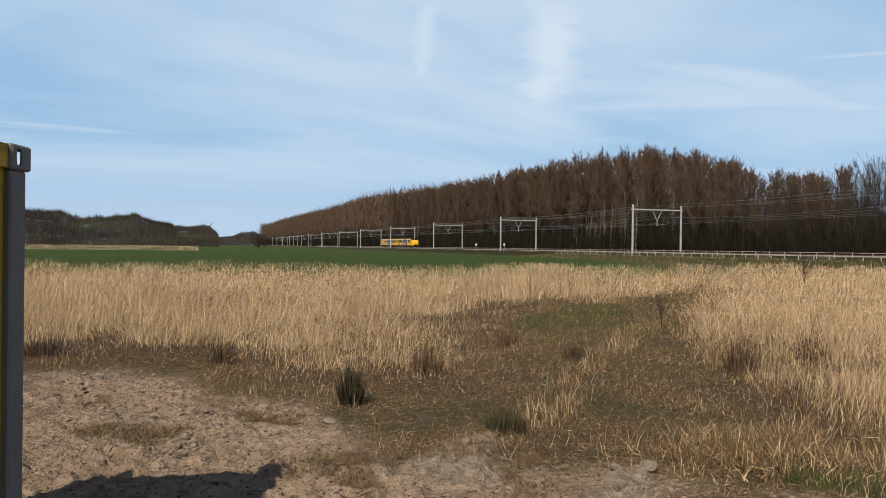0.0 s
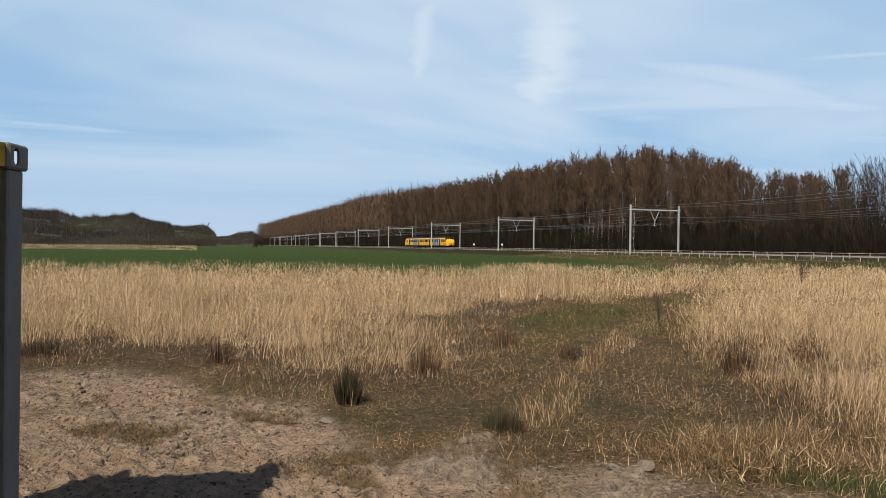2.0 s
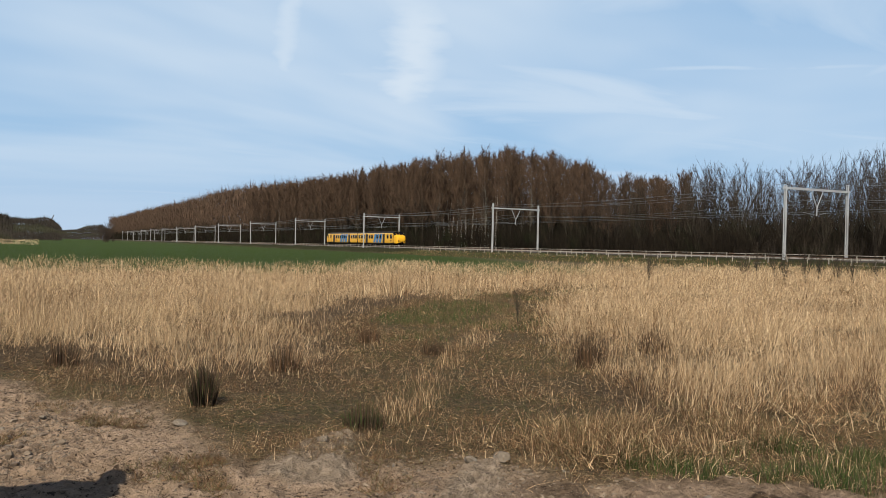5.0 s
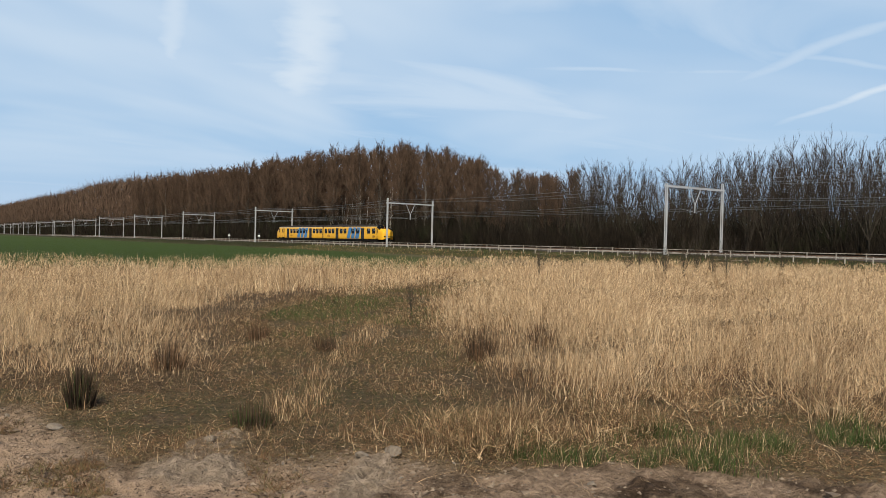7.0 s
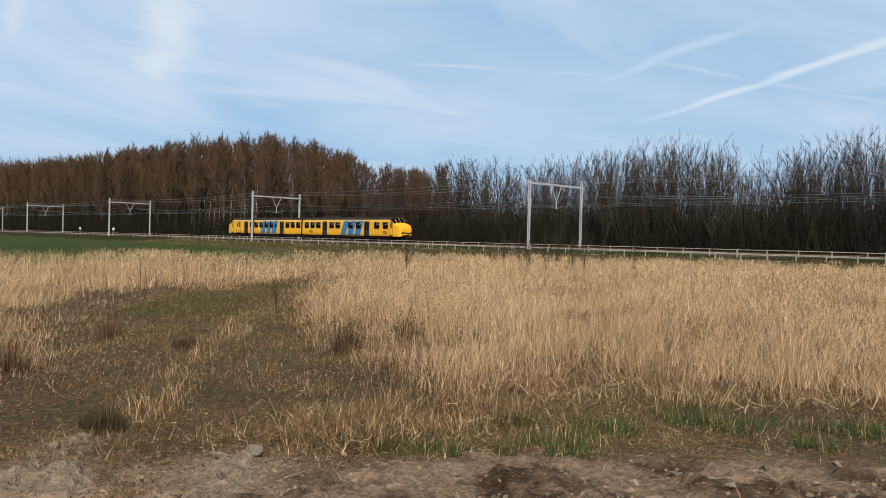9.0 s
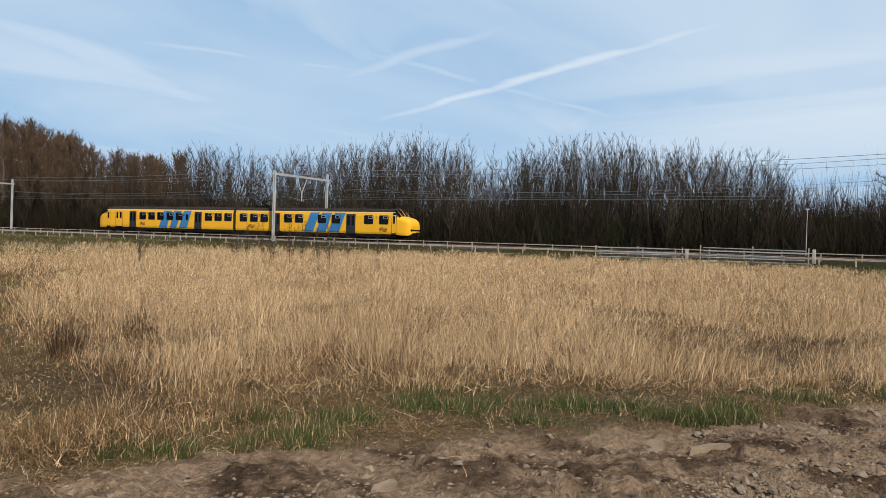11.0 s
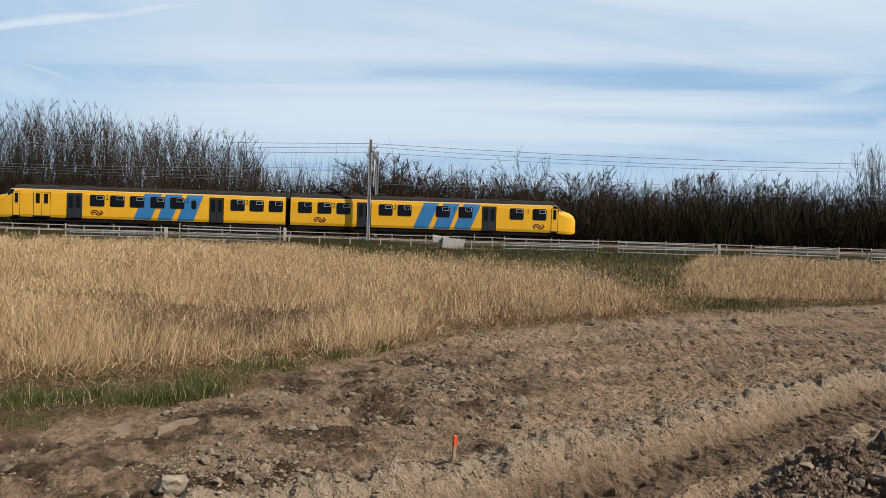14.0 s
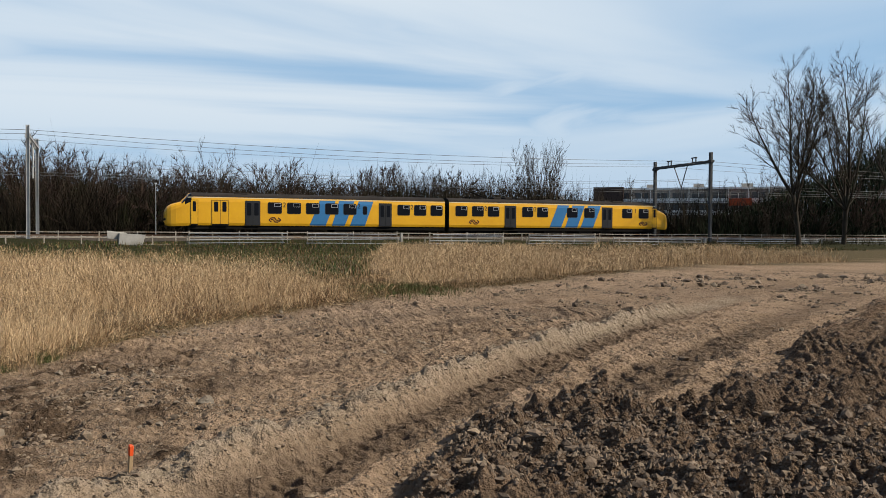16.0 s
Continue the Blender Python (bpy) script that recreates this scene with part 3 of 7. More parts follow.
def ground_material():
    m = bpy.data.materials.new("open_ground")
    m.use_nodes = True
    N, L = m.node_tree.nodes, m.node_tree.links
    b = N["Principled BSDF"]
    b.inputs["Roughness"].default_value = 0.95
    b.inputs["Specular IOR Level"].default_value = 0.06
    tc = N.new("ShaderNodeTexCoord")

    def noise_(scale, detail=5, lo=0.35, hi=0.65):
        n, r = N.new("ShaderNodeTexNoise"), N.new("ShaderNodeMapRange")
        n.inputs["Scale"].default_value, n.inputs["Detail"].default_value = scale, detail
        n.inputs["Roughness"].default_value = 0.62
        L.new(tc.outputs["Object"], n.inputs["Vector"])
        r.inputs[1].default_value, r.inputs[2].default_value = lo, hi
        L.new(n.outputs["Fac"], r.inputs[0])
        return r.outputs[0]

    def mixed(f, a, bb):
        n = N.new("ShaderNodeMix")
        n.data_type = "RGBA"
        for key, v in (("Factor", f), ("A", a), ("B", bb)):
            if isinstance(v, tuple):
                n.inputs[key].default_value = (*v, 1)
            elif isinstance(v, float):
                n.inputs[key].default_value = v
            else:
                L.new(v, n.inputs[key])
        return n.outputs["Result"]

    def attr(name):
        n = N.new("ShaderNodeAttribute")
        n.attribute_name = name
        return n.outputs["Fac"]

    coarse, middle, fine, grit = noise_(0.45), noise_(2.6), noise_(14), noise_(75, 3, 0.3, 0.7)
    winter = mixed(middle, mixed(fine, (0.055, 0.042, 0.025), (0.133, 0.096, 0.060)), mixed(fine, (0.043, 0.043, 0.019), (0.096, 0.077, 0.038)))
    duff = mixed(fine, (0.035, 0.024, 0.0133), (0.112, 0.077, 0.043))
    track_ = mixed(middle, mixed(fine, (0.050, 0.036, 0.022), (0.108, 0.078, 0.048)), mixed(fine, (0.038, 0.038, 0.017), (0.078, 0.065, 0.035)))
    meadow = mixed(coarse, mixed(middle, (0.024, 0.045, 0.0084), (0.036, 0.057, 0.0119)), mixed(fine, (0.028, 0.043, 0.0098), (0.041, 0.055, 0.0140)))
    clay = mixed(coarse, mixed(fine, (0.244, 0.174, 0.117), (0.354, 0.257, 0.179)), mixed(fine, (0.189, 0.132, 0.085), (0.293, 0.208, 0.141)))
    clay = mixed(noise_(1.1, 7, 0.58, 0.68), clay, mixed(grit, (0.101, 0.066, 0.042), (0.183, 0.127, 0.084)))
    clay = mixed(noise_(5.5, 6, 0.56, 0.63), clay, mixed(grit, (0.116, 0.081, 0.052), (0.202, 0.142, 0.097)))
    clay = mixed(noise_(24, 4, 0.57, 0.63), clay, (0.052, 0.035, 0.024))
    clay = mixed(noise_(32, 2, 0.66, 0.71), clay, (0.289, 0.230, 0.176))
    wet = mixed(noise_(1.5, 7, 0.43, 0.56), mixed(fine, (0.033, 0.022, 0.014), (0.083, 0.055, 0.035)), mixed(fine, (0.150, 0.106, 0.071), (0.261, 0.188, 0.131)))
    dark = mixed(middle, mixed(fine, (0.055, 0.038, 0.025), (0.139, 0.096, 0.065)), mixed(fine, (0.095, 0.065, 0.045), (0.200, 0.140, 0.096)))
    tread = mixed(fine, (0.104, 0.072, 0.048), (0.181, 0.131, 0.091))
    bank = mixed(middle, mixed(fine, (0.0105, 0.0154, 0.0042), (0.024, 0.027, 0.0091)), mixed(fine, (0.021, 0.0182, 0.0084), (0.038, 0.032, 0.0154)))
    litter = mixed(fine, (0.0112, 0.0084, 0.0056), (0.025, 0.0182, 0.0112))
    c = mixed(attr("reed"), winter, duff)
    c = mixed(attr("trail"), c, track_)
    c = mixed(attr("field"), c, meadow)
    c = mixed(attr("bank"), c, bank)
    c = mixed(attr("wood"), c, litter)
    c = mixed(attr("clay"), c, clay)
    c = mixed(attr("damp"), c, wet)
    c = mixed(attr("rut"), c, tread)
    c = mixed(attr("berm"), c, mixed(fine, (0.228, 0.181, 0.130), (0.311, 0.251, 0.189)))
    c = mixed(attr("heap"), c, dark)
    c = mixed(attr("crust"), c, mixed(fine, (0.152, 0.116, 0.082), (0.280, 0.220, 0.162)))
    L.new(c, b.inputs["Base Color"])
    bp = N.new("ShaderNodeBump")
    bp.inputs["Strength"].default_value, bp.inputs["Distance"].default_value = 1.0, 0.035
    mx = N.new("ShaderNodeMath")
    mx.operation = "MULTIPLY_ADD"
    mx.inputs[1].default_value = 0.4
    L.new(grit, mx.inputs[0])
    L.new(fine, mx.inputs[2])
    L.new(mx.outputs[0], bp.inputs["Height"])
    L.new(bp.outputs[0], b.inputs["Normal"])
    return m


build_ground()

# ---- railway bed, rails and sleepers ----
NEAR_TRACK, FAR_TRACK = -1.42, -5.42


def extrude_line(name, profile, s0, s1, step, mats, label, category, kind="structure", parent=None):
    """A cross-section (aside, z) swept along the railway's line."""
    ss = np.arange(s0, s1 + step / 2, step)
    n = len(profile)
    V = np.concatenate([np.stack([*on_line(ss, p[0]), np.full(len(ss), p[1])], -1)[:, None] for p in profile], 1).reshape(-1, 3)
    i = np.arange(len(ss) - 1)[:, None] * n + np.arange(n)[None]
    j = np.arange(len(ss) - 1)[:, None] * n + (np.arange(n)[None] + 1) % n
    F = np.stack([i, i + n, j + n, j], -1).reshape(-1, 4)
    ob = mesh_from(name, V, F, mats, parent)
    if parent is None:
        tagged(ob, label, category, kind=kind)
    return ob


extrude_line("ballast_bed", [(0.7, 0.55), (-0.15, 1.06), (-6.7, 1.06), (-8.2, 0.45)], -1400, 650, 6, [BALLAST], "grey-brown stone ballast under two tracks", "ballast", "structure")
for centre in (NEAR_TRACK, FAR_TRACK):
    for side in (-0.75, 0.75):
        c = centre + side
        prof = [(c - 0.07, 1.09), (c - 0.07, 1.11), (c - 0.012, 1.13), (c - 0.012, 1.20), (c - 0.036, 1.21), (c - 0.036, 1.25),
                (c + 0.036, 1.25), (c + 0.036, 1.21), (c + 0.012, 1.20), (c + 0.012, 1.13), (c + 0.07, 1.11), (c + 0.07, 1.09)]
        extrude_line("rail", prof, -1300, 600, 6, [RAIL_STEEL], "rust-brown steel rail on the ballast", "rail")


def sleepers():
    ss = np.arange(-130, 260, 0.6)
    V, F = [], []
    for centre in (NEAR_TRACK, FAR_TRACK):
        h = bearing(ss)
        for da, ds, z in ((1.25, -0.13, 1.055), (-1.25, -0.13, 1.055), (-1.25, 0.13, 1.055), (1.25, 0.13, 1.055),
                          (1.25, -0.10, 1.115), (-1.25, -0.10, 1.115), (-1.25, 0.10, 1.115), (1.25, 0.10, 1.115)):
            x, y = on_line(ss, centre + da)
            V.append(np.stack([x + np.sin(h) * ds, y + np.cos(h) * ds, np.full(len(ss), z)], -1))
    V = np.array(V).reshape(2, 8, len(ss), 3).transpose(0, 2, 1, 3).reshape(-1, 3)
    quads = np.array([(4, 5, 6, 7), (0, 1, 5, 4), (1, 2, 6, 5), (2, 3, 7, 6), (3, 0, 4, 7)])
    F = (np.arange(len(V) // 8)[:, None, None] * 8 + quads[None]).reshape(-1, 4)
    tagged(mesh_from("sleepers", V, F, [SLEEPER]), "grey concrete sleepers half sunk in ballast", "sleepers", kind="stuff")


sleepers()


# ---- overhead-line portals and wires ----
PORTALS = [-751, -689, -627, -565, -503, -441, -379, -316.8, -259.4, -199.5, -140.4, -80.1, -13.7, 53.1, 119.9]


PORTAL_W, PORTAL_TOP = 10.2, 9.88


def portal(s, stub=0.0):
    """Two H-section posts and a beam over both tracks; stub: how much lower the near post's head stands."""
    root = tagged(new("catenary_portal"), "grey steel portal carrying overhead wires across two tracks", "portal", "overhead-line portals")
    root.matrix_basis = line_pose(s, 1.2, 0)
    W, T = PORTAL_W, PORTAL_TOP
    zb = 0.35
    for y, top in ((0.0, T - stub), (W, T)):
        bm = bmesh.new()
        box(bm, -0.13, 0.13, y - 0.012, y + 0.012, zb, top)
        box(bm, -0.13, -0.105, y - 0.13, y + 0.13, zb, top)
        box(bm, 0.105, 0.13, y - 0.13, y + 0.13, zb, top)
        for k in range(7):
            z = 1.6 + k * 1.1
            box(bm, -0.104, 0.104, y - 0.10, y + 0.10, z, z + 0.012)
        part("post", bm, POST_STEEL, root)
        boxed("footing", (-0.24, 0.24, y - 0.24, y + 0.24, zb - 0.4, zb + 0.30), CONCRETE, root, "pale concrete footing", 0.03)
        boxed("clamp", (-0.17, 0.17, y - 0.19, y + 0.19, T - 1.04, T - 0.98), POST_STEEL, root)
    bm = bmesh.new()
    for x in (-0.15, 0.15):
        box(bm, x - 0.014, x + 0.014, -0.28, W + 0.28, T - 0.98, T - 0.75)
        for z in (T - 0.98, T - 0.765):
            box(bm, x - 0.05, x + 0.05, -0.28, W + 0.28, z, z + 0.015)
    for k in range(12):
        y = 0.3 + k * (W - 0.6) / 11
        box(bm, -0.136, 0.136, y - 0.03, y + 0.03, T - 0.90, T - 0.84)
    part("beam", bm, POST_STEEL, root)
    c, low = W / 2, T - 2.95
    bm = bmesh.new()
    tube(bm, (0, c - 0.98, T - 0.98), (0, c, low), 0.055, 0.055, 6)
    tube(bm, (0, c + 0.98, T - 0.98), (0, c, low), 0.055, 0.055, 6)
    tube(bm, (0, c, low + 0.05), (0, c, low - 0.95), 0.07, 0.07, 6, True)
    part("dropper_bracket", bm, POST_STEEL, root)
    for y in (2.62, 6.62):
        bm = bmesh.new()
        tube(bm, (0, c, low - 0.85), (0, y, 6.37), 0.013, 0.013, 5)
        part("arm", bm, POST_STEEL, root)
    for y in (0.95, 2.4, 2.75, 6.5, 6.85, 8.9):
        bm = bmesh.new()
        for k in range(3):
            tube(bm, (0, y, T - 0.75 + k * 0.10), (0, y, T - 0.65 + k * 0.10), 0.085, 0.05, 8, True)
        part("insulator", bm, INSULATOR, root)
    return root


for s_ in PORTALS:
    portal(s_, 0.55 if s_ == 53.1 else 0.0)


def end_portal():
    root = tagged(new("catenary_portal"), "tall dark steel portal with a truss beam beside the flats", "portal", "overhead-line portals")
    root.matrix_basis = line_pose(END_S, 1.2, 0)
    for y, top in ((0.0, END_TOP), (10.4, END_TOP - 0.2)):
        bm = bmesh.new()
        box(bm, -0.16, 0.16, y - 0.16, y + 0.16, 0.2, top, 0.02)
        part("post", bm, DARK_STEEL, root)
        boxed("clamp", (-0.24, 0.24, y - 0.32, y + 0.28, top - 1.05, top - 0.85), DARK_STEEL, root)
    bm = bmesh.new()
    for x in (-0.12, 0.12):
        box(bm, x - 0.015, x + 0.015, -0.3, 10.7, END_TOP - 1.18, END_TOP - 0.86)
    for k in range(10):
        y = 0.5 + k * 1.05
        box(bm, -0.105, 0.105, y - 0.03, y + 0.03, END_TOP - 1.08, END_TOP - 0.98)
    part("beam", bm, DARK_STEEL, root)
    for y in (3.0, 7.6):
        bm = bmesh.new()
        for d in (-0.42, 0.18):
            tube(bm, (0, y + d, END_TOP - 0.86), (0, y + d, END_TOP - 0.40), 0.07, 0.07, 8, True)
        box(bm, -0.08, 0.08, y - 0.55, y + 0.32, END_TOP - 0.42, END_TOP - 0.30)
        part("insulator_pair", bm, DARK_STEEL, root, "dark pair of insulators on the beam")
    bm = bmesh.new()
    tube(bm, (0, 4.1, END_TOP - 1.1), (0, 5.2, END_TOP - 3.6), 0.06, 0.06, 6)
    tube(bm, (0, 6.6, END_TOP - 1.1), (0, 5.2, END_TOP - 3.6), 0.06, 0.06, 6)
    tube(bm, (0, 5.2, END_TOP - 3.5), (0, 5.2, END_TOP - 4.6), 0.06, 0.06, 6)
    part("dropper_bracket", bm, DARK_STEEL, root)
    return root


END_TOP = 10.5
END_S = 186.6
end_portal()


def wires():
    supports = PORTALS + [END_S, 253, 319]
    for aside, top, sag, rad, nm in ((NEAR_TRACK, 7.7, 0.9, 0.014, "messenger_wire"), (FAR_TRACK, 7.7, 0.9, 0.014, "messenger_wire"),
                                     (NEAR_TRACK, 6.35, 0.02, 0.013, "contact_wire"), (FAR_TRACK, 6.35, 0.02, 0.013, "contact_wire"),
                                     (0.25, 9.6, 0.55, 0.018, "feeder_wire"), (-1.2, 9.45, 0.75, 0.016, "feeder_wire"), (-7.7, 9.6, 0.6, 0.016, "feeder_wire")):
        bm = bmesh.new()
        for a, b in zip(supports, supports[1:]):
            prev = None
            for k in range(9):
                f = k / 8
                x, y = on_line(a + (b - a) * f, aside)
                p = (float(x), float(y), top - sag * 4 * f * (1 - f))
                if prev:
                    r = rad * (1.0 if a > -60 else 1.8)
                    tube(bm, prev, p, r, r, 4)
                prev = p
        tagged(part(nm, bm, WIRE), "thin overhead wire strung between the portals", "wire", "overhead wires")


wires()


# ---- fences along the foot of the line ----
def rail_fence(name, s0, s1, pitch, aside, z0, heights, label, group, mat_, w=0.05, hgt=0.085):
    root = tagged(new(name), label, "fence", group)
    root.matrix_basis = line_pose((s0 + s1) / 2, aside, 0)
    inv = root.matrix_basis.inverted()
    ss = np.arange(s0, s1 + 0.01, pitch)
    proto = None
    for s in ss:
        zt = z0 + heights[-1] + 0.07
        if proto is None:
            bm = bmesh.new()
            box(bm, -0.045, 0.045, -0.045, 0.045, z0 - 0.3, zt, 0.01)
            proto = part("post", bm, mat_, root)
            proto.matrix_basis = inv @ line_pose(s, aside, 0)
        else:
            again(proto, root, inv @ line_pose(s, aside, 0) @ pose(0, 0, random.uniform(-0.03, 0.02), random.uniform(-2, 2), random.uniform(-2, 2), 0))
    for h in heights:
        bm = bmesh.new()
        prev = None
        for s in ss:
            x, y = on_line(s, aside + 0.075)
            p = inv @ Vector((float(x), float(y), z0 + h - hgt / 2 + random.uniform(-0.02, 0.02)))
            q = [bm.verts.new(p + Vector(d)) for d in ((0, -w / 2, 0), (0, w / 2, 0), (0, w / 2, hgt), (0, -w / 2, hgt))]
            if prev:
                for k in range(4):
                    bm.faces.new((prev[k], prev[(k + 1) % 4], q[(k + 1) % 4], q[k]))
            prev = q
        part("fence_rail", bm, mat_, root)
    return root


for a in range(-400, 260, 60):
    rail_fence("rail_fence", a, a + 60, 3.0, 0.75, 0.62, (0.42, 0.86), "weathered pale two-rail fence beside the railway", "railway fence", FENCE_WOOD, 0.045, 0.065)
for a in range(-40, 220, 52):
    rail_fence("post_and_rail_fence", a, a + 52, 2.6, 4.2, 0.38, (0.14, 0.78), "low weathered wooden fence at the foot of the bank", "field fence", FENCE_WOOD, 0.035, 0.05)


# ---- the train: two yellow railcars, nose outwards at both ends ----


def section(w, bottom, shoulder, top):
    r = top - shoulder
    half = [(w * 0.96, bottom), (w, bottom + 0.22), (w, shoulder), (w * 0.955, shoulder + 0.5 * r), (w * 0.86, shoulder + 0.72 * r), (w * 0.62, shoulder + 0.90 * r), (w * 0.3, shoulder + 0.98 * r), (0, top)]
    return [(-y, z) for y, z in half] + [(y, z) for y, z in half[-2::-1]]


def shell(bm_of, rings):
    """rings: (x, section); faces are dealt out by bm_of(x, z)."""
    made = {}
    for (xa, sa_), (xb, sb_) in zip(rings, rings[1:]):
        for k in range(len(sa_) - 1):
            quad = [(xa, *sa_[k]), (xb, *sb_[k]), (xb, *sb_[k + 1]), (xa, *sa_[k + 1])]
            bm = bm_of(sum(q[0] for q in quad) / 4, sum(q[2] for q in quad) / 4)
            vs = []
            for q in quad:
                key = (id(bm), q)
                if key not in made:
                    made[key] = bm.verts.new(q)
                vs.append(made[key])
            try:
                bm.faces.new(vs)
            except ValueError:
                pass


def side_y(z):
    """How far the body side stands out at height z."""
    return float(np.interp(z, [0.85, 1.07, 2.9, 3.32], [1.363, 1.42, 1.42, 1.356]))


def side_sheet(bm, bottom, top, z0, z1, out):
    """A flat painted field on the near side: bottom and top are (x left, x right)."""
    prev = None
    for z in [z0] + [q for q in (1.07, 2.0, 2.9) if z0 < q < z1] + [z1]:
        f = (z - z0) / (z1 - z0)
        xl, xr = bottom[0] + (top[0] - bottom[0]) * f, bottom[1] + (top[1] - bottom[1]) * f
        y = -side_y(z) - out
        row = [bm.verts.new((xl, y, z)), bm.verts.new((xr, y, z))]
        if prev:
            bm.faces.new((prev[0], prev[1], row[1], row[0]))
        prev = row


def rounded(bm, x0, x1, z0, z1, y, r, depth):
    """A plate with rounded corners, facing -y."""
    pts = []
    for cx, cz, a0 in ((x1 - r, z1 - r, 0), (x0 + r, z1 - r, 90), (x0 + r, z0 + r, 180), (x1 - r, z0 + r, 270)):
        for k in range(4):
            a = radians(a0 + 30 * k)
            pts.append((cx + r * math.cos(a), cz + r * math.sin(a)))
    f = [bm.verts.new((x, y, z)) for x, z in pts]
    g = [bm.verts.new((x, y + depth, z)) for x, z in pts]
    bm.faces.new(f[::-1])
    for k in range(len(f)):
        bm.faces.new((f[k], f[(k + 1) % len(f)], g[(k + 1) % len(f)], g[k]))


def train_window(parent, xc, wide=1.27, z0=1.93, z1=2.96, small=False):
    bm = bmesh.new()
    rounded(bm, xc - wide / 2, xc + wide / 2, z0, z1, -1.432, 0.14, 0.03)
    w = part("window", bm, RUBBER, parent)
    bm = bmesh.new()
    rounded(bm, xc - wide / 2 + 0.05, xc + wide / 2 - 0.05, z0 + 0.05, z1 - 0.05, -1.437, 0.10, 0.02)
    part("pane", bm, GLASS_DARK, w)
    if not small:
        bm = bmesh.new()
        xa, xb, za, zb, t = xc - 0.05, xc + wide / 2 - 0.09, z1 - 0.40, z1 - 0.09, 0.028
        for q in ((xa, xb, za, za + t), (xa, xb, zb - t, zb), (xa, xa + t, za, zb), (xb - t, xb, za, zb)):
            box(bm, q[0], q[1], -1.452, -1.437, q[2], q[3])
        part("hopper_frame", bm, FRAME_ALU, w, "bright metal hopper frame")
    return w


def sliding_doors(parent, x0, x1):
    d = tagged(new("door"), "dark grey folding passenger doors")
    d.parent = parent
    boxed("door_recess", (x0 - 0.04, x1 + 0.04, -1.432, -1.36, 0.86, 3.06), RUBBER, d)
    mid = (x0 + x1) / 2
    for a, b in ((x0, mid - 0.015), (mid + 0.015, x1)):
        leaf = boxed("door_leaf", (a, b, -1.445, -1.425, 0.90, 3.0), DOOR_GREY, d, bevel=0.006)
        bm = bmesh.new()
        rounded(bm, a + 0.12, b - 0.12, 1.75, 2.85, -1.450, 0.06, 0.01)
        part("pane", bm, GLASS_DARK, leaf)


def outline_door(parent, x0, x1, double, name="door"):
    d = boxed(name, (x0, x1, -1.436, -1.40, 0.98, 3.02), YELLOW, parent, bevel=0.01)
    for a, b in ((x0 - 0.03, x0), (x1, x1 + 0.03)) + ((((x0 + x1) / 2 - 0.015, (x0 + x1) / 2 + 0.015),) if double else ()):
        boxed("door_seam", (a, b, -1.440, -1.41, 0.96, 3.04), RUBBER, d)
    boxed("door_seam", (x0 - 0.03, x1 + 0.03, -1.440, -1.41, 3.02, 3.05), RUBBER, d)
    boxed("step", (x0, x1, -1.445, -1.36, 0.84, 0.97), UNDER, d)
    n = 2 if double else 1
    for k in range(n):
        a = x0 + (x1 - x0) * k / n
        b = x0 + (x1 - x0) * (k + 1) / n
        bm = bmesh.new()
        rounded(bm, a + (b - a) * 0.25, b - (b - a) * 0.25, 2.05, 2.92, -1.444, 0.06, 0.01)
        part("pane", bm, GLASS_DARK, d)


def emblem(parent, x, z):
    """A plain double-barred curl, as two bent bars."""
    bm = bmesh.new()
    t, y = 0.105, -1.432
    for sx in (1, -1):
        pts = [(-0.30 * sx, -0.20 * sx), (-0.52 * sx, 0.0), (-0.30 * sx, 0.19 * sx), (-0.02 * sx, 0.19 * sx), (0.14 * sx, -0.03 * sx), (0.34 * sx, -0.03 * sx)]
        for (xa, za), (xb, zb) in zip(pts, pts[1:]):
            L_ = math.hypot(xb - xa, zb - za)
            nx, nz = -(zb - za) / L_ * t / 2, (xb - xa) / L_ * t / 2
            bm.faces.new([bm.verts.new((x + p, y, z + q)) for p, q in ((xa + nx, za + nz), (xb + nx, zb + nz), (xb - nx, zb - nz), (xa - nx, za - nz))])
    part("emblem", bm, LOGO, parent, "dark brown painted emblem")


def numeral(parent, text, x, z, size=0.62):
    cu_ = bpy.data.curves.new("class_numeral", "FONT")
    cu_.body, cu_.size, cu_.align_x, cu_.align_y, cu_.extrude = text, size, "CENTER", "CENTER", 0.002
    cu_.materials.append(NUMERAL)
    ob = new("class_numeral", cu_)
    ob.parent, ob.matrix_basis = parent, pose(x, -1.434, z, 90, 0, 0)
    ob["label"] = "dark painted class numeral"


def bogie(parent, xc):
    b = tagged(new("bogie"), "grimy four-wheel bogie")
    b.parent = parent
    bm = bmesh.new()
    for y in (-1.05, 1.05):
        box(bm, xc - 1.75, xc + 1.75, y - 0.07, y + 0.07, 0.42, 0.66, 0.03)
        for x in (-1.25, 1.25):
            box(bm, xc + x - 0.2, xc + x + 0.2, y - 0.12, y + 0.12, 0.32, 0.62, 0.03)
    box(bm, xc - 0.3, xc + 0.3, -1.05, 1.05, 0.40, 0.7)
    part("bogie_frame", bm, UNDER, b)
    for x in (-1.25, 1.25):
        for y in (-0.75, 0.75):
            bm = bmesh.new()
            tube(bm, (xc + x, y - 0.065, 0.46), (xc + x, y + 0.065, 0.46), 0.46, 0.46, 20, True)
            tube(bm, (xc + x, y - 0.1, 0.46), (xc + x, y + 0.1, 0.46), 0.12, 0.12, 10, True)
            part("wheel", bm, UNDER, b)


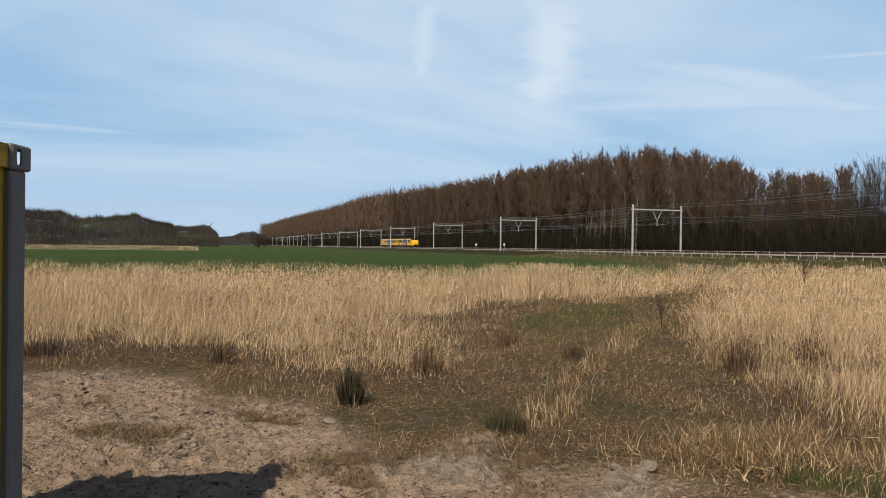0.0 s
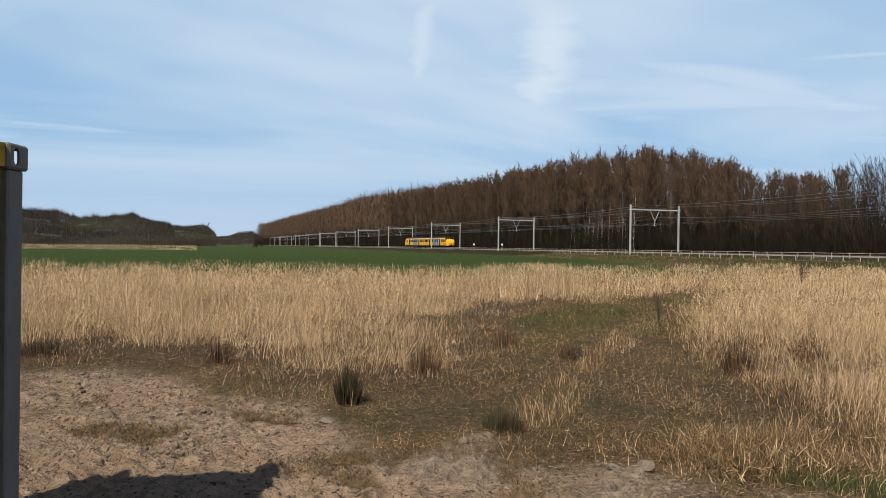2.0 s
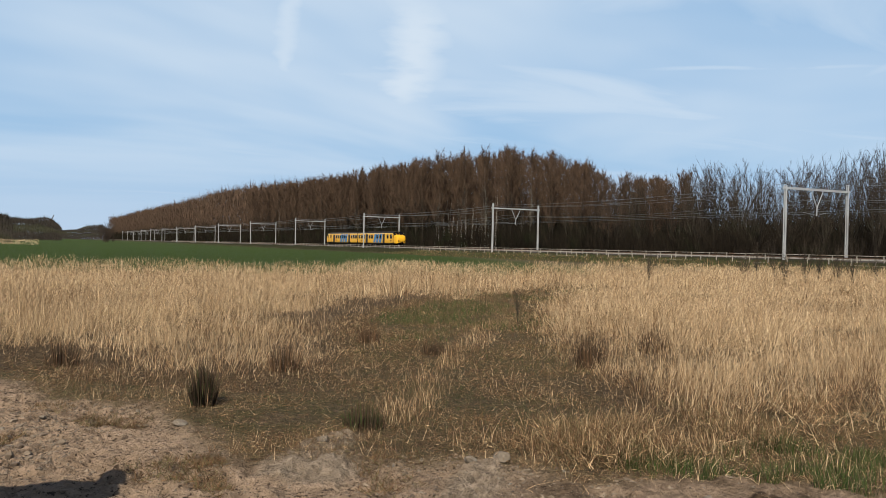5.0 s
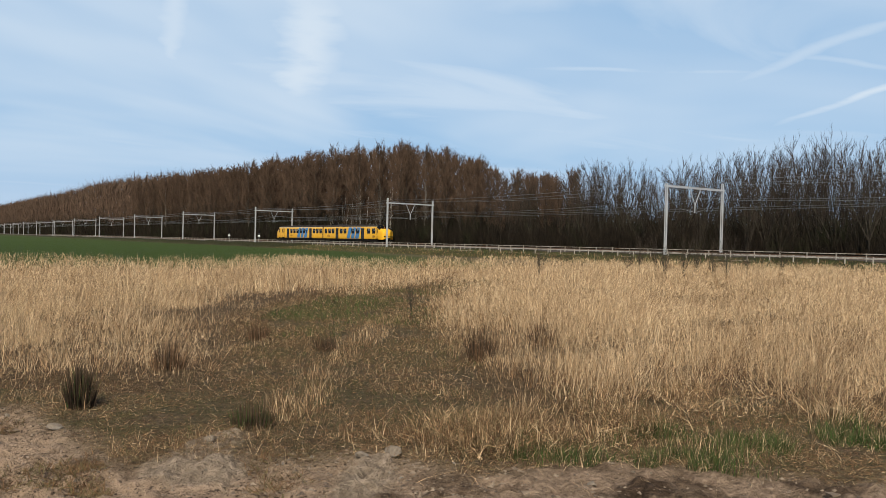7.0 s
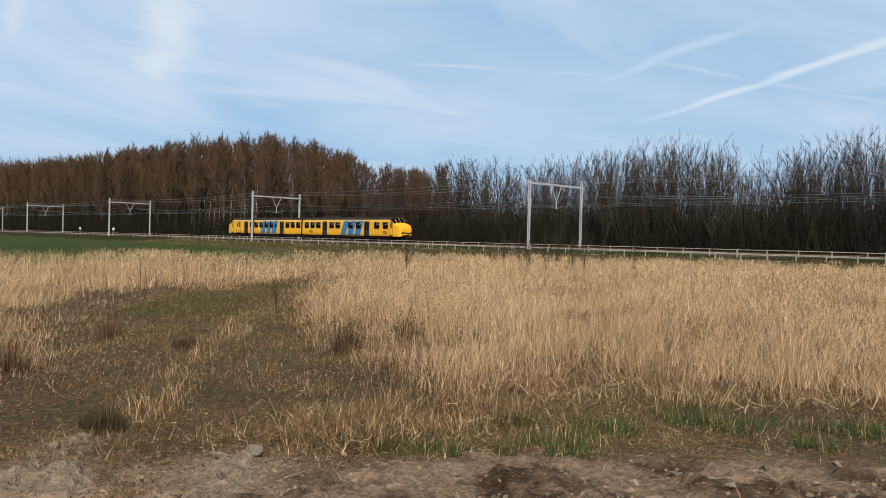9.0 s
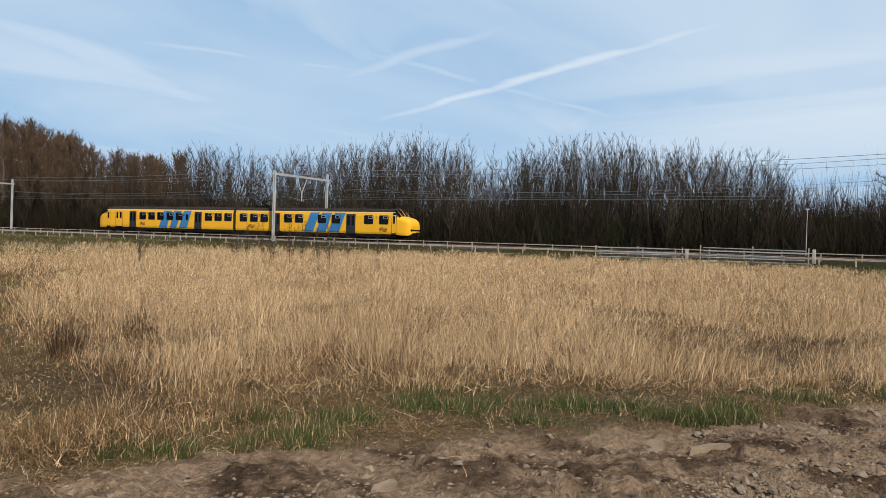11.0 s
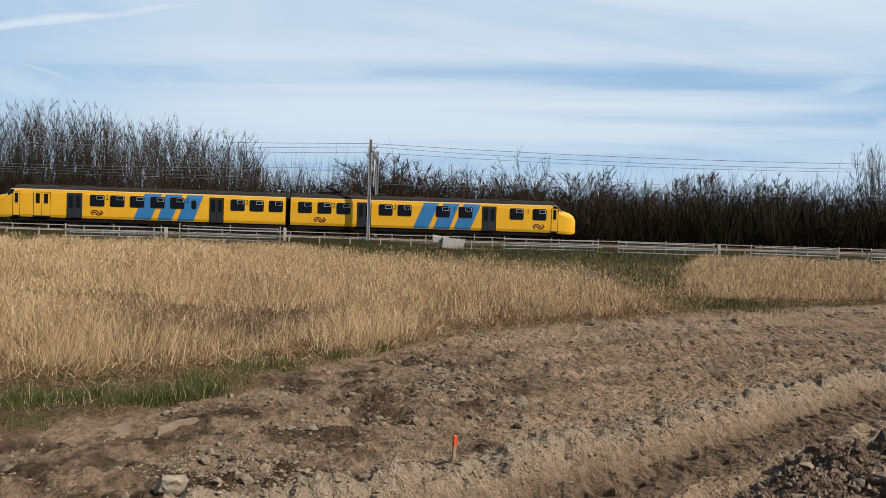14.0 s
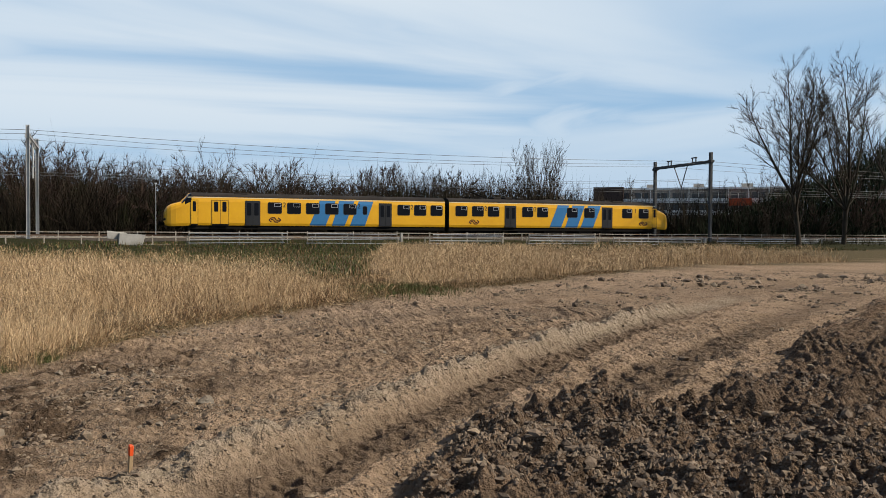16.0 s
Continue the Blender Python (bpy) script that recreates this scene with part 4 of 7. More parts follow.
def railcar(label, nose, windows, smalls, doors, outlines, blues, emblems, numerals, with_pantograph):
    """nose: +1 at the +x end, -1 at the -x end; places along the car in metres from its middle."""
    root = tagged(new("railcar"), label, "train", "railcars of the train")
    H = 13.035
    rings = []
    cab = [(2.45, 1.42, 0.85, 2.9, 3.75), (2.2, 1.415, 0.84, 2.88, 3.72), (2.0, 1.41, 0.83, 2.82, 3.60), (1.65, 1.39, 0.80, 2.62, 3.20),
           (1.38, 1.37, 0.78, 2.45, 2.90), (0.9, 1.32, 0.76, 2.28, 2.80), (0.5, 1.23, 0.75, 2.10, 2.66), (0.22, 1.10, 0.80, 1.9, 2.46),
           (0.06, 0.94, 0.90, 1.7, 2.18), (0.0, 0.7, 1.05, 1.55, 1.92)]
    plain = [(-H + 0.22) + k * (2 * H - 2.67) / 12 for k in range(13)]
    for x in plain:
        rings.append((x, section(1.42, 0.85, 2.9, 3.75)))
    for d, w, b_, sh, tp in cab[1:]:
        rings.append((H - d, section(w, b_, sh, tp)))
    if nose < 0:
        rings = [(-x, s) for x, s in rings[::-1]]
    body, roof, screen = bmesh.new(), bmesh.new(), bmesh.new()

    def pick(x, z):
        d = H - x * nose
        if 1.3 < d < 2.12 and 2.70 < z < 3.64:
            return screen
        if z > 3.33 and d > 1.9:
            return roof
        return body
    shell(pick, rings)
    # closing wall at the inner end, tip plate at the nose
    for k, bmx in ((0, body if nose < 0 else roof), (-1, roof if nose < 0 else body)):
        x, s = rings[k]
        bmx.faces.new([bmx.verts.new((x, y, z)) for y, z in (s if k == 0 else s[::-1])])
    for bmx in (body, roof, screen):
        bmesh.ops.recalc_face_normals(bmx, faces=bmx.faces)
    bo = part("body", body, YELLOW, root, "bright yellow painted steel body")
    for p in bo.data.polygons:
        p.use_smooth = False
    rf = part("roof", roof, ROOF, root, "sooty dark grey roof")
    ws = part("windscreen", screen, GLASS_DARK, root)
    # ridge posts of the windscreen
    for y in (-0.02, -0.78, 0.78):
        bm = bmesh.new()
        tube(bm, (nose * (H - 2.1), y * 1.02, 3.66 - abs(y) * 0.10), (nose * (H - 1.36), y, 2.90 - abs(y) * 0.08), 0.035, 0.035, 5)
        part("screen_post", bm, YELLOW, ws)
    # cream line under the roof, skirt line
    bm = bmesh.new()
    xa, xb = sorted((-nose * (H - 0.22), nose * (H - 1.9)))
    for s_, z0_, z1_ in ((1, 3.25, 3.30), (-1, 3.25, 3.30)):
        vs = [bm.verts.new((x, s_ * (side_y(z) + 0.006), z)) for x, z in ((xa, z0_), (xb, z0_), (xb, z1_), (xa, z1_))]
        bm.faces.new(vs)
    part("gutter_line", bm, WHITE_LINE, root)
    bm = bmesh.new()
    box(bm, xa, xb, -1.30, 1.30, 0.52, 0.86)
    part("underframe", bm, UNDER, root)
    for x, w in ((-4.4, 1.8), (-1.2, 2.2), (2.6, 1.6), (5.0, 1.2)):
        boxed("equipment_box", (x - w / 2, x + w / 2, -1.22, 1.22, 0.22, 0.56), UNDER, root, bevel=0.03)
    for x in (-9.0, 9.0):
        bogie(root, x)
    for x in windows:
        train_window(root, x)
    for x in smalls:
        train_window(root, x, 0.45, 1.95, 2.75, True)
    for x0, x1 in doors:
        sliding_doors(root, x0, x1)
    for x0, x1, dbl in outlines:
        outline_door(root, x0, x1, dbl, "luggage_door" if dbl else "cab_door")
    for bl, br, tl, tr in blues:
        bm = bmesh.new()
        side_sheet(bm, (bl, br), (tl, tr), 0.90, 3.20, 0.005)
        part("blue_band", bm, BLUE, root, "slanted light blue painted band")
    for x, z in emblems:
        emblem(root, x, z)
    for text, x, z in numerals:
        numeral(root, text, x, z)
    # lamps, coupler and buffers on the nose
    for y in (-0.85, 0.85):
        bm = bmesh.new()
        tube(bm, (nose * (H - 0.30), y, 1.36), (nose * (H - 0.02), y, 1.36), 0.14, 0.14, 12, True)
        lamp_ = part("headlight", bm, RUBBER, root)
        bm = bmesh.new()
        tube(bm, (nose * (H - 0.02), y, 1.36), (nose * (H + 0.01), y, 1.36), 0.11, 0.09, 12, True)
        part("lens", bm, LAMP_GLASS if nose > 0 else TAIL_RED, lamp_)
    bm = bmesh.new()
    tube(bm, (nose * (H - 0.5), 0, 1.0), (nose * (H + 0.35), 0, 1.0), 0.12, 0.12, 10, True)
    box(bm, nose * (H + 0.2), nose * (H + 0.42), -0.2, 0.2, 0.82, 1.16, 0.03)
    part("coupler", bm, UNDER, root)
    bm = bmesh.new()
    xa, xb = sorted((nose * (H - 0.42), nose * (H + 0.025)))
    box(bm, xa, xb, -0.98, 0.98, 1.24, 1.47, 0.05)
    part("bumper_slot", bm, UNDER, root, "dark slot across the nose")
    # bellows between the cars
    bm = bmesh.new()
    box(bm, -nose * (H - 0.22), -nose * H, -0.85, 0.85, 1.0, 3.2, 0.03)
    part("gangway_bellows", bm, UNDER, root)
    # roof ventilators
    for x in (-8.6, -4.9, -1.3, 2.3, 5.8):
        boxed("roof_vent", (x - 0.45, x + 0.45, -0.3, 0.3, 3.68, 3.84), ROOF, root, bevel=0.05)
    boxed("roof_duct", (nose * 6.6 - 0.6, nose * 6.6 + 0.6, -1.0, -0.45, 3.58, 3.76), ROOF, root, bevel=0.05)
    if with_pantograph:
        pan = tagged(new("pantograph"), "dark raised pantograph")
        pan.parent = root
        xo = -9.4
        bm = bmesh.new()
        for y in (-0.55, 0.55):
            box(bm, xo - 1.1, xo + 1.1, y - 0.04, y + 0.04, 3.86, 3.94)
            for x in (-0.9, 0.9):
                tube(bm, (xo + x, y, 3.66), (xo + x, y, 3.88), 0.07, 0.05, 8, True)
        box(bm, xo - 1.0, xo - 0.92, -0.6, 0.6, 3.86, 3.94)
        box(bm, xo + 0.92, xo + 1.0, -0.6, 0.6, 3.86, 3.94)
        part("base_frame", bm, UNDER, pan)
        bm = bmesh.new()
        tube(bm, (xo + 0.8, 0, 3.95), (xo - 0.55, 0, 4.4), 0.085, 0.065, 6)
        tube(bm, (xo + 0.55, 0, 3.93), (xo - 0.45, 0, 4.33), 0.025, 0.025, 5)
        part("lower_arm", bm, UNDER, pan)
        bm = bmesh.new()
        for y in (-0.35, 0.35):
            tube(bm, (xo - 0.55, y * 0.3, 4.4), (xo + 0.55, y, 4.68), 0.045, 0.04, 5)
        part("upper_arm", bm, UNDER, pan)
        bm = bmesh.new()
        for x in (0.42, 0.68):
            tube(bm, (xo + x, -0.95, 4.62), (xo + x, -0.55, 4.74), 0.025, 0.025, 5)
            tube(bm, (xo + x, -0.55, 4.74), (xo + x, 0.55, 4.74), 0.025, 0.025, 5)
            tube(bm, (xo + x, 0.55, 4.74), (xo + x, 0.95, 4.62), 0.025, 0.025, 5)
        part("contact_strip", bm, UNDER, pan)
        for k in range(3):
            boxed("resistor_box", (xo + 1.7 + k * 1.3, xo + 2.5 + k * 1.3, -0.55, 0.55, 3.70, 3.95), ROOF, root, bevel=0.05)
    return root


def front_x(d):  # metres behind the train's tip -> place along the front car
    return 13.035 - d


def rear_x(d):
    return 13.035 - (d - 26.07)


front_car = railcar("yellow railcar with slanted blue bands and raised pantograph", 1,
                    [front_x(d) for d in (24.55, 22.8, 21.1, 17.3, 15.6, 12.15, 10.1, 5.47, 3.4)], [],
                    [(front_x(19.84), front_x(18.63)), (front_x(8.56), front_x(7.34))], [(front_x(2.30), front_x(1.74), False)],
                    [[front_x(d) for d in q] for q in ((14.8, 13.45, 13.85, 12.5), (12.98, 11.55, 12.1, 10.65), (11.15, 9.65, 10.25, 8.7))],
                    [(front_x(23.2), 1.38), (front_x(3.45), 1.36)],
                    [("2", front_x(21.95), 2.72), ("2", front_x(16.45), 2.72), ("1", front_x(11.12), 2.72), ("1", front_x(4.44), 2.72)], True)
rear_car = railcar("yellow railcar with slanted blue bands and luggage doors", -1,
                   [rear_x(d) for d in (42.8, 41.07, 39.35, 37.57, 35.85, 30.55, 28.87, 27.17)], [rear_x(34.4)],
                   [(rear_x(45.38), rear_x(44.12)), (rear_x(33.0), rear_x(31.8))], [(rear_x(49.99), rear_x(49.43), False), (rear_x(48.24), rear_x(46.84), True)],
                   [[rear_x(d) for d in q] for q in ((39.65, 38.15, 38.7, 37.2), (37.55, 36.35, 36.88, 35.4), (35.85, 34.4, 35.0, 33.57))],
                   [(rear_x(42.8), 1.38)],
                   [("2", rear_x(41.94), 2.72), ("2", rear_x(29.72), 2.72), ("2", rear_x(34.98), 2.72)], False)


# ---- trees and woods ----
def tubes(segs, sides):
    """Vectorised tapered tubes from rows of ax ay az bx by bz ra rb."""
    q = np.array(segs, float)
    a, b, ra, rb = q[:, :3], q[:, 3:6], q[:, 6], q[:, 7]
    d = b - a
    d /= np.maximum(np.linalg.norm(d, axis=1, keepdims=True), 1e-9)
    ref = np.where(np.abs(d[:, 2:3]) > 0.9, np.array([[1.0, 0, 0]]), np.array([[0, 0, 1.0]]))
    u = np.cross(d, ref)
    u /= np.linalg.norm(u, axis=1, keepdims=True)
    v = np.cross(d, u)
    rings = []
    for c, r in ((a, ra), (b, rb)):
        for k in range(sides):
            t = 2 * math.pi * k / sides
            rings.append(c + r[:, None] * (u * math.cos(t) + v * math.sin(t)))
    V = np.stack(rings, 1).reshape(-1, 3)
    base = np.arange(len(q))[:, None, None] * 2 * sides
    F = np.array([(k, (k + 1) % sides, sides + (k + 1) % sides, sides + k) for k in range(sides)])
    return V, (base + F[None]).reshape(-1, 4)


def slivers(roots, tips, width, rng):
    """Fine twigs, each one narrow triangle."""
    roots, tips = np.asarray(roots, float), np.asarray(tips, float)
    side = rng.normal(size=roots.shape)
    d = tips - roots
    side = np.cross(d, side)
    side /= np.maximum(np.linalg.norm(side, axis=1, keepdims=True), 1e-9)
    w = np.broadcast_to(np.asarray(width, float), (len(roots),))[:, None]
    V = np.stack([roots - side * w / 2, roots + side * w / 2, tips], 1).reshape(-1, 3)
    return V, np.arange(len(V)).reshape(-1, 3)


def grow(rng, height, kind, n_twigs, twig_len, trunk_r, limbs=6, stems=1, fork=0.3, tilt=(8, 30), side=(0.16, 0.30), upright=0.6, levels=2, spray=0.25, bushy=1.0, wander=0.055):
    """A bare tree: wood as tapered pieces, and fine twigs. kind: 'mast' has one straight stem with steep side branches, 'fan' forks into rising limbs."""
    wood, carriers = [], []

    def unit(v):
        return v / np.linalg.norm(v)

    def away(d, deg):
        """A direction that leaves d by so many degrees, at a random turn."""
        r = unit(np.cross(d, rng.normal(size=3)))
        a = radians(deg)
        return unit(d * math.cos(a) + r * math.sin(a))

    def limb(p, d, length, r0, r1, n, wander, rise):
        pts, dirs, d = [p], [d], d
        for k in range(n):
            d = unit(d + rng.normal(size=3) * wander + np.array([0, 0, rise]))
            q = p + d * length / n
            ra, rb = r0 + (r1 - r0) * k / n, r0 + (r1 - r0) * (k + 1) / n
            wood.append((*p, *q, ra, rb))
            p = q
            pts.append(p), dirs.append(d)
        return pts, dirs

    def dress(pts, dirs, length, r, level, start=0.25):
        """Side branches along a limb, shorter towards its tip."""
        n = len(pts) - 1
        for k in range(n):
            f = (k + 0.5) / n
            carriers.append((pts[k], pts[k + 1], dirs[k + 1]))
            if f < start or level == 0:
                continue
            for _ in range(2 if level > 1 else 1):
                q = pts[k] + (pts[k + 1] - pts[k]) * rng.random()
                ln = length * rng.uniform(*side) * (1.25 - 0.75 * f) * (1.0 if level > 1 else 0.9)
                pp, dd = limb(q, away(dirs[k + 1], rng.uniform(20, 42)), ln, r * (1 - f) * 0.5 + 0.012, 0.008, 3, 0.07, 0.10 * upright)
                dress(pp, dd, ln * 1.3, r * 0.4, level - 1, 0.1)

    for st in range(stems):
        base = np.array([rng.normal() * 0.35 * (stems > 1), rng.normal() * 0.35 * (stems > 1), -0.3])
        d0 = away(np.array([0, 0, 1.0]), rng.uniform(0, 3) if stems == 1 else rng.uniform(3, 14))
        r = trunk_r / math.sqrt(stems)
        if kind == "mast":
            pts, dirs = limb(base, d0, height, r, 0.02, 12, 0.02, 0.02)
            for k in range(3, 12):
                f = k / 12
                for _ in range(9):
                    q = pts[k] + (pts[k + 1] - pts[k]) * rng.random() if k < 12 else pts[k]
                    ln = height * (0.09 + 0.17 * math.sin(math.pi * min(1, 0.22 + 0.78 * f)) ** 0.8) * rng.uniform(0.6, 1.15) * bushy
                    pp, dd = limb(q, away(d0, rng.uniform(16, 44)), ln, r * (1 - f) * 0.3 + 0.012, 0.008, 3, 0.05, 0.08)
                    dress(pp, dd, ln, 0.02, 1, 0.2)
        else:
            pts, dirs = limb(base, d0, height * fork, r, r * 0.8, 3, 0.05, 0.05)
            n = limbs
            for k in range(n):
                lean_ = tilt[0] + (tilt[1] - tilt[0]) * ((k + rng.random()) / n)
                ln = height * (1 - fork) * rng.uniform(0.9, 1.04) * (1.0 - 0.22 * (lean_ / 45.0) ** 1.5)
                pp, dd = limb(pts[-1] if k % 3 else pts[-2], away(d0, lean_), ln, r * rng.uniform(0.45, 0.7), 0.014, 7, wander, 0.035 * upright)
                dress(pp, dd, ln, r * 0.45, levels, 0.12)
            for k in range(3):
                ln = height * rng.uniform(0.14, 0.26)
                pp, dd = limb(pts[1 + k % 2], away(d0, rng.uniform(35, 60)), ln, r * 0.25, 0.01, 4, 0.08, 0.08)
                dress(pp, dd, ln, r * 0.2, 1, 0.2)
    pick = rng.integers(0, len(carriers), n_twigs)
    f = rng.uniform(0, 1, n_twigs)
    P, Q, D = (np.array([carriers[i][j] for i in pick]) for j in range(3))
    roots = P + (Q - P) * f[:, None]
    out = roots - np.array([0, 0, height * 0.42])
    out /= np.maximum(np.linalg.norm(out, axis=1, keepdims=True), 1e-6)
    dirs = D * 0.8 + out * spray + rng.normal(size=D.shape) * 0.27 + np.array([0, 0, 0.2 * upright])
    dirs /= np.linalg.norm(dirs, axis=1, keepdims=True)
    tips = roots + dirs * (twig_len * rng.uniform(0.45, 1.2, n_twigs))[:, None]
    f = height / np.percentile(tips[:, 2], 99)
    wood = [(*(np.array(w[:6]) * f), w[6], w[7]) for w in wood]
    return wood, roots * f, tips * f


def tree_proto(name, label, category, group, rng_seed, wood_mat, twig_mat, twig_w, sides=4, **kw):
    rng = np.random.default_rng(rng_seed)
    wood, roots, tips = grow(rng, **kw)
    root = tagged(new(name), label, category, group)
    trunk = [w for w in wood if w[6] > 0.028]
    rest = [w for w in wood if w[6] <= 0.028]
    V, F = tubes(trunk, sides)
    mesh_from("trunk", V, F, [wood_mat], root, smooth=True)
    V, F = slivers(roots, tips, twig_w * rng.uniform(0.7, 1.3, len(roots)), rng)
    if rest:
        V2, Q = tubes([(*r[:6], max(r[6], 0.010), max(r[7], 0.008)) for r in rest], 3)
        F2 = np.concatenate([Q[:, [0, 1, 2]], Q[:, [0, 2, 3]]])
        V, F = np.concatenate([V, V2]), np.concatenate([F, F2 + len(V)])
    mesh_from("crown", V, F, [twig_mat], root)
    return root


protos = {"poplar": [], "bare": [], "shrub": [], "birch": []}
for k in range(6):
    protos["poplar"].append(tree_proto("poplar_tree", "tall bare brown poplar in a plantation row", "tree", "poplar plantation", 100 + k, BARK if k else BARK_PALE, TWIG_BROWN, 0.024, 3,
                                       height=20.0, kind="mast", n_twigs=6500, twig_len=1.25, trunk_r=0.15, upright=1.5, side=(0.25, 0.4), spray=0.05))
for k in range(8):
    protos["bare"].append(tree_proto("bare_tree", "leafless grey-brown tree behind the railway", "tree", "trees behind the railway", 200 + k, BARK, TWIG_GREY, 0.0125, 3,
                                     height=16.0, kind="fan", n_twigs=3600, twig_len=0.8, trunk_r=0.17, limbs=(8, 10, 7, 9)[k % 4], fork=(0.20, 0.10, 0.28, 0.14)[k % 4], tilt=(2, (30, 24, 38, 32)[k % 4]),
                                     side=(0.18, 0.34), upright=1.1, spray=0.3, wander=0.04))
for k in range(5):
    protos["shrub"].append(tree_proto("leafless_shrub", "dense leafless shrub behind the railway", "shrub", "shrubs behind the railway", 300 + k, BARK, TWIG_GREY if k % 2 else TWIG_RED, 0.024, 3,
                                      height=8.0, kind="fan", n_twigs=5000, twig_len=0.55, trunk_r=0.09, limbs=12, fork=0.05, tilt=(6, 46), wander=0.085, upright=0.4))
for k in range(3):
    protos["birch"].append(tree_proto("birch_tree", "slender pale-stemmed birch before the poplars", "tree", "birches before the plantation", 350 + k, BIRCH_BARK, TWIG_BROWN, 0.014, 4,
                                      height=14.0, kind="mast", n_twigs=1500, twig_len=0.9, trunk_r=0.10, upright=1.2, side=(0.2, 0.35), spray=0.1, bushy=0.55))
used = set()
rng_place = np.random.default_rng(7)


def plant(kind, x, y, height, z=0.0, wide=1.0):
    k = int(rng_place.integers(0, len(protos[kind])))
    src = protos[kind][k]
    base = {"poplar": 20.0, "bare": 16.0, "shrub": 8.0, "birch": 14.0}[kind]
    f = height / base
    turn = float(rng_place.uniform(0, 360))
    if src in used:
        ob = copy_thing(src, pose(float(x), float(y), float(z), 0, 0, turn))
    else:
        ob = src
        used.add(src)
        ob.matrix_basis = pose(float(x), float(y), float(z), 0, 0, turn)
    ob.scale = (f * wide, f * wide, f)
    return ob


def at_bearing(az, aside):
    ss = np.arange(-1200, 400, 1.0)
    x, y = on_line(ss, aside)
    b = np.degrees(np.unwrap(np.arctan2(x, y)))
    s = np.interp(az, b, ss)
    x, y = on_line(s, aside)
    return float(x), float(y), float(s)


# poplar plantation behind the line
for row in range(5):
    aside = -17 - row * 5.5
    for s in np.arange(-270, 30, 5.2):
        jx, jy = rng_place.normal(0, 1.2, 2)
        x, y = on_line(s + jx, aside + jy)
        if math.degrees(math.atan2(float(x), float(y))) > 27.5:
            continue
        az_ = math.degrees(math.atan2(float(x), float(y)))
        cap = 1.6 + math.hypot(x, y) * math.tan(radians(float(np.interp(az_, [-6, -3.5, -1.4, 0.6, 2.7, 4.8, 6.8, 8.8, 10.8, 12.8, 16, 20.4, 21.2, 22.5, 27.5], [3.4, 3.83, 4.11, 4.75, 5.18, 5.65, 6.1, 6.5, 6.75, 7.0, 6.85, 6.2, 5.6, 5.2, 5.3]))))
        plant("poplar", x, y, min(27.5, cap) * float(np.clip(rng_place.normal(0.985, 0.035), 0.9, 1.04)), 0.3)
for az in np.arange(9.6, 14.0, 0.17):
    x, y, s = at_bearing(az + rng_place.normal(0, 0.12), -20.0 + rng_place.normal(0, 2.0))
    plant("birch", x, y, float(rng_place.uniform(13.0, 18.0)), 0.3)
# trees of mixed height right of it
CREST = [(20.5, 6.0), (22.5, 5.2), (25, 5.4), (27, 5.6), (29, 6.6), (31.6, 6.3), (32.6, 4.8), (34.5, 6.3), (37, 7.2), (40, 7.3), (44, 7.6), (47, 7.6), (48.2, 5.4),
         (49.6, 6.9), (52, 7.6), (56, 8.1), (58.6, 7.9), (59.4, 7.2), (61, 7.9), (64, 7.5), (66, 7.0), (68.5, 6.0), (70, 4.4)]
CREST_E = [(75, 4.8), (78, 5.9), (80, 4.8), (84, 5.0), (86, 4.5), (90, 4.3), (92.8, 5.4), (95, 4.7), (97.6, 4.4), (100.4, 5.5), (102.5, 4.0), (105.4, 5.1), (108, 4.6), (110, 4.2), (114, 3.2)]


def crest_height(crest, az, x, y):
    return 1.6 + math.hypot(x, y) * math.tan(radians(float(np.interp(az, *zip(*crest)))))


for row in range(3):
    for az in np.arange(21.5 + row * 0.4, 69.6, 1.2):
        a_ = az + rng_place.normal(0, 0.25)
        x, y, s = at_bearing(a_, -17 - row * 6 + rng_place.normal(0, 1))
        h = crest_height(CREST, a_, x, y) * rng_place.uniform(0.84, 1.0) * (1 if row < 2 else 0.92)
        plant("bare", x, y, h, 0.3, 0.95)
for row in range(4):
    for az in np.arange(76 + row * 0.3, 113.5, 1.7):
        a_ = az + rng_place.normal(0, 0.3)
        x, y, s = at_bearing(a_, -20 - row * 9 + rng_place.normal(0, 1))
        h = crest_height(CREST_E, a_, x, y) * rng_place.uniform(0.72, 1.0)
        plant("shrub" if rng_place.random() < 0.45 else "bare", x, y, h, 0.2, 1.35)
for az, el, aside in ((88.0, 6.3, -26), (110.6, 6.5, -36), (112.0, 6.5, -38), (111.2, 6.2, -34), (112.8, 3.6, -30), (113.4, 3.2, -24), (114.2, 3.4, -28), (114.9, 3.0, -22), (71.3, 4.6, -40), (74.6, 4.2, -24), (115.6, 3.4, -18), (117.8, 4.0, -20), (119.6, 2.9, -14), (121.4, 3.2, -16), (123.2, 3.8, -14)):
    x, y, s = at_bearing(az, aside)
    plant("bare", x, y, 1.6 + math.hypot(x, y) * math.tan(radians(el)), 0.2, 1.0)


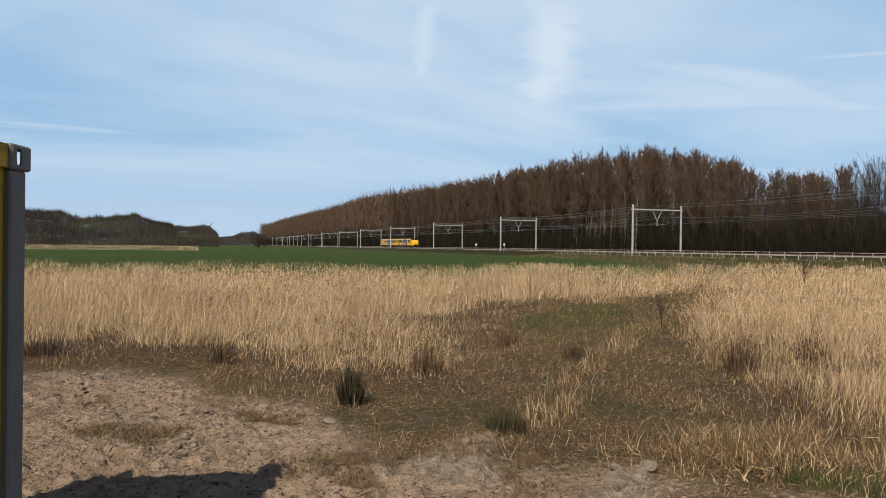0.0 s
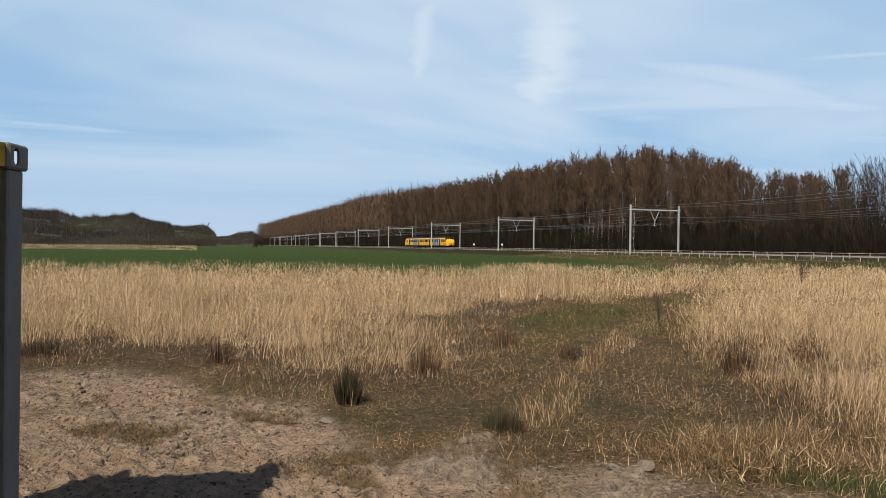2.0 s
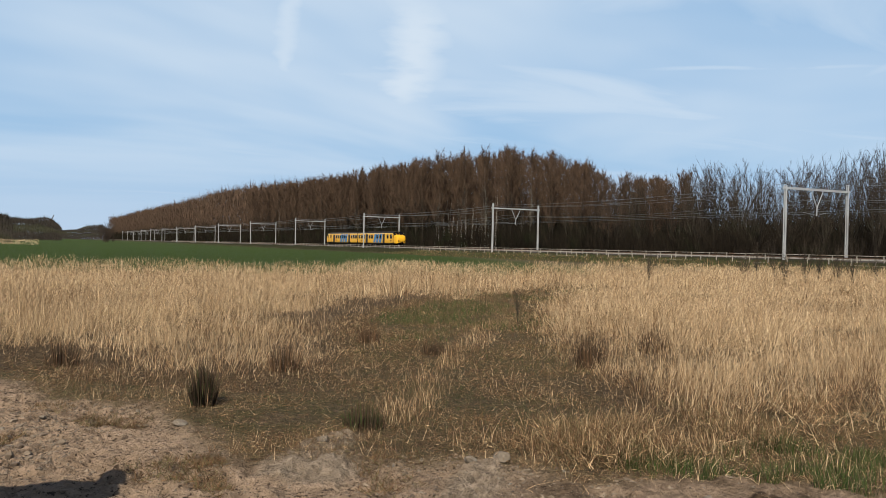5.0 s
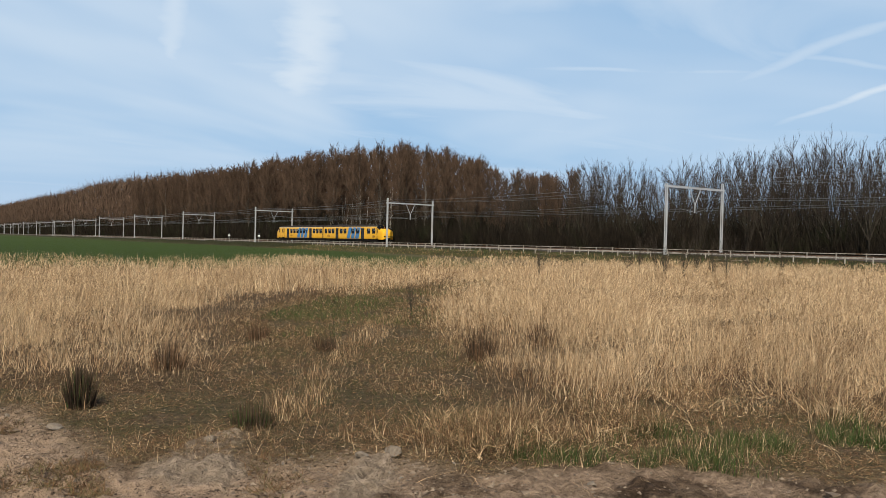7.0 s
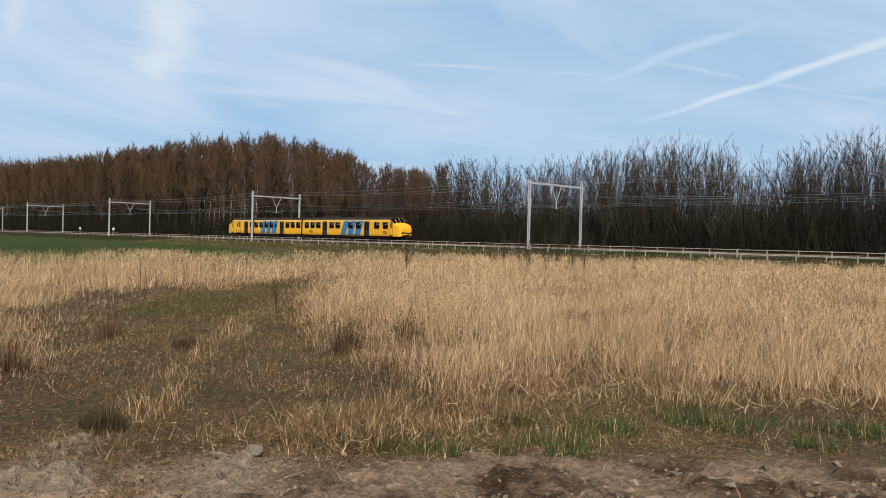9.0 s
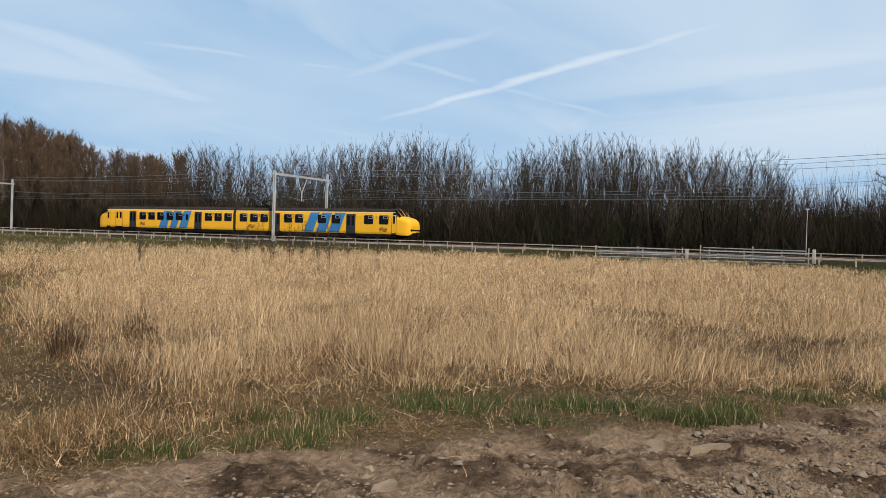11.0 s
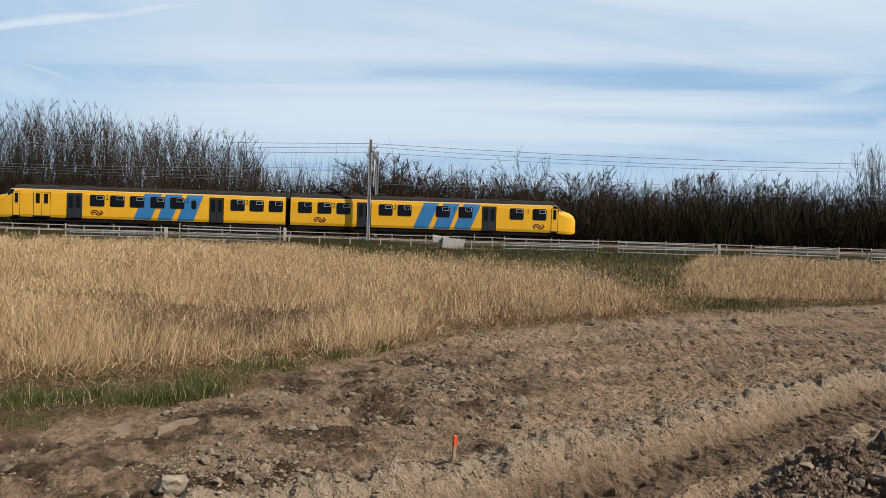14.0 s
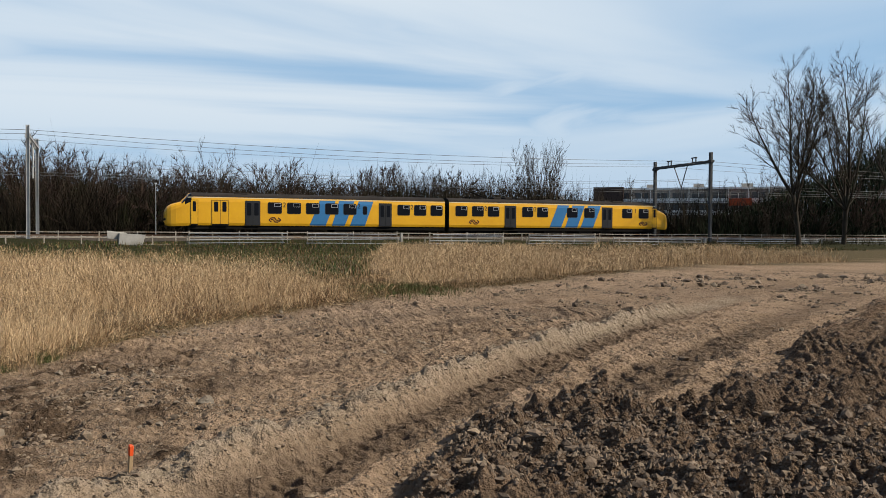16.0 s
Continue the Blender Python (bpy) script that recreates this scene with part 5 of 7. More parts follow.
def brushwood(name, label, s0, s1, a0, a1, n, h0, h1, width, mat_, seed):
    rng = np.random.default_rng(seed)
    s, a = rng.uniform(s0, s1, n), rng.uniform(a0, a1, n)
    x, y = on_line(s, a)
    h = rng.uniform(h0, h1, n) * (0.55 + 0.9 * fbm(x * 0.15, y * 0.15, 3, seed))
    z = np.full(n, 0.15) + rng.uniform(0, 1, n) * h * 0.5
    roots = np.stack([x, y, z], -1)
    d = rng.normal(size=(n, 3)) * 0.35 + np.array([0, 0, 1.0])
    tips = roots + d * (h * 0.6)[:, None]
    V, F = slivers(roots, tips, width * rng.uniform(0.6, 1.4, n), rng)
    tagged(mesh_from(name, V, F, [mat_]), label, "brushwood", kind="stuff")


# undergrowth in the near-black twig colour, which carries the shade between the trunks
brushwood("brushwood", "dark leafless undergrowth at the wood's edge", -330, -20, -46, -12.5, 100000, 3.2, 10.5, 0.10, SHADED_BRUSH, 5)
brushwood("brushwood", "dark leafless undergrowth under the bare trees", -30, 128, -40, -12.5, 80000, 2.2, 8.6, 0.06, SHADED_BRUSH, 15)
brushwood("brushwood", "dark leafless undergrowth below the far poplars", -1320, -320, -26, -13, 30000, 4.0, 13.0, 0.32, SHADED_BRUSH, 35)
# two deep screens that close the gaps with painted shade
brushwood("brushwood", "near-black twigs for the shade deep in the plantation", -330, -8, -62, -42, 30000, 7.0, 14.0, 0.16, SHADED_BRUSH, 25)
brushwood("brushwood", "near-black twigs for the shade deep in the wood", -10, 122, -64, -40, 30000, 5.5, 10.0, 0.12, SHADED_BRUSH, 26)
brushwood("brushwood", "dark leafless undergrowth behind the trees", 120, 188, -62, -16, 90000, 2.6, 7.4, 0.09, SHADED_BRUSH, 6)
brushwood("brushwood", "low leafless undergrowth before the flats", 172, 260, -40, -16, 3500, 0.8, 2.6, 0.07, SHADED_BRUSH, 9)


def crest_wood(name, label, x, y, crest, width, mat_, seed, uneven=0.17, low=0.0):
    """A distant wood as a mass of upright twigs; crest: the rise of its tops in degrees, by bearing."""
    rng = np.random.default_rng(seed)
    n, d = len(x), np.hypot(x, y)
    az, el = zip(*crest)
    rise = np.interp(np.degrees(np.arctan2(x, y)), az, el)
    top = 1.6 + d * np.tan(np.radians(rise)) * (1 + 0.7 * uneven)
    fine = 90.0 / d.mean()
    top = top * (1 + uneven * 1.1 * (vnoise(x * fine, y * fine, seed + 9) - 0.5)) * (1 - uneven * 0.55 + uneven * fbm(x * 9.0 / d.mean(), y * 9.0 / d.mean(), 4, seed) * 1.1) * rng.uniform(1 - uneven * 0.5, 1.0, n)
    z = top * (low + (1 - low) * rng.uniform(0, 1, n) ** 0.85)
    roots = np.stack([x, y, z * 0.9], -1)
    tips = roots + (rng.normal(size=(n, 3)) * 0.3 + np.array([0, 0, 1.0])) * (top * 0.11)[:, None]
    V, F = slivers(roots, tips, width, rng)
    tagged(mesh_from(name, V, F, [mat_]), label, "wood", kind="stuff")


def sector(az0, az1, d0, d1, n, seed):
    """Random places between two bearings and two distances."""
    rng = np.random.default_rng(seed)
    a, d = np.radians(rng.uniform(az0, az1, n)), rng.uniform(d0, d1, n)
    return np.sin(a) * d, np.cos(a) * d


rng_far = np.random.default_rng(40)
x, y = on_line(rng_far.uniform(-1330, -255, 90000), rng_far.uniform(-70, -18, 90000))
crest_wood("far_poplar_wood", "distant brown poplar plantation along the railway", x, y, [(-13, 1.45), (-12.16, 1.56), (-11.5, 1.72), (-9.55, 2.28), (-7.55, 2.84), (-5.5, 3.6), (-3.5, 3.9), (-1.4, 4.2), (0, 4.5)], 0.36, TWIG_BROWN, 41, 0.12)
# the far thickets wear the twig colour with haze mixed in
crest_wood("far_thicket", "low dark leafless thicket across the meadow", *sector(-36, -18.7, 235, 290, 60000, 43), [(-36, 2.3), (-27.8, 2.2), (-26.2, 2.1), (-25.2, 1.75), (-24.1, 1.85), (-22.7, 1.78), (-21.3, 1.9), (-20.3, 1.5), (-19.5, 1.38), (-19, 1.18), (-18.7, 0.8)], 0.17, HAZED_BRUSH, 43)
crest_wood("far_thicket", "far dark wood on the horizon", *sector(-20, -15.9, 520, 600, 16000, 44), [(-20, 1.1), (-17.7, 1.18), (-16.5, 1.1), (-16.1, 0.85), (-15.8, 0.5)], 0.4, HAZED_BRUSH, 44)
crest_wood("far_thicket", "thin dark line of woods at the horizon", *sector(-16.2, -11.8, 1500, 1700, 14000, 45), [(-16.2, 0.5), (-15, 0.58), (-14.3, 0.85), (-13.5, 0.9), (-13, 0.6), (-11.8, 0.6)], 1.0, HAZED_BRUSH, 45, 0.15)
crest_wood("far_reeds", "pale strip of dry reeds before the far thicket", *sector(-36, -17.2, 190, 205, 5000, 46), [(-36, -0.08), (-22, -0.08), (-17.2, -0.10)], 0.14, STRAW_PALE, 46)
for az, d, h in ((-13.1, 395, 9.5), (-13.4, 400, 8.0), (-13.25, 392, 6.5), (-12.8, 398, 5.0)):
    plant("shrub", math.sin(radians(az)) * d, math.cos(radians(az)) * d, h, 0.0, 0.8)

# thin saplings and weeds standing above the far edge of the reeds
for az, d, h in ((30.8, 41, 1.9), (31.6, 43, 2.2), (32.7, 42, 2.4), (33.3, 40, 1.9), (34.6, 41, 2.3), (35.4, 43, 2.6), (36.5, 42, 2.1), (37.4, 41, 2.5), (38.6, 43, 2.0), (24.6, 36, 1.7), (15.4, 17, 0.8), (40.8, 44, 1.8)):
    tagged(plant("bare", math.sin(radians(az)) * d, math.cos(radians(az)) * d, h, 0.0, 0.75), "thin dark leafless sapling among dry reeds", "shrub", "saplings in the reeds")


# ---- grasses ----
def blades(name, label, x, y, h, width, lean, mats, seed, segs=3, shares=None, drift=None, z=None):
    """Curved tapering blades standing on the ground. drift: the way each leans, per metre of height; shares: odds of the materials."""
    rng = np.random.default_rng(seed)
    n = len(x)
    z = ground_z(x, y) if z is None else z
    az = rng.uniform(0, 2 * math.pi, n)
    bend = lean * rng.uniform(0.15, 1.0, n) ** 1.5 * 1.5 * h
    dx, dy = np.cos(az) * bend, np.sin(az) * bend
    if drift is not None:
        dx, dy = dx + drift[0] * h, dy + drift[1] * h
    drop = np.clip((dx * dx + dy * dy) / np.maximum(h * h, 1e-6) * 0.35, 0, 0.7)
    fa = rng.uniform(0, 2 * math.pi, n)
    sx, sy = np.cos(fa) * width / 2, np.sin(fa) * width / 2
    rows = []
    for k in range(segs):
        f = k / segs
        cx, cy, cz = x + dx * f ** 1.7, y + dy * f ** 1.7, z - 0.02 + h * (f - drop * f * f)
        w = (1 - f) ** 0.6
        rows.append(np.stack([cx - sx * w, cy - sy * w, cz], -1))
        rows.append(np.stack([cx + sx * w, cy + sy * w, cz], -1))
    rows.append(np.stack([x + dx, y + dy, z - 0.02 + h * (1 - drop)], -1))
    V = np.stack(rows, 1).reshape(-1, 3)
    tri = [t for k in range(segs - 1) for t in ((2 * k, 2 * k + 1, 2 * k + 3), (2 * k, 2 * k + 3, 2 * k + 2))] + [(2 * segs - 2, 2 * segs - 1, 2 * segs)]
    F = (np.arange(n)[:, None, None] * (2 * segs + 1) + np.array(tri)[None]).reshape(-1, 3)
    ob = mesh_from(name, V, F, mats)
    if shares is not None:
        kind = np.searchsorted(np.cumsum(shares), rng.random(n)).clip(0, len(mats) - 1) if not isinstance(shares, np.ndarray) else shares
        ob.data.polygons.foreach_set("material_index", np.repeat(kind.astype(np.int32), len(tri)))
    return tagged(ob, label, "grass", kind="stuff")


def scatter(fn, bounds, n, seed, fall=1.3, near=8.0):
    """Random places where fn gives odds, thinning out with distance from where one stands."""
    rng = np.random.default_rng(seed)
    x0, x1, y0, y1 = bounds
    xs, ys, got = [], [], 0
    for _ in range(60):
        x, y = rng.uniform(x0, x1, 200000), rng.uniform(y0, y1, 200000)
        d = np.hypot(x, y)
        az = np.degrees(np.arctan2(x, y))
        keep = (rng.random(len(x)) < (near / np.maximum(d, near)) ** fall) & (d > 3.4) & (az > -36) & (az < 142)
        x, y = x[keep], y[keep]
        k = rng.random(len(x)) < fn(x, y)
        xs.append(x[k]), ys.append(y[k])
        got += int(k.sum())
        if got >= n:
            break
    return np.concatenate(xs)[:n], np.concatenate(ys)[:n]


def straws(name, label, x, y, z, length, width, climb, mats, kind, seed, way=None):
    """Loose straight straws pointing anywhere, each one thin sliver; climb: least and greatest slope in degrees."""
    rng = np.random.default_rng(seed)
    n = len(x)
    az = rng.uniform(0, 2 * math.pi, n)
    if way is not None:
        az = way + rng.normal(0, 0.8, n)
    el = np.radians(rng.uniform(*climb, n))
    d = np.stack([np.cos(az) * np.cos(el), np.sin(az) * np.cos(el), np.sin(el)], -1) * length[:, None]
    roots = np.stack([x, y, z], -1)
    V, F = slivers(roots, roots + d, width, rng)
    ob = mesh_from(name, V, F, mats)
    ob.data.polygons.foreach_set("material_index", kind.astype(np.int32))
    return tagged(ob, label, "grass", kind="stuff")


def edge_in(poly, x, y):
    d = line_dist(poly + poly[:1], x, y)
    return np.where(inside(poly, x, y), d, -d)


def reed_depth(x, y):
    """How deep inside the reed land a place lies; negative outside it."""
    return np.maximum(np.maximum(edge_in(REED_W, x, y), edge_in(REED_E, x, y)), edge_in(REED_S, x, y))


def patchy(x, y):
    """Swells and hollows in the reed land: 0 thin and low, 1 thick and tall."""
    return np.clip(0.5 + 2.8 * (fbm(x * 0.42, y * 0.42, 3, 211) - 0.44) + 2.6 * (fbm(x * 1.5, y * 1.5, 2, 219) - 0.38), 0, 1)


def reed_rise(x, y):
    """0 at the edge of the reeds, 1 well inside; the rise is short where the reeds meet the clay."""
    w = 1.6 * (fbm(x * 0.8, y * 0.8, 4, 201) - 0.47)
    return smooth01(reed_depth(x, y) + w + np.interp(x, [3.4, 4.8, 13.0, 17.0], [0.0, 1.0, 1.0, 0.2]), -0.2, np.interp(x, [3.0, 5.5], [3.2, 0.9]))


def reed_odds(x, y):
    e = reed_rise(x, y)
    return (0.10 + 0.90 * e) * (e > 0) * (0.28 + 0.72 * patchy(x, y))


def reed_top(x, y):
    return (0.14 + 0.50 * reed_rise(x, y)) * (0.48 + 0.84 * patchy(x, y))


def reed_field(n_clumps, per, fall, seed, segs, thick, lean):
    cx, cy = scatter(reed_odds, (-30, 58, -36, 47), n_clumps, seed, fall)
    rng = np.random.default_rng(seed + 100)
    n = len(cx) * per
    ci = np.repeat(np.arange(len(cx)), per)
    d = np.hypot(cx, cy)
    spread_ = (0.05 + 0.008 * d)[ci]
    ox, oy = rng.normal(size=n), rng.normal(size=n)
    x, y = cx[ci] + ox * spread_, cy[ci] + oy * spread_
    clump_h = reed_top(cx, cy) * rng.uniform(0.5, 1.2, len(cx))
    h = clump_h[ci] * rng.uniform(0.35, 1.15, n) * 0.92
    width = thick * np.maximum(1.0, d[ci] / 13) * rng.uniform(0.5, 1.5, n)
    cl = rng.normal(size=(2, len(cx))) * 0.26
    wave = fbm(cx * 0.25, cy * 0.25, 2, 231) - 0.4
    drift = (ox * 0.2 + cl[0][ci] + 0.16 + wave[ci] * 0.7, oy * 0.18 + cl[1][ci] - 0.06)
    tone = fbm(cx * 0.6, cy * 0.6, 3, 241) + rng.normal(0, 0.15, len(cx))
    roll = rng.random(n)
    edge = 1 - reed_rise(cx, cy)
    kind = np.where(roll < np.clip(0.12 + 1.9 * (tone - 0.47) + 0.55 * edge, 0.05, 0.85)[ci], 2, np.where(rng.random(n) < 0.5, 1, 0))
    blades("dry_reed_grass", "tall dry straw-coloured reed grass in swaying clumps", x, y, h, width, lean, [STRAW, STRAW_PALE, RUSSET], seed, segs, kind, drift)


reed_field(11500, 26, 1.2, 61, 2, 0.0036, 0.85)
reed_field(14000, 18, 0.5, 62, 1, 0.0056, 0.6)


def reed_litter():
    # broken leaves and seed heads caught among the stalks, pointing every way
    x, y = scatter(reed_odds, (-30, 58, -36, 47), 90000, 63, 1.0)
    rng = np.random.default_rng(64)
    n, d = len(x), np.hypot(x, y)
    up = rng.random(n) ** 0.7
    z = ground_z(x, y) + reed_top(x, y) * 0.98 * up
    far = np.maximum(1.0, d / 11)
    length = rng.uniform(0.04, 0.16, n) * far ** 0.7
    kind = np.where(rng.random(n) < 0.25 + 0.5 * (1 - up), 2, np.where(rng.random(n) < 0.4, 1, 0))
    straws("reed_leaves", "dry broken leaves and seed heads among the reeds", x, y, z, length, 0.0036 * far * rng.uniform(0.5, 1.4, n), (10, 88), [STRAW, STRAW_PALE, RUSSET], kind, 65)

    # fluffy seed heads at the tips
    x, y = scatter(reed_odds, (-30, 58, -36, 47), 170000, 163, 0.9)
    rng = np.random.default_rng(164)
    n, d = len(x), np.hypot(x, y)
    up = rng.uniform(0.66, 1.06, n)
    far = np.maximum(1.0, d / 11)
    kind = np.where(rng.random(n) < 0.62, 1, 0)
    straws("reed_plumes", "pale fluffy seed heads on the dry reeds", x, y, ground_z(x, y) + reed_top(x, y) * up, rng.uniform(0.02, 0.07, n) * far ** 0.8, 0.0042 * far * rng.uniform(0.5, 1.5, n), (25, 90), [STRAW, STRAW_PALE], kind, 165)

    # stalks that have toppled over the near edge of the reeds
    def rim(x, y):
        return smooth01(np.abs(reed_depth(x, y) + 0.6), 0.5, 0.1) * (x > 4.5) * (y < 9)
    x, y = scatter(rim, (4, 24, -6, 9), 2200, 66, 1.0)
    rng = np.random.default_rng(67)
    n = len(x)
    kind = np.where(rng.random(n) < 0.4, 2, np.where(rng.random(n) < 0.35, 1, 0))
    straws("toppled_reeds", "toppled pale reed stalks along the edge", x, y, ground_z(x, y) + rng.uniform(0, 0.14, n), rng.uniform(0.12, 0.42, n), 0.0052 * np.maximum(1, np.hypot(x, y) / 11), (2, 55), [STRAW, STRAW_PALE, RUSSET], kind, 68)


reed_litter()


def low_growth():
    def open_turf(x, y):
        return (soft_in(CLAY, x, y, 0.35, 11) < 0.55) * smooth01(reed_depth(x, y), 1.2, 0.2) * (line_aside(x, y)[0] > 3) * np.clip(0.5 + 1.8 * (fbm(x * 1.1, y * 1.1, 3, 70) - 0.35), 0.3, 1)
    x, y = scatter(open_turf, (-14, 30, -20, 40), 270000, 71, 1.5, 7)
    rng = np.random.default_rng(72)
    d = np.hypot(x, y)
    lush = fbm(x * 0.9, y * 0.9, 3, 73)
    h = 0.02 + 0.15 * rng.random(len(x)) ** 2 * lush * 2.2
    tone = fbm(x * 0.8, y * 0.8, 3, 98) + rng.normal(0, 0.12, len(x))
    kind = np.where(tone > 0.52, np.where(rng.random(len(x)) < 0.7, 0, 4), np.where(tone > 0.40, np.where(rng.random(len(x)) < 0.2, 1, 2), np.where(rng.random(len(x)) < 0.22, 3, 2)))
    blades("short_grass", "short trampled olive and brown winter grass", x, y, h, 0.0036 * np.maximum(1, d / 9), 1.8, [OLIVE, STRAW, RUSSET, STRAW_PALE, GREEN], 74, 1, kind)
    x, y = scatter(open_turf, (-14, 30, -20, 40), 190000, 171, 1.4, 7)
    rng = np.random.default_rng(172)
    n, d = len(x), np.hypot(x, y)
    roll = rng.random(n)
    kind = np.where(roll < 0.46, 2, np.where(roll < 0.86, 0, np.where(roll < 0.975, 1, 3)))
    straws("matted_grass", "matted dead grass trodden flat on the track", x, y, ground_z(x, y) + rng.uniform(0, 0.03, n), rng.uniform(0.02, 0.075, n) * np.maximum(1, d / 11) ** 0.7, 0.0036 * np.maximum(1, d / 9), (-6, 40), [OLIVE, STRAW, RUSSET, STRAW_PALE], kind, 173)

    # tangled knee-high tufts where track, reeds and clay meet
    def tangle(x, y):
        e = line_dist([(2.4, 6.1), (3.2, 6.3), (4.2, 6.6), (5.0, 7.0)], x, y)
        return smooth01(e, 0.75, 0.1) * np.clip(4 * (fbm(x * 1.6, y * 1.6, 3, 181) - 0.36), 0, 1)
    x, y = scatter(tangle, (1.6, 6, 5.2, 8), 11000, 182, 0.3, 6)
    rng = np.random.default_rng(183)
    n = len(x)
    roll = rng.random(n)
    kind = np.where(roll < 0.42, 2, np.where(roll < 0.72, 0, np.where(roll < 0.92, 1, 3)))
    straws("tangled_tufts", "tangled dead grass tufts beside the trodden track", x, y, ground_z(x, y) + rng.uniform(0, 0.16, n), rng.uniform(0.05, 0.20, n), 0.0045, (5, 85), [OLIVE, STRAW, RUSSET, STRAW_PALE], kind, 184)

    # sparse dead tufts on the bare clay before the reeds
    def sparse(x, y):
        return (fbm(x * 1.7, y * 1.7, 3, 191) > 0.58) * smooth01(line_dist([(-3.8, 7.6), (-2.2, 7.4), (-1.0, 6.8), (-0.2, 6.0)], x, y), 1.5, 0.2)
    x, y = scatter(sparse, (-5, 1, 5, 10), 5000, 192, 0.3, 6)
    rng = np.random.default_rng(193)
    n = len(x)
    kind = np.where(rng.random(n) < 0.55, 2, 0)
    straws("dead_tufts", "small dead brown tufts on the bare clay", x, y, ground_z(x, y) + rng.uniform(0, 0.02, n), rng.uniform(0.03, 0.10, n), 0.006, (0, 75), [OLIVE, STRAW, RUSSET], kind, 194)

    # pale stalks standing on the crown of the trodden track, and loose ones round its edges
    def crown_strip(x, y):
        d = line_dist([(0.9, 7.4), (1.5, 9.3), (2.4, 11.6), (3.5, 14.8), (4.6, 17.5)], x, y)
        e = line_dist([(1.7, 6.2), (2.4, 6.0), (3.3, 6.2), (4.0, 6.4)], x, y)
        return np.maximum(smooth01(d, 0.45, 0.1), 0.9 * smooth01(e, 0.55, 0.15)) * (fbm(x * 2, y * 2, 2, 83) > 0.33)
    x, y = scatter(crown_strip, (0, 6, 5, 18), 3000, 84, 0.8, 7)
    blades("dry_reed_grass", "low pale stalks on the crown of the trodden track", x, y, 0.06 + 0.22 * np.random.default_rng(85).random(len(x)), 0.0042, 1.0, [STRAW, STRAW_PALE, RUSSET], 86, 2, [0.35, 0.2, 0.45])

    def strip(x, y):
        d = line_dist([(3.2, 5.6), (4.4, 5.6), (5.6, 5.5), (6.4, 4.7), (7.9, 3.7), (9.8, 2.85), (11.8, 2.2)], x, y)
        return ((d + 2.4 * (fbm(x * 1.4, y * 1.4, 3, 75) - 0.46) < 0.34) & (soft_in(CLAY, x, y, 0.35, 11) < 0.6)) * np.clip(6 * (fbm(x * 2.3, y * 2.3, 3, 175) - 0.38), 0.02, 1)
    x, y = scatter(strip, (2, 14, 1, 8.5), 24000, 76, 0.6, 6)
    h = (0.02 + 0.20 * np.random.default_rng(77).random(len(x)) ** 1.4) * (0.3 + 1.5 * fbm(x * 2, y * 2, 2, 88))
    blades("green_grass", "fresh dark green grass fringe beside the dry reeds", x, y, h, 0.006, 0.8, [GREEN, OLIVE, STRAW_PALE], 78, 2, [0.70, 0.24, 0.06])

    def patches(x, y):
        g = fbm(x * 0.55, y * 0.55, 3, 79)
        spot = line_dist([(2.3, 17.2), (4.6, 21.5)], x, y)
        return np.maximum((g > 0.55) * 0.5, smooth01(spot, 1.6, 0.5)) * (soft_in(CLAY, x, y, 0.35, 11) < 0.5) * (reed_depth(x, y) < 0.1) * (line_dist(TRAIL, x, y) < 4)
    x, y = scatter(patches, (-4, 14, 4, 34), 10000, 80, 0.8, 7)
    blades("green_grass", "green tufts along the trodden track", x, y, 0.04 + 0.13 * np.random.default_rng(81).random(len(x)), 0.006 * np.maximum(1, np.hypot(x, y) / 9), 0.9, [GREEN, OLIVE], 82, 2, [0.6, 0.4])

    # a dip of green turf where the reeds part
    rng = np.random.default_rng(195)
    n = 5000
    x, y = 21.9 + rng.normal(0, 1.1, n), -4.3 + rng.normal(0, 0.75, n)
    blades("green_grass", "dark green turf between two stands of reeds", x, y, 0.06 + 0.16 * rng.random(n), 0.016, 0.8, [GREEN, OLIVE, RUSSET], 196, 1, [0.6, 0.3, 0.1])

    # rough low growth between the reeds and the foot of the bank
    def wedge(x, y):
        a = line_aside(x, y)[0]
        return (a > 11) * (a < 45) * (reed_depth(x, y) < 0.3) * (soft_in(CLAY, x, y, 0.35, 11) < 0.4)
    x, y = scatter(wedge, (24, 60, -12, 26), 16000, 197, 0.4, 25)
    blades("bank_grass", "rough dark green and brown grass before the bank", x, y, 0.08 + 0.26 * np.random.default_rng(198).random(len(x)), 0.04, 0.7, [GREEN, OLIVE, RUSSET, STRAW], 199, 1, [0.45, 0.3, 0.18, 0.07])

    # fallen straw along the edge of the clay
    def fallen(x, y):
        e = line_dist([(2.0, 5.6), (3.4, 5.7), (5.0, 5.4), (6.8, 4.6), (8.6, 3.7), (11, 2.8), (15, 0.9)], x, y)
        return np.maximum(smooth01(e, 0.8, 0.1), 0.12 * (soft_in(CLAY, x, y, 0.35, 11) > 0.5) * smooth01(np.hypot(x - 3, y - 4), 4, 1))
    x, y = scatter(fallen, (0, 16, 0, 8), 1300, 87, 0.5, 6)
    blades("fallen_straw", "pale fallen stalks lying on the clay", x, y, 0.05 + 0.10 * np.random.default_rng(89).random(len(x)), 0.006, 4.5, [STRAW_PALE, STRAW], 90, 3, [0.6, 0.4])

    # tall thin stalks standing above the far edge of the reeds
    def tops(x, y):
        return smooth01(np.abs(reed_depth(x, y) - 1.6), 2.0, 0.3) * (y > 24)
    x, y = scatter(tops, (-30, 30, 24, 47), 1100, 91, 0.0, 30)
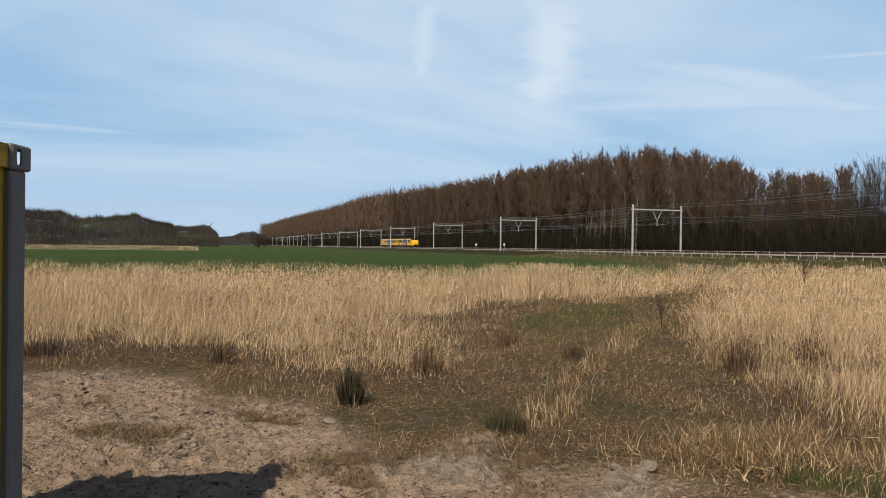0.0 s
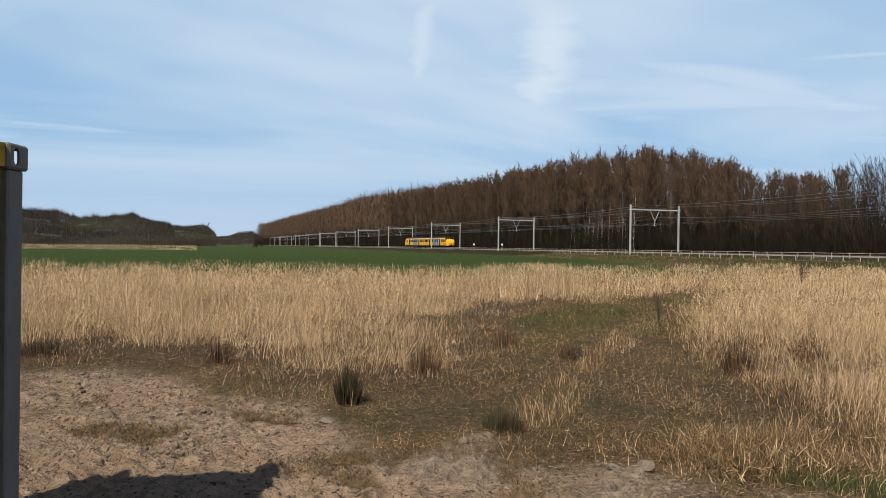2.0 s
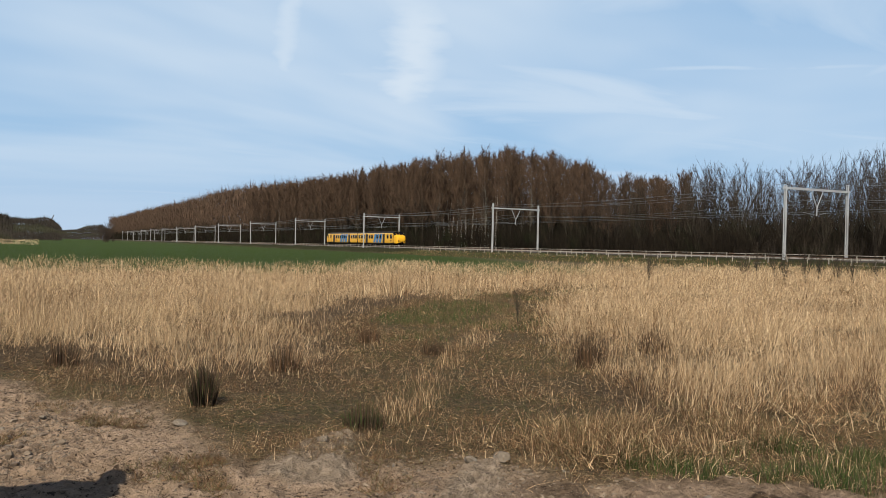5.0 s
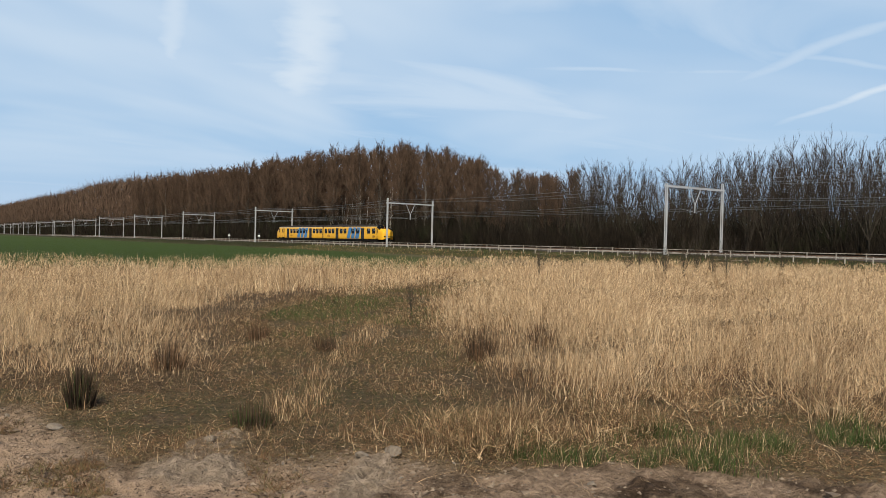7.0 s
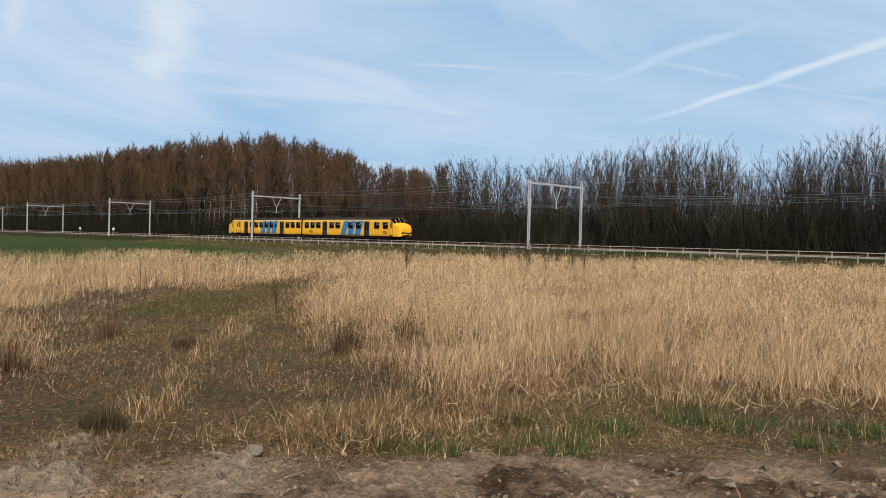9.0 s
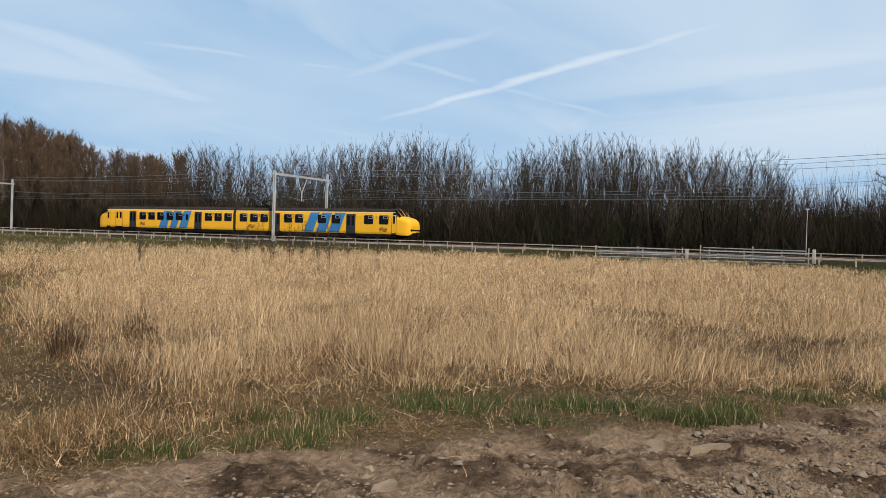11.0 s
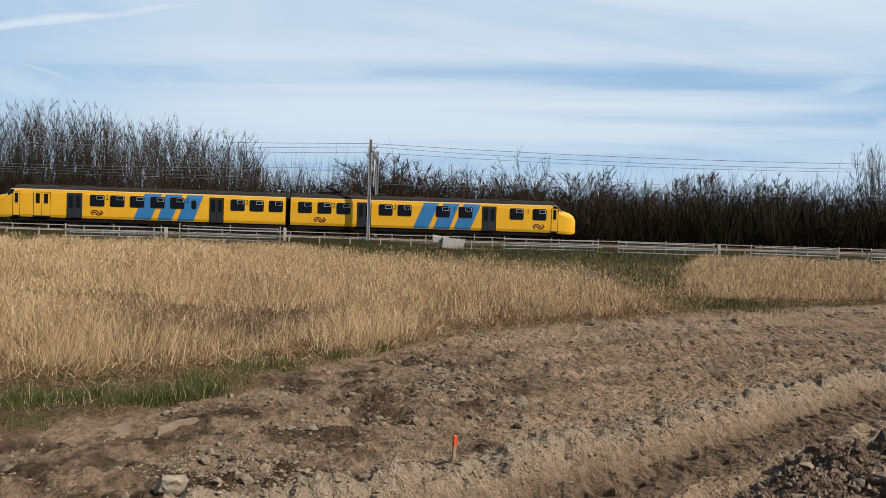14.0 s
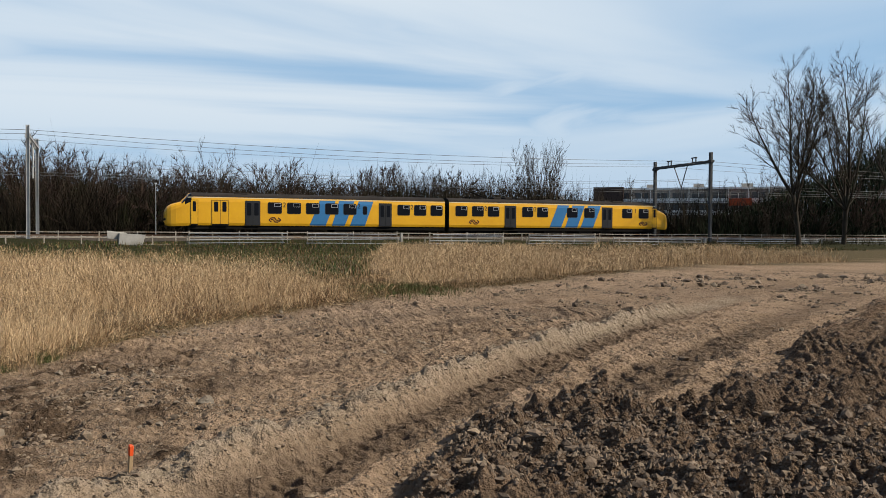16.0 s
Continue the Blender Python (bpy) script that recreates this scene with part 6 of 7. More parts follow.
    blades("reed_stalks", "thin tall plumed reed stalks at the meadow's edge", x, y, 0.5 + 0.5 * np.random.default_rng(92).random(len(x)), 0.022, 0.35, [STRAW, STRAW_PALE, RUSSET], 93, 3, [0.4, 0.3, 0.3])

    # rough grass on the railway bank
    rng = np.random.default_rng(94)
    n = 60000
    s, a = rng.uniform(-40, 195, n), rng.uniform(2.0, 14.5, n)
    x, y = on_line(s, a)
    blades("bank_grass", "rough dark green and brown grass on the railway bank", x, y, 0.10 + 0.30 * rng.random(n) * fbm(x * 0.6, y * 0.6, 3, 95) * 2, 0.06, 0.6, [OLIVE, GREEN, RUSSET, STRAW], 96, 1, [0.34, 0.42, 0.17, 0.07])


low_growth()


def tussock(x, y, n, h, spread_, mats, label, shares, seed):
    rng = np.random.default_rng(seed)
    a, r = rng.uniform(0, 2 * math.pi, n), spread_ * np.sqrt(rng.random(n))
    ox, oy = np.cos(a) * r, np.sin(a) * r
    ob = blades("tussock", label, x + ox, y + oy, h * rng.uniform(0.4, 1.1, n) * (1.05 - 0.5 * (r / spread_) ** 2), 0.0065, 0.15, mats, seed, 3, shares, (ox * 0.55, oy * 0.55))
    del ob["kind"]
    return tagged(ob, label, "tussock", "dark sedge tussocks")


tussock(-0.92, 8.18, 900, 0.47, 0.12, [SEDGE, GREEN, STRAW], "dark sedge tussock with green base beside the bare clay", [0.84, 0.12, 0.04], 401)
tussock(3.88, 10.4, 700, 0.56, 0.17, [SEDGE, RUSSET], "brown sedge tussock among pale reeds", [0.75, 0.25], 402)
tussock(5.6, 12.1, 480, 0.55, 0.25, [SEDGE, RUSSET], "brown sedge tussock among pale reeds", [0.7, 0.3], 403)
tussock(-3.0, 10.9, 280, 0.5, 0.2, [SEDGE, RUSSET], "brown sedge tussock at the reed edge", [0.7, 0.3], 404)
tussock(0.57, 7.1, 420, 0.30, 0.18, [SEDGE, GREEN], "small green tussock on the trodden track", [0.7, 0.3], 405)
tussock(1.95, 11.8, 300, 0.3, 0.2, [SEDGE, RUSSET], "low dark tussock on the trodden track", [0.7, 0.3], 406)
tussock(-0.2, 10.4, 260, 0.5, 0.2, [SEDGE, RUSSET], "russet sedge tussock at the reed edge", [0.4, 0.6], 407)
tussock(1.1, 13.2, 260, 0.45, 0.2, [SEDGE, RUSSET], "russet sedge tussock at the reed edge", [0.4, 0.6], 408)
tussock(-5.6, 11.3, 320, 0.5, 0.3, [SEDGE, RUSSET], "dark sedge tussock at the reed edge", [0.8, 0.2], 409)


# ---- loose clods, pebbles and stones on the clay ----
def lumps_mesh(name, label, x, y, size, mats, seed, sink=0.35, flat=0.7, shares=None, crumbs=False):
    """Many small angular lumps, each a dented twenty-sided or eight-sided solid."""
    rng = np.random.default_rng(seed)
    bm = bmesh.new()
    bmesh.ops.create_icosphere(bm, subdivisions=1, radius=1)
    ico = np.array([v.co[:] for v in bm.verts])
    tri = np.array([[v.index for v in f.verts] for f in bm.faces])
    bm.free()
    if crumbs:
        ico = np.array([(1, 0, 0), (-1, 0, 0), (0, 1, 0), (0, -1, 0), (0, 0, 1), (0, 0, -1)], float)
        ico = ico[:5] * np.array([1, 1, 1.1]) - np.array([0, 0, 0.25])
        tri = np.array([(0, 2, 4), (2, 1, 4), (1, 3, 4), (3, 0, 4)])
    n, m = len(x), len(ico)
    r = rng.uniform(0.5, 1.3, (n, m, 1))
    turn = rng.uniform(0, 2 * math.pi, n)
    P = ico[None] * r * size[:, None, None] * np.stack([rng.uniform(0.7, 1.35, n), rng.uniform(0.7, 1.35, n), flat * rng.uniform(0.6, 1.2, n)], -1)[:, None]
    c, s = np.cos(turn)[:, None], np.sin(turn)[:, None]
    X = P[..., 0] * c - P[..., 1] * s + x[:, None]
    Y = P[..., 0] * s + P[..., 1] * c + y[:, None]
    Z = P[..., 2] + (ground_z(x, y) + size * flat * (0.5 - sink))[:, None]
    V = np.stack([X, Y, Z], -1).reshape(-1, 3)
    F = (np.arange(n)[:, None, None] * m + tri[None]).reshape(-1, 3)
    ob = mesh_from(name, V, F, mats)
    if shares is not None:
        kind = np.searchsorted(np.cumsum(shares), rng.random(n)).clip(0, len(mats) - 1)
        ob.data.polygons.foreach_set("material_index", np.repeat(kind.astype(np.int32), len(tri)))
    return tagged(ob, label, "soil clods", kind="stuff")


def clods():
    def on_clay(x, y):
        heap = soft_in(HEAP, x, y, 0.3, 23, 0.5)
        rut = np.minimum(line_dist(RUTS[0], x, y), 9)
        return soft_in(CLAY, x, y, 0.35, 11) * (heap < 0.3) * smooth01(rut, 0.3, 0.6) * np.clip(0.12 + 3.2 * (fbm(x * 0.9, y * 0.9, 3, 501) - 0.42), 0.05, 1)
    x, y = scatter(on_clay, (-6, 30, -26, 11), 85000, 502, 1.8, 5)
    rng = np.random.default_rng(503)
    size = (0.005 + 0.020 * rng.random(len(x)) ** 4.0) * np.maximum(1, np.hypot(x, y) / 11)
    lumps_mesh("clay_crumbs", "fine dry crumbs and grit strewn over the clay", x, y, size, [CLOD, STONE, CLOD_DARK], 504, shares=[0.62, 0.03, 0.35], crumbs=True)

    x, y = scatter(on_clay, (-5, 26, -22, 10), 3800, 521, 1.2, 6)
    keep = fbm(x * 0.8, y * 0.8, 3, 522) > 0.45
    x, y = x[keep], y[keep]
    rng = np.random.default_rng(523)
    lumps_mesh("clay_clods", "dry clods lying loose on the clay", x, y, (0.012 + 0.034 * rng.random(len(x)) ** 3) * np.maximum(1, np.hypot(x, y) / 9), [CLOD, CLOD_DARK, STONE], 524, 0.25, 0.85, shares=[0.55, 0.3, 0.15])

    def lumpy(x, y):
        zone = np.maximum(smooth01(line_dist([(5.6, 1.6), (6.6, 2.2), (8.4, 1.4), (9.6, 0.4)], x, y), 0.9, 0.2), 0.5 * smooth01(line_dist([(3.4, 4.6), (5.0, 3.9), (7.0, 3.0)], x, y), 0.5, 0.1))
        return zone * soft_in(CLAY, x, y, 0.35, 11) * (fbm(x * 2, y * 2, 3, 512) > 0.40)
    x, y = scatter(lumpy, (2, 11, -1, 6), 900, 513, 0.4, 6)
    rng = np.random.default_rng(514)
    lumps_mesh("clay_clods", "broken dry clods along the edge of the tracks", x, y, 0.010 + 0.034 * rng.random(len(x)) ** 4, [CLOD, CLOD_DARK], 515, shares=[0.55, 0.45])

    def on_heap(x, y):
        return soft_in(HEAP, x, y, 0.3, 23, 0.5) * np.clip(0.25 + 2.2 * (fbm(x * 1.3, y * 1.3, 3, 505) - 0.4), 0.1, 1)
    x, y = scatter(on_heap, (3, 18, -24, 0), 45000, 516, 1.2, 6)
    rng = np.random.default_rng(517)
    lumps_mesh("spoil_crumbs", "crumbled damp clay over the spoil", x, y, 0.006 + 0.022 * rng.random(len(x)) ** 3.0, [CLOD_DARK, CLOD], 518, 0.2, 0.95, [0.8, 0.2], crumbs=True)
    x, y = scatter(on_heap, (3, 18, -24, 0), 4200, 506, 1.2, 6)
    rng = np.random.default_rng(507)
    size = 0.014 + 0.034 * rng.random(len(x)) ** 4.0
    lumps_mesh("spoil_clods", "dark broken clods of damp clay on the spoil", x, y, size, [CLOD_DARK, CLOD], 508, 0.45, 0.75, [0.85, 0.15])

    def on_berm(x, y):
        return smooth01(line_dist(BERM, x, y), 0.5, 0.1)
    x, y = scatter(on_berm, (2, 14, -10, 4), 1800, 509, 0.8, 6)
    rng = np.random.default_rng(510)
    lumps_mesh("berm_clods", "pale crumbled clay pushed up beside the wheel rut", x, y, 0.006 + 0.022 * rng.random(len(x)) ** 3, [CLOD, CLOD_DARK], 511, shares=[0.8, 0.2])


clods()


def boulder(x, y, size, seed, label, mat_=None, flat=0.8):
    rng = np.random.default_rng(seed)
    bm = bmesh.new()
    bmesh.ops.create_icosphere(bm, subdivisions=3, radius=1)
    cuts = [Vector(rng.normal(size=3)).normalized() for _ in range(9)]
    for v in bm.verts:
        p = v.co.copy()
        for c in cuts:
            over = p.dot(c) - 0.62
            if over > 0:
                p -= c * over * 0.97
        p *= 1 + 0.12 * noise.noise(p * 2.5 + Vector((seed, 0, 0))) + 0.06 * noise.noise(p * 7 + Vector((0, seed, 0)))
        v.co = Vector((p.x * size * 1.1, p.y * size, p.z * size * flat))
    ob = part("stone", bm, mat_ or STONE)
    ob.matrix_basis = pose(x, y, float(ground_z(np.array([x]), np.array([y]))[0]) + size * flat * 0.55, rng.uniform(-12, 12), rng.uniform(-12, 12), rng.uniform(0, 360))
    return tagged(ob, label, "stone", "stones on the clay")


boulder(4.69, 2.30, 0.105, 1, "pale rounded fieldstone on damp clay", FIELDSTONE)
for x, y, s_, k in ((5.07, 1.95, 0.055, 41), (4.96, 1.69, 0.05, 42), (5.36, 1.36, 0.04, 43), (7.98, 0.29, 0.09, 44), (6.58, 1.98, 0.06, 45), (7.79, 2.66, 0.05, 46), (5.45, 2.42, 0.05, 2), (4.25, 3.95, 0.04, 6), (6.7, 3.35, 0.05, 7),
                    (-1.02, 7.42, 0.06, 9), (1.52, 5.95, 0.075, 10), (1.28, 5.95, 0.06, 11), (6.35, 2.1, 0.05, 12), (8.2, 0.9, 0.05, 15),
                    (5.6, 0.95, 0.06, 16), (5.9, 0.35, 0.05, 17), (2.7, 5.0, 0.04, 19), (-2.3, 7.9, 0.035, 20), (0.2, 6.5, 0.06, 21)):
    boulder(x, y, s_, k, "small angular stone half sunk in clay", flat=0.6)
for x, y, s_, k in ((8.05, -3.9, 0.08, 31), (6.0, -1.7, 0.06, 33)):
    boulder(x, y, s_, k, "big dark clod of dug clay on the spoil", CLOD_DARK, 0.75)


def slab(x, y, turn, lx, ly, seed):
    rng = np.random.default_rng(seed)
    bm = bmesh.new()
    n = 9
    ring = [(lx * math.cos(2 * math.pi * k / n) * rng.uniform(0.75, 1.1), ly * math.sin(2 * math.pi * k / n) * rng.uniform(0.7, 1.15)) for k in range(n)]
    top = [bm.verts.new((a * 0.92, b * 0.9, 0.03 + rng.uniform(-0.006, 0.006))) for a, b in ring]
    low = [bm.verts.new((a, b, -0.03)) for a, b in ring]
    bm.faces.new(top)
    for k in range(n):
        bm.faces.new((low[k], low[(k + 1) % n], top[(k + 1) % n], top[k]))
    ob = part("mortar_slab", bm, CLOD)
    ob.matrix_basis = pose(x, y, float(ground_z(np.array([x]), np.array([y]))[0]) - 0.012, rng.uniform(-4, 4), rng.uniform(-4, 4), turn)
    return tagged(ob, "flat pale piece of broken mortar lying on clay", "rubble", "broken slabs")


slab(6.14, 3.46, 20, 0.26, 0.09, 1)
slab(6.36, 3.08, -25, 0.24, 0.06, 2)
slab(3.55, 3.95, 10, 0.14, 0.07, 3)


def stake():
    root = tagged(new("survey_stake"), "wooden survey stake with fluorescent orange top in clay", "stake")
    z = float(ground_z(np.array([5.72]), np.array([0.68]))[0])
    root.matrix_basis = pose(5.72, 0.68, z, 2, -3, 20)
    bm = bmesh.new()
    box(bm, -0.018, 0.018, -0.012, 0.012, -0.15, 0.195, 0.003)
    part("stake_shaft", bm, STAKE_WOOD, root)
    bm = bmesh.new()
    box(bm, -0.0195, 0.0195, -0.0135, 0.0135, 0.13, 0.201, 0.004)
    part("painted_top", bm, STAKE_ORANGE, root, "fluorescent orange top")


stake()


# ---- yellow equipment container with grey steel corner posts ----
def container():
    root = tagged(new("equipment_container"), "yellow steel equipment container with grey corner posts", "container")
    root.matrix_basis = pose(-1.945, 3.90, 0.0, 0, 0, 1.5)
    W, D, H = 1.25, 1.9, 2.045   # reaches to -x and -y from its far right corner
    for x in (0, -W):
        for y in (0, -D):
            sx, sy = (-1 if x == 0 else 1), (-1 if y == 0 else 1)
            bm = bmesh.new()
            xs, ys = sorted((x + sx * 0.014, x + sx * 0.13)), sorted((y + sy * 0.022, y + sy * 0.158))
            box(bm, xs[0], xs[1], ys[0], ys[1], 0.118, H - 0.118, 0.008)
            post = part("corner_post", bm, BOX_GREY, root, "scuffed grey corner post")
            for z0 in (0.0, H - 0.118):
                bm = bmesh.new()
                xs, ys = sorted((x, x + sx * 0.162)), sorted((y, y + sy * 0.178))
                box(bm, xs[0], xs[1], ys[0], ys[1], z0, z0 + 0.118, 0.010)
                cast = part("corner_casting", bm, BOX_GREY, root, "grey corner casting with an oval hole")
                # hollow inside, with an oval hole in its outer faces
                hollow = bmesh.new()
                box(hollow, xs[0] + 0.010, xs[1] - 0.010, ys[0] + 0.010, ys[1] - 0.010, z0 + 0.012, z0 + 0.106)
                punched(cast, hollow)
                xc, yc, zc = (xs[0] + xs[1]) / 2, (ys[0] + ys[1]) / 2, z0 + 0.060
                ring = [(0.024 * math.cos(a), 0.022 * math.sin(a) + (0.017 if math.sin(a) > 0 else -0.017)) for a in (2 * math.pi * k / 16 for k in range(16))]
                for along_x in (True, False):
                    cut = bmesh.new()
                    if along_x:
                        a_ = [cut.verts.new((xs[0] - 0.05, yc + sy * 0.024 + p, zc + q)) for p, q in ring]
                        b_ = [cut.verts.new((xs[1] + 0.05, yc + sy * 0.024 + p, zc + q)) for p, q in ring]
                    else:
                        a_ = [cut.verts.new((xc + p * 2.0, ys[0] - 0.05, zc + q)) for p, q in ring]
                        b_ = [cut.verts.new((xc + p * 2.0, ys[1] + 0.05, zc + q)) for p, q in ring]
                    cut.faces.new(a_), cut.faces.new(b_[::-1])
                    for k in range(16):
                        cut.faces.new((a_[k], b_[k], b_[(k + 1) % 16], a_[(k + 1) % 16]))
                    bmesh.ops.recalc_face_normals(cut, faces=cut.faces)
                    punched(cast, cut)
    for x in (-0.03, -W + 0.03):
        bm = bmesh.new()
        prev = None
        y, k = -0.15, 0
        while y > -D + 0.15:
            out = 0.018 if (k // 2) % 2 else -0.018
            q = [bm.verts.new((x + out, y, 0.12)), bm.verts.new((x + out, y, H - 0.10))]
            if prev:
                bm.faces.new((prev[0], q[0], q[1], prev[1]))
            prev = q
            y -= 0.07 if k % 2 else 0.035
            k += 1
        part("side_panel", bm, BOX_YELLOW, root, "ribbed yellow side panel")
    for y in (-0.03, -D + 0.03):
        boxed("end_panel", (-W + 0.13, -0.13, y - 0.02, y + 0.02, 0.12, H - 0.1), BOX_YELLOW, root)
    boxed("roof_panel", (-W + 0.02, -0.02, -D + 0.17, -0.17, H - 0.05, H - 0.004), BOX_YELLOW, root, "yellow roof panel")
    for x in (-0.10, -W + 0.02):
        boxed("top_rail", (x, x + 0.08, -D + 0.178, -0.178, H - 0.11, H - 0.006), BOX_YELLOW, root)
        boxed("bottom_rail", (x, x + 0.08, -D + 0.178, -0.178, 0.01, 0.12), BOX_GREY, root)


def punched(ob, cutter_bm):
    """Cuts the closed bmesh out of ob's mesh for good."""
    me = bpy.data.meshes.new("cutter")
    cutter_bm.to_mesh(me)
    cutter_bm.free()
    c = bpy.data.objects.new("cutter", me)
    scene.collection.objects.link(c)
    c.parent = ob.parent
    md = ob.modifiers.new("hole", "BOOLEAN")
    md.operation, md.object, md.solver = "DIFFERENCE", c, "EXACT"
    dg = bpy.context.evaluated_depsgraph_get()
    done = bpy.data.meshes.new_from_object(ob.evaluated_get(dg))
    ob.modifiers.clear()
    ob.data = done
    bpy.data.objects.remove(c)


container()


# ---- stacks of crash-barrier beams along the field fence ----
def w_beam(bm, x0, x1, y, z, h=0.31, lean=0.0):
    prof = [(0.0, 0.0), (0.0, 0.05), (-0.08, 0.09), (-0.08, 0.13), (0.0, 0.155), (-0.08, 0.18), (-0.08, 0.22), (0.0, 0.26), (0.0, 0.31)]
    rows = []
    for x, dz in ((x0, 0.0), ((x0 + x1) / 2, lean * 0.6), (x1, lean)):
        rows.append([bm.verts.new((x, y + p, z + dz + q * h / 0.31)) for p, q in prof] + [bm.verts.new((x, y + p + 0.012, z + dz + q * h / 0.31)) for p, q in prof[::-1]])
    n = len(rows[0])
    for a, b in zip(rows, rows[1:]):
        for k in range(n):
            bm.faces.new((a[k], b[k], b[(k + 1) % n], a[(k + 1) % n]))


def barrier_stack(az0, az1, aside, z0, layers, label, seed):
    rng = np.random.default_rng(seed)
    x0_, y0_, s0 = at_bearing(az0, aside)
    x1_, y1_, s1 = at_bearing(az1, aside)
    L_ = math.hypot(x1_ - x0_, y1_ - y0_)
    root = tagged(new("crash_barrier_stack"), label, "crash barrier", "stacked crash barriers")
    root.matrix_basis = pose((x0_ + x1_) / 2, (y0_ + y1_) / 2, 0, 0, 0, math.degrees(math.atan2(y1_ - y0_, x1_ - x0_)))
    for k in range(layers):
        bm = bmesh.new()
        w_beam(bm, -L_ / 2 + rng.uniform(0, 0.5), L_ / 2 - rng.uniform(0, 0.6), -0.05 * (k % 2), z0 + 0.12 + k * 0.27, 0.085, rng.uniform(-0.10, 0.10))
        part("barrier_beam", bm, STEEL, root, "galvanised crash-barrier beam")
    for k in range(3):
        x = -L_ / 2 + 0.2 + k * (L_ - 0.5) / 2
        boxed("barrier_post", (x - 0.04, x + 0.04, 0.02, 0.10, z0 - 0.35, z0 + 0.10 + layers * 0.27), FENCE_WOOD, root, bevel=0.01)
    if layers > 4 or seed % 3 == 0:
        boxed("end_plate", (L_ / 2 - 0.02, L_ / 2 + 0.22, -0.14, 0.08, z0 + 0.25, z0 + layers * 0.27), CONCRETE, root, "pale end plate", 0.02)


for i, (a0, a1, dz, ly) in enumerate(((56.3, 62.6, 0.0, 4), (63.4, 70.6, 0.0, 5), (86.3, 93.4, 0.0, 4), (94.4, 101.2, 0.0, 4), (103.2, 108.9, -0.05, 4), (110.4, 115.4, -0.05, 4), (116.4, 122.6, -0.1, 3), (123.4, 129.8, -0.1, 3), (130.6, 137.5, -0.1, 3))):
    barrier_stack(a0, a1, 4.55, 0.45 + dz, ly, "galvanised steel crash-barrier beams stacked along the fence", 600 + i)


def concrete_piece(az, wide, high, z0, turn, seed, aside):
    x, y, s = at_bearing(az, aside)
    rng = np.random.default_rng(seed)
    bm = bmesh.new()
    box(bm, -wide / 2, wide / 2, -0.35, 0.35, 0, high, 0.03)
    for v in bm.verts:
        v.co.x += 0.18 * (v.co.z / high) * (1 if v.co.x > 0 else -0.3) + rng.uniform(-0.05, 0.05)
        v.co.z += rng.uniform(-0.07, 0.05)
    ob = part("concrete_block", bm, CONCRETE)
    ob.matrix_basis = line_pose(s, aside, z0) @ pose(0, 0, 0, 0, turn, 0)
    return tagged(ob, "tilted pale concrete block by the fence", "concrete block", "concrete blocks")


concrete_piece(82.7, 1.7, 0.95, 0.42, 4, 1, 4.9)
concrete_piece(81.75, 1.2, 0.55, 0.95, 8, 2, 4.4)


# ---- big bare trees on the near bank ----
def big_tree(az, aside, height, seed, label, limbs, fork, tilt, twigs):
    x, y, s = at_bearing(az, aside)
    ob = tree_proto("bare_tree", label, "tree", "big trees on the bank", seed, BARK, TWIG_GREY, 0.0085, 6, height=height, kind="fan", n_twigs=twigs, twig_len=0.9, trunk_r=0.28, limbs=limbs, fork=fork, tilt=tilt, side=(0.26, 0.42), upright=0.55, levels=3, spray=0.35)
    ob.matrix_basis = pose(x, y, 0.35, 0, 0, seed * 40)


big_tree(131.2, 5.5, 20.5, 701, "big leafless tree forking low beside the line", 9, 0.20, (4, 52), 15000)
big_tree(128.6, 6.5, 20.0, 702, "big slender leafless tree beside the line", 8, 0.30, (4, 50), 14000)
big_tree(134.5, 5.0, 20.5, 703, "big leafless tree beside the line", 8, 0.25, (6, 48), 12000)
for az, aside, h in ((126.6, -11.5, 7.5), (127.8, -12, 8), (124.8, -13, 6.0), (129.6, -12, 8), (132, -12, 9), (133.5, -13, 9)):
    x, y, s = at_bearing(az, aside)
    plant("shrub", x, y, h, 0.3, 0.8)
brushwood("brushwood", "dark leafless thicket on the near bank", 190, 240, 2.5, 9, 700, 0.6, 2.4, 0.04, SHADED_BRUSH, 8)
brushwood("brushwood", "dark ivy-grown thicket behind the line", 193, 300, -26, -11.5, 11000, 3.0, 7.5, 0.11, SHADED_BRUSH, 18)
rng_far = np.random.default_rng(47)
x, y = on_line(rng_far.uniform(196, 330, 60000), rng_far.uniform(-32, -12, 60000))
crest_wood("brushwood", "dark dense evergreen thicket behind the big trees", x, y, [(122, 1.0), (126, 2.0), (127.5, 2.9), (129, 3.4), (130.2, 3.6), (131.6, 4.6), (133.2, 5.6), (136, 6.2), (150, 6.2)], 0.16, EVERGREEN, 28)
brushwood("ivy_shrubs", "dark evergreen ivy and bramble behind the line", 194, 250, -16.0, -11.0, 5000, 1.5, 5.0, 0.10, EVERGREEN, 19)
for az in np.arange(126, 142, 1.2):
    x, y, s = at_bearing(az, -30 + rng_place.normal(0, 6))
    plant("bare", x, y, float(rng_place.uniform(10, 14)), 0.2, 1.0)


